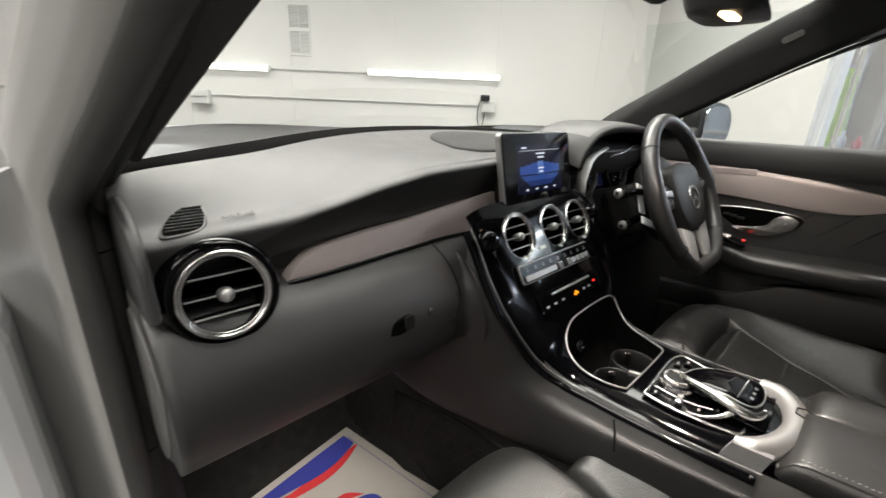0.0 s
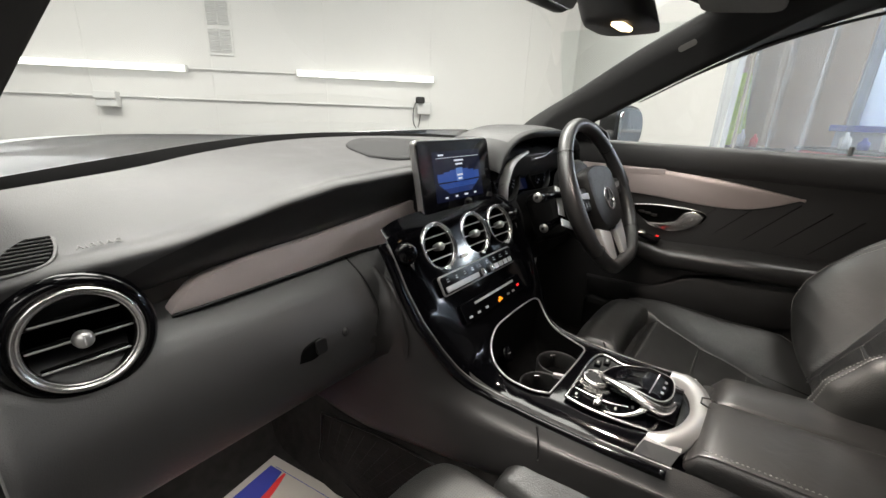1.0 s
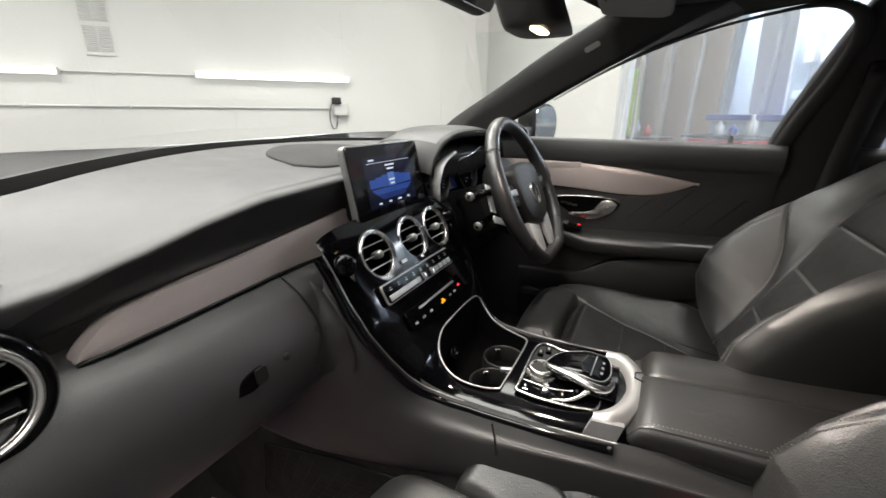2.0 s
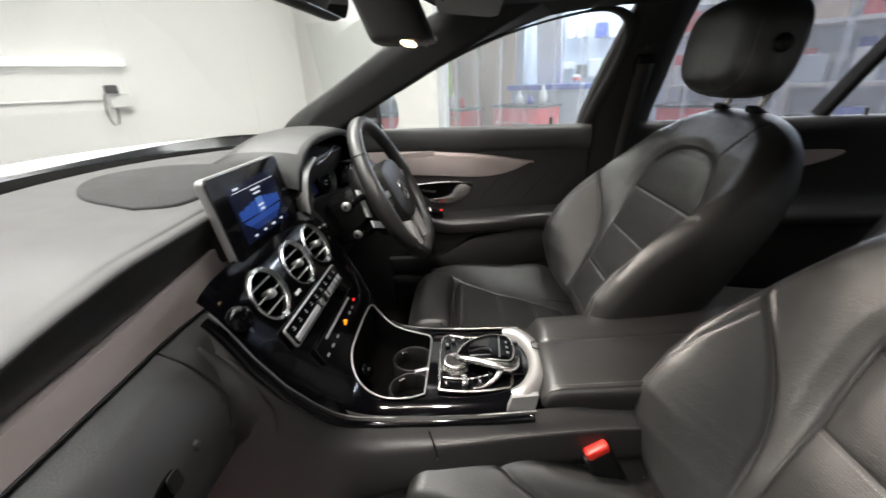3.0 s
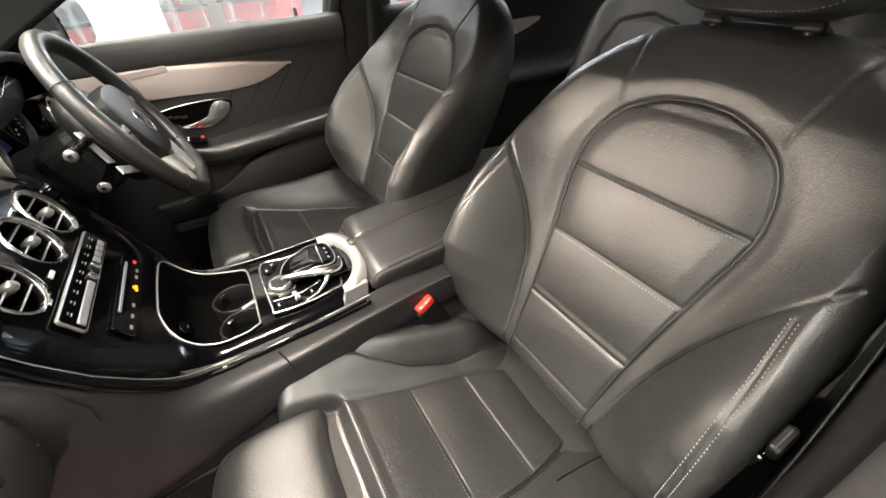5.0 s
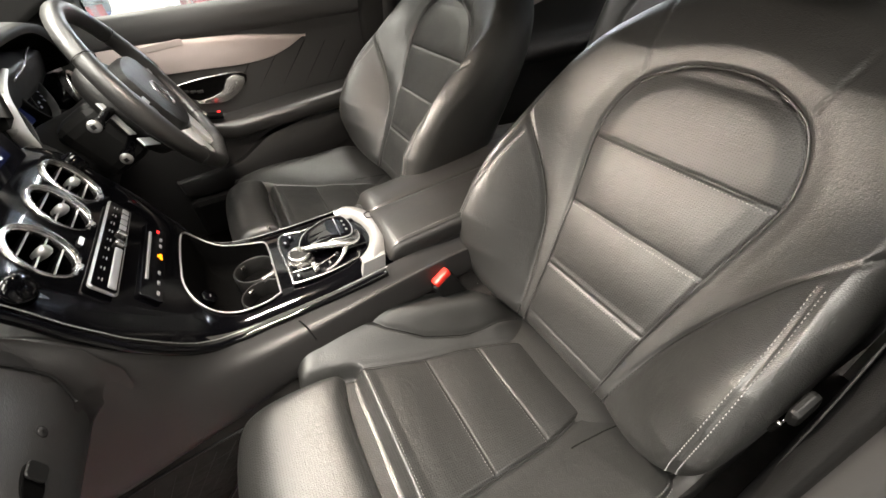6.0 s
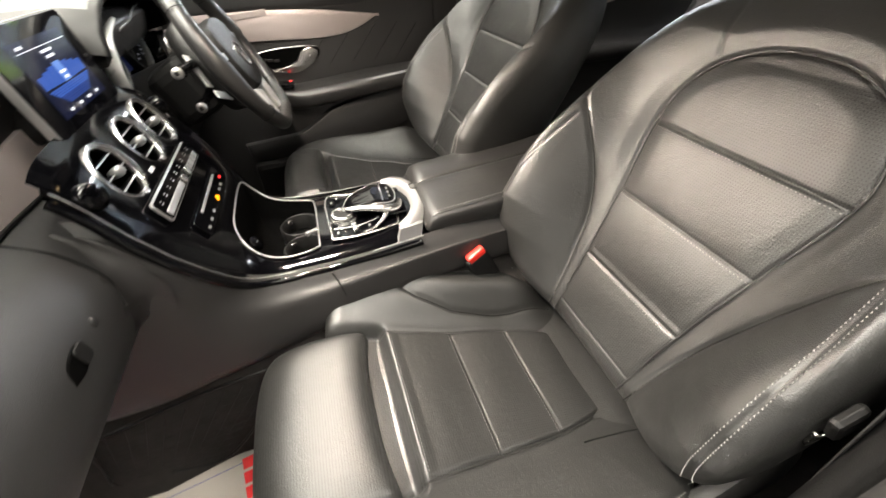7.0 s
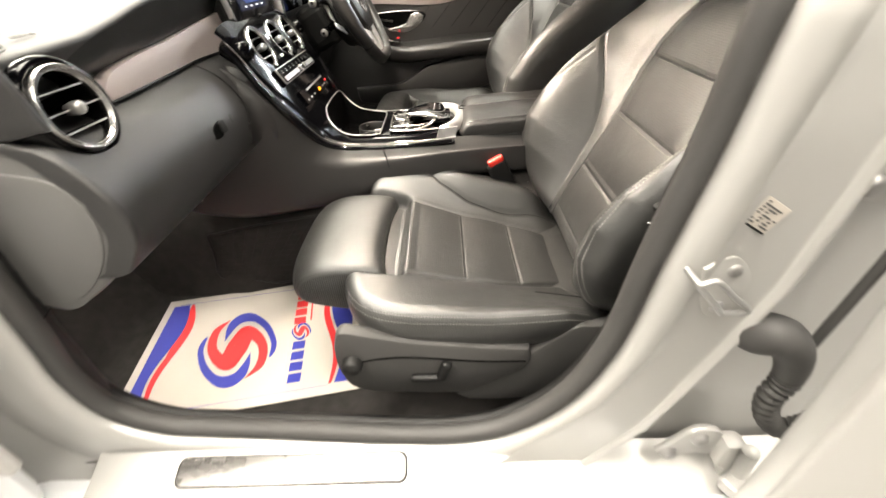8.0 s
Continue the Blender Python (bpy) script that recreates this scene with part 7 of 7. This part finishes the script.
for z in np.linspace(0.3, 1.2, 36):
    yf = float(np.interp(z, [0.3, 0.44, 0.53, 0.63, 0.75, 0.88, 1.0, 1.2], [0.46, 0.36, 0.27, 0.225, 0.2, 0.18, 0.16, 0.1]))
    yr = float(np.interp(z, [0.3, 0.343, 0.485, 0.628, 0.735, 0.83, 1.2], [0.34, 0.298, 0.199, 0.148, 0.117, 0.106, 0.06]))
    x = -0.761 + TUMBLE * max(0.0, z - 1.0)
    rows.append([(x - 0.004, yf + 0.01, z), (x, yf - 0.01, z), (x, yr + 0.02, z), (x - 0.004, yr + 0.01, z), (x - 0.008, yr + 0.003, z), (x - 0.004, yr - 0.003, z), (x + 0.02, yr - 0.012, z),
                 (x + 0.034, yr - 0.02, z), (x + 0.036, yr - 0.07, z), (x + 0.036, yr - 0.2, z), (x + 0.036, -0.35, z), (x + 0.14, -0.4, z)])
v, f = loft(rows, 60)
mesh_part("b_pillar_skin", v, f, PAINT_DIM, body, "silver painted centre pillar")
rows = []
for y in np.linspace(-0.9, 1.05, 30):
    rows.append([(-0.735, y, 0.398), (-0.77, y, 0.383), (-0.8, y, 0.373), (-0.835, y, 0.358), (-0.855, y, 0.33), (-0.86, y, 0.28), (-0.84, y, 0.18)])
v, f = loft(rows, 22)
# sill takes the dimmed paint so that it looks less lit
mesh_part("sill", v, f, PAINT_DIM, body, "silver painted sill")
plate = thing("sill_plate", (-0.763, 0.731, 0.372), "brushed metal sill plate with raised lettering bars", "sill plate")
PM = facing((-0.763, 0.731, 0.3846), (-0.33, 0, 0.944), (-1, 0, 0.0))
part("gasket", prism(rounded(0.366, 0.046, 0.014), 0.0028, PM, 0.0008), HARD, plate, "thin dark edge", smooth=True)
part("plate", prism(rounded(0.36, 0.04, 0.012), 0.0045, PM, 0.0012), PLATE, plate, smooth=True)
for k in range(9):
    part("ridge", rbox((0.07, 0.0016, 0.0016), PM @ pose(-0.135, -0.016 + 0.004 * k, 0.0045), 0), CHROME, plate)
for k, w in enumerate((0.02, 0.012, 0.009, 0.012, 0.012, 0.014, 0.008)):
    part("lettering_bar", rbox((w * 0.7, 0.014 if k else 0.02, 0.003), PM @ pose(-0.075 + 0.015 * k, 0.0, 0.0045), 0.0004, 1), SILVER, plate)
XB = -0.765
st = thing("door_striker", (XB, 0.2, 0.74), "silver painted door striker loop on the pillar", "striker")
v, f = sweep(spline([(XB + 0.004, 0.229, 0.765), (XB - 0.014, 0.229, 0.765), (XB - 0.02, 0.226, 0.764), (XB - 0.021, 0.212, 0.768), (XB - 0.021, 0.19, 0.748), (XB - 0.021, 0.168, 0.728), (XB - 0.021, 0.192, 0.725), (XB - 0.02, 0.2, 0.732), (XB - 0.012, 0.224, 0.758), (XB + 0.004, 0.225, 0.76)], 60), 0.0034, 10)
mesh_part("loop", v, f, HORSE, st, "bright steel loop")
ro = spline([(0.212, 0.765), (0.186, 0.78), (0.16, 0.753), (0.161, 0.71), (0.186, 0.697), (0.203, 0.724), (0.212, 0.765)], 40)[:-1]
part("base", prism([tuple(q) for q in ro], 0.004, Matrix(((0, 0, -1, XB + 0.006), (1, 0, 0, 0), (0, 1, 0, 0), (0, 0, 0, 1))), 0.0015), PAINT_DIM, st, smooth=True)
for y, z in ((0.18, 0.762), (0.182, 0.712)):
    v, f = lathe([(0.001, 0.003), (0.006, 0.003), (0.008, 0.0)], facing((XB + 0.002, y, z), (-1, 0, 0)), 16)
    mesh_part("bolt", v, f, SILVER, st)
sk = thing("pillar_sticker", (XB, 0.175, 0.826), "small printed square label on the pillar", "label")
part("paper", rbox((0.0016, 0.031, 0.031), pose(XB + 0.0035, 0.175, 0.826, 32), 0.0004, 1), PAPER, sk)
part("edge_bar", rbox((0.001, 0.028, 0.0022), pose(XB + 0.0024, 0.175, 0.826, 32) @ pose(0, 0, -0.0145), 0), BLACK, sk)
rng2 = random.Random(3)
for i in range(8):
    for j in range(7):
        if rng2.random() < 0.6:
            part("print_bar", rbox((0.001, 0.0028, 0.0018), pose(XB + 0.0024, 0.175, 0.826, 32) @ pose(0, 0.0038 * (j - 3), 0.0032 * (i - 3.2)), 0), END_GREY, sk)
hg = thing("rear_door_hinge", (XB, 0.1, 0.4), "silver painted rear door hinge with bolts", "hinge")
HGM = Matrix(((0, 0, -1, XB + 0.008), (1, 0, 0, 0), (0, 1, 0, 0), (0, 0, 0, 1)))
part("leaf", prism([tuple(q) for q in spline([(0.172, 0.418), (0.155, 0.442), (0.13, 0.474), (0.095, 0.47), (0.08, 0.445), (0.085, 0.41), (0.12, 0.412), (0.155, 0.4), (0.172, 0.418)], 40)[:-1]], 0.012, HGM, 0.004), PAINT_DIM, hg, smooth=True)
part("arm", prism([tuple(q) for q in spline([(0.09, 0.46), (0.06, 0.455), (0.046, 0.42), (0.055, 0.385), (0.045, 0.34), (0.062, 0.33), (0.078, 0.36), (0.075, 0.395), (0.09, 0.41), (0.09, 0.46)], 40)[:-1]], 0.03, HGM, 0.007), PAINT_DIM, hg, smooth=True)
v, f = sweep([(XB - 0.03, 0.066, 0.465), (XB - 0.03, 0.06, 0.4), (XB - 0.03, 0.056, 0.345)], 0.011, 14)
mesh_part("pin", v, f, PAINT_DIM, hg)
part("strap", rbox((0.1, 0.05, 0.022), pose(XB - 0.07, 0.05, 0.4, 0, 8, 24), 0.007), PAINT_DIM, hg)
for y, z in ((0.155, 0.42), (0.118, 0.452)):
    v, f = lathe([(0.001, 0.008), (0.009, 0.008), (0.011, 0.003), (0.014, 0.0)], facing((XB - 0.003, y, z), (-1, 0, 0)), 18)
    mesh_part("bolt", v, f, SILVER, hg)
ug = thing("rear_door_hinge", (XB, 0.04, 0.86), "silver painted upper rear door hinge with bolts", "hinge")
part("leaf", prism([tuple(q) for q in spline([(0.09, 0.83), (0.085, 0.87), (0.05, 0.9), (0.0, 0.9), (-0.01, 0.85), (0.03, 0.82), (0.09, 0.83)], 30)[:-1]], 0.014, HGM @ pose(0, 0, -0.03), 0.005), PAINT_DIM, ug, smooth=True)
part("arm", rbox((0.1, 0.05, 0.03), pose(XB - 0.03, 0.02, 0.86, 0, 8, 24), 0.007), PAINT_DIM, ug)
for y, z in ((0.07, 0.842), (0.03, 0.878)):
    v, f = lathe([(0.001, 0.008), (0.009, 0.008), (0.011, 0.003), (0.014, 0.0)], facing((XB + 0.025, y, z), (-1, 0, 0)), 18)
    mesh_part("bolt", v, f, SILVER, ug)
bt = thing("cable_boot", (XB, 0.05, 0.6), "black corrugated rubber cable boot to the rear door", "cable boot")
bp_ = spline([(XB + 0.03, 0.115, 0.65), (XB + 0.004, 0.118, 0.668), (XB - 0.014, 0.104, 0.676), (XB - 0.02, 0.087, 0.652), (XB - 0.02, 0.077, 0.612), (XB - 0.02, 0.082, 0.575), (XB - 0.022, 0.07, 0.537), (XB - 0.026, 0.046, 0.516), (XB - 0.036, 0.03, 0.54), (XB - 0.046, 0.03, 0.585), (XB - 0.07, 0.0, 0.63)], 300)
bt_t = np.linspace(0, 1, 300)
v, f = sweep(bp_, np.interp(bt_t, [0, 0.1, 0.2, 0.36, 0.44, 0.8, 1], [0.024, 0.026, 0.023, 0.017, 0.0135, 0.0125, 0.0125]) + 0.0017 * np.sin(bt_t * 235) * smooth01(bt_t, 0.36, 0.44), 18)
mesh_part("hose", v, f, RUBBER, bt)
part("cap", rbox((0.02, 0.062, 0.05), pose(XB + 0.012, 0.112, 0.66, 25), 0.009), BLACK, bt)
v, f = sweep(spline([(XB - 0.018, 0.074, 0.66), (XB - 0.018, 0.064, 0.75), (XB - 0.016, 0.05, 0.86), (XB - 0.01, 0.03, 1.02)], 30), 0.0055, 8)
mesh_part("rear_door_seal", v, f, RUBBER, body)
# open rear door, only its front edge comes into view
od = thing("open_rear_door", (-0.9, 0.1, 0.3), "open silver rear door seen by its front edge", "car door")
rows = []
for z in np.linspace(0.22, 1.02, 20):
    k = 0.012 * math.cos((z - 0.6) * 4)
    rows.append([(-0.85, 0.13 - k, z), (-0.862, 0.15 - k, z), (-0.88, 0.155 - k, z), (-0.92, 0.15 - k, z), (-0.95, 0.14 - k, z), (-1.5, -0.35, z), (-1.47, -0.42, z), (-0.9, 0.04, z), (-0.85, 0.13 - k, z)])
v, f = loft(rows, 60)
mesh_part("door_skin", v, f, PAINT_DIM, od)

# front door hinge area ahead of the opening
fh = thing("front_door_hinge", (-0.84, 1.03, 0.5), "silver painted front door hinge with bolt", "hinge")
part("leaf", rbox((0.02, 0.1, 0.05), pose(-0.83, 1.06, 0.56), 0.008), PAINT_DIM, fh)
v, f = lathe([(0.001, 0.012), (0.01, 0.012), (0.013, 0.006), (0.013, 0.0)], facing((-0.84, 1.035, 0.56), (-1, 0, 0)), 20)
mesh_part("bolt", v, f, CHROME, fh)
turned = np.roll(np.arange(len(OPEN)), 110)
post = [i for i in turned if OPEN[i, 0] > 0.72 and OPEN[i, 1] < 1.0]
rows = []
for o, sx in ((0.088, -0.013), (0.12, -0.02), (0.15, -0.034), (0.19, -0.06), (0.24, -0.075), (0.3, -0.07), (0.34, -0.03)):
    q = OPEN[post] + nrm[post] * o
    rows.append(np.stack([frame_x(OPEN[post, 0], OPEN[post, 1]) + sx, q[:, 0], np.maximum(q[:, 1], 0.2)], 1))
v, f = loft(rows)
mesh_part("hinge_pillar", v, f, PAINT_DIM, body, "silver painted hinge post")

# ---- cabin floor ----
rows = []
for y in np.concatenate([np.linspace(-1.0, 1.22, 12), np.linspace(1.26, 1.5, 8)]):
    z = 0.309 + (max(0, y - 1.25) * 1.2)
    rows.append([(-0.74, y, z + 0.07), (-0.715, y, z + 0.055), (-0.7, y, z + 0.02), (-0.685, y, z), (-0.4, y, z), (-0.2, y, z), (0.2, y, z), (0.64, y, z), (0.7, y, z + 0.1), (0.76, y, z + 0.16)])
v, f = loft(rows, 40)
mesh_part("floor_carpet", v, f, CARPET, body, "black floor carpet")
part("underbody", rbox((1.6, 3.6, 0.05), pose(0, 0, 0.19), 0.01), BLACK, body)
part("bulkhead", rbox((1.4, 0.04, 0.6), pose(0, 1.52, 0.62), 0.01), CARPET, body)
part("kick_panel", rbox((0.03, 0.5, 0.4), pose(-0.71, 1.32, 0.5), 0.01), CARPET, body)
rows = [[(-0.7, 1.05, z), (-0.692, 1.036, z), (-0.682, 1.03, z), (-0.668, 1.034, z), (-0.652, 1.06, z)] for z in (0.4, 0.55, 0.7, 0.9, 1.04)]
v, f = loft(rows, 16)
mesh_part("lower_pillar_trim", v, f, HARD, body, "dark plastic trim at the foot of the pillar")
for z in (0.65, 0.935):
    v, f = sweep([(-0.7, 1.05, z), (-0.692, 1.035, z + 0.001), (-0.682, 1.029, z + 0.002), (-0.668, 1.033, z + 0.004)], 0.0012, 6)
    mesh_part("trim_joint", v, f, VOID, body)

# paper mat
C0 = Vector((-0.277, 1.219, 0))
EX = Vector((-0.986, -0.168, 0))
EY = Vector((0.168, -0.986, 0))
mat_ = thing("paper_floor_mat", (-0.37, 1.0, 0.25), "white paper floor mat with red and blue swirl print", "paper mat")
W_, L_ = 0.375, 0.5


def on_mat(a, b, lift=0.0):
    """a along the front edge, b towards the seat, metres."""
    p = C0 + EX * a + EY * b
    z = 0.3125 + 0.0012 * math.sin(9 * a + 5 * b) + lift
    return (p.x, p.y, z)


v, f = loft([[on_mat(W_ * s, L_ * t) for s in np.linspace(0, 1, 20)] for t in np.linspace(0, 1, 26)])
mesh_part("sheet", v, f, PAPER, mat_)


def ink(name, outline, mat):
    bm = bmesh.new()
    fc = bm.faces.new([bm.verts.new(on_mat(a, b, 0.0012)) for a, b in outline])
    bmesh.ops.triangulate(bm, faces=[fc])
    part(name, bm, mat, mat_)


S_ = np.linspace(0, 1, 30)
for b0, sg in ((0.036, 1), (0.462, -1)):
    blue_in = [(0.025 + (W_ - 0.05) * s, b0 + sg * (0.02 + 0.014 * math.sin(2 * math.pi * s))) for s in S_]
    blue_out = [(0.025 + (W_ - 0.05) * s, b0 - sg * 0.018) for s in S_[::-1]]
    ink("blue_band", blue_out + blue_in, INK_BLUE)
    r1 = [(a, b + sg * 0.006) for a, b in blue_in]
    r2 = [(a, b + sg * (0.012 + 0.01 * math.sin(math.pi * i / 29))) for i, (a, b) in enumerate(blue_in)][::-1]
    ink("red_band", r1 + r2, INK_RED)
for a_ in (0.022, W_ - 0.022):
    ink("border_line", [(a_ - 0.0007, 0.03), (a_ + 0.0007, 0.03), (a_ + 0.0007, 0.43), (a_ - 0.0007, 0.43)], INK_BLUE)


def emblem(u, w, c=(0.204, 0.215), k=1.0):
    """Emblem plane: u along the sheet, w across it, for a sheet print set aslant."""
    return (c[0] + k * (0.02 * u + 0.116 * w), c[1] + k * (0.092 * u + 0.025 * w))


def swirl(c, k, names):
    crest = [(-0.33, -0.14), (-0.29, -0.5), (-0.14, -0.79), (0.16, -1.0), (0.5, -0.99), (0.85, -0.68), (1.0, -0.22), (0.95, 0.08), (0.78, 0.27), (0.86, -0.1), (0.74, -0.48), (0.46, -0.74), (0.12, -0.7), (-0.12, -0.46), (-0.33, -0.14)]
    ring = [tuple(q) for q in spline(crest, 64)][:-1]
    stem = spline([(-0.18, -0.8), (-0.56, -0.42), (-0.63, 0.1), (-0.3, 0.42), (0.0, 0.0), (0.3, -0.42), (0.63, -0.1), (0.56, 0.42), (0.18, 0.8)], 80)
    half = np.interp(np.linspace(0, 1, 80), [0, 0.12, 0.25, 0.38, 0.5, 0.62, 0.75, 0.88, 1], [0.004, 0.09, 0.13, 0.2, 0.25, 0.2, 0.13, 0.09, 0.004])
    for sg in (1, -1):
        ink(names[0], [emblem(sg * u, sg * w, c, k) for u, w in ring], INK_BLUE)
    d = np.gradient(np.array(stem), axis=0)
    n_ = np.stack([-d[:, 1], d[:, 0]], -1) / np.linalg.norm(d, axis=1)[:, None]
    lo, hi = np.array(stem) - n_ * half[:, None], np.array(stem) + n_ * half[:, None]
    bm = bmesh.new()
    for q in range(79):
        bm.faces.new([bm.verts.new(on_mat(*emblem(x[0], x[1], c, k), 0.0012 + 0.000004 * q)) for x in (lo[q], lo[q + 1], hi[q + 1], hi[q])])
    part(names[1], bm, INK_RED, mat_)


swirl((0.204, 0.215), 1.0, ("swirl_blue", "swirl_red"))
# name line beside the emblem, as plain bars
for k in range(4):
    a0 = 0.332 - 0.031 * k
    ink("lettering_bar", [(a0 - 0.024, 0.343), (a0, 0.342), (a0, 0.37), (a0 - 0.024, 0.371)], INK_BLUE)
for k in range(5):
    a0 = 0.158 - 0.03 * k
    ink("lettering_bar", [(a0 - 0.024, 0.337), (a0, 0.338), (a0, 0.366), (a0 - 0.024, 0.365)], INK_RED)
ink("lettering_bar", [(0.05, 0.374), (0.15, 0.376), (0.15, 0.38), (0.05, 0.378)], INK_RED)
swirl((0.183, 0.358), 0.26, ("small_swirl_blue", "small_swirl_red"))

# ---- belts ----
bu = thing("belt_buckle", (-0.14, 0.335, 0.55), "red release button on a black seat belt buckle", "buckle", "belt buckles")
part("casing", rbox((0.03, 0.05, 0.1), pose(-0.157, 0.332, 0.582, -25, 6, 8), 0.008), BLACK, bu)
part("release_button", rbox((0.022, 0.04, 0.016), pose(-0.16, 0.352, 0.63, -25, 6, 8), 0.005), RED_PLASTIC, bu, "red release button")
part("buckle_slot", rbox((0.006, 0.034, 0.012), pose(-0.146, 0.349, 0.632, -25, 6, 8), 0.002), CHROME, bu)
part("seat_bracket", rbox((0.03, 0.05, 0.02), pose(-0.15, 0.285, 0.553, -30), 0.006), SILVER, bu)
belt = thing("seat_belt", (-0.68, 0.2, 0.5), "black seat belt hanging beside the passenger seat", "seat belt")
WEB = material("black_webbing", (0.015, 0.015, 0.015), 0.7, grain=0.5, grain_scale=600, stretch=(1, 1, 4), vary=0.2)
bl = spline([(-0.64, 0.05, 1.22), (-0.66, 0.11, 1.05), (-0.672, 0.17, 0.9), (-0.678, 0.205, 0.8), (-0.68, 0.2, 0.65), (-0.685, 0.19, 0.45)], 40)
rows = [[tuple(p + np.array([0.0, -0.023, -0.008])), tuple(p + np.array([0.002, 0, 0])), tuple(p + np.array([0.0, 0.023, 0.008]))] for p in bl]
v, f = loft(rows)
ob = mesh_part("webbing", v, f, WEB, belt)
sm = ob.modifiers.new("thick", "SOLIDIFY")
sm.thickness = 0.0015
part("tongue_body", rbox((0.012, 0.034, 0.036), pose(-0.664, 0.205, 0.775, -25), 0.006), BLACK, belt)
v, f = sweep([(-0.66, 0.19, 0.762), (-0.657, 0.187, 0.737), (-0.656, 0.212, 0.729), (-0.659, 0.222, 0.756)], 0.0028, 8)
mesh_part("tongue", v, f, CHROME, belt, "chrome belt tongue")

dbelt = thing("seat_belt", (0.69, 0.07, 0.7), "black seat belt running down the driver's pillar", "seat belt")
bl = spline([(0.612, 0.052, 1.215), (0.64, 0.055, 1.12), (0.672, 0.06, 1.0), (0.682, 0.07, 0.85), (0.684, 0.08, 0.6)], 30)
v, f = loft([[tuple(p + np.array([-0.003, -0.023, 0.0])), tuple(p + np.array([-0.005, 0, 0])), tuple(p + np.array([-0.003, 0.023, 0.0]))] for p in bl])
ob = mesh_part("webbing", v, f, WEB, dbelt)
sm = ob.modifiers.new("thick", "SOLIDIFY")
sm.thickness = 0.0015

# ---- rear seat ----
rs = thing("rear_bench", (0, -0.75, 0.3), "black leather rear bench with sculpted outer backrests", "car seat")
for cx in (0.36, -0.36):
    def rb_out(th, w=0.26, h=0.31):
        c, s = np.cos(th), np.sin(th)
        r = (np.abs(c / w) ** 4 + np.abs(s / h) ** 4) ** -0.25
        return r * c, 0.3 + r * s

    def rb_h(u, v):
        d = poly_dist(np.abs(u), v, [(0.11, 0.0), (0.13, 0.2), (0.15, 0.4), (0.12, 0.49), (0.0, 0.52)])
        return 0.03 * smooth01(np.abs(u), 0.12, 0.22) - 0.01 * np.exp(-(d / 0.006) ** 2)

    def rb_p(u, v, d, cx=cx):
        u, v, d = np.broadcast_arrays(u, v, d)
        return np.stack([cx + u, -0.62 - 0.42 * v + 0.92 * d, 0.48 + 0.9 * v + 0.4 * d], -1)
    v, f = disc_surface(rb_out, (0, 0.3), rb_h, rb_p, 40, 120, 0.04, -0.1)
    mesh_part("backrest", v, f, LEATHER, rs)
    v, f = disc_surface(lambda th: (0.12 * np.sign(np.cos(th)) * np.abs(np.cos(th)) ** 0.6, 0.69 + 0.08 * np.sign(np.sin(th)) * np.abs(np.sin(th)) ** 0.6), (0, 0.69), lambda u, v: 0.03 - 0.5 * u * u, rb_p, 16, 60, 0.035, -0.06)
    mesh_part("headrest", v, f, LEATHER, rs)
part("cushion", rbox((1.24, 0.5, 0.17), pose(0, -0.42, 0.44, 5), 0.06, 4), LEATHER, rs, smooth=True)
part("centre_back", rbox((0.24, 0.1, 0.6), pose(0, -0.77, 0.73, 25), 0.03, 3), LEATHER, rs, smooth=True)
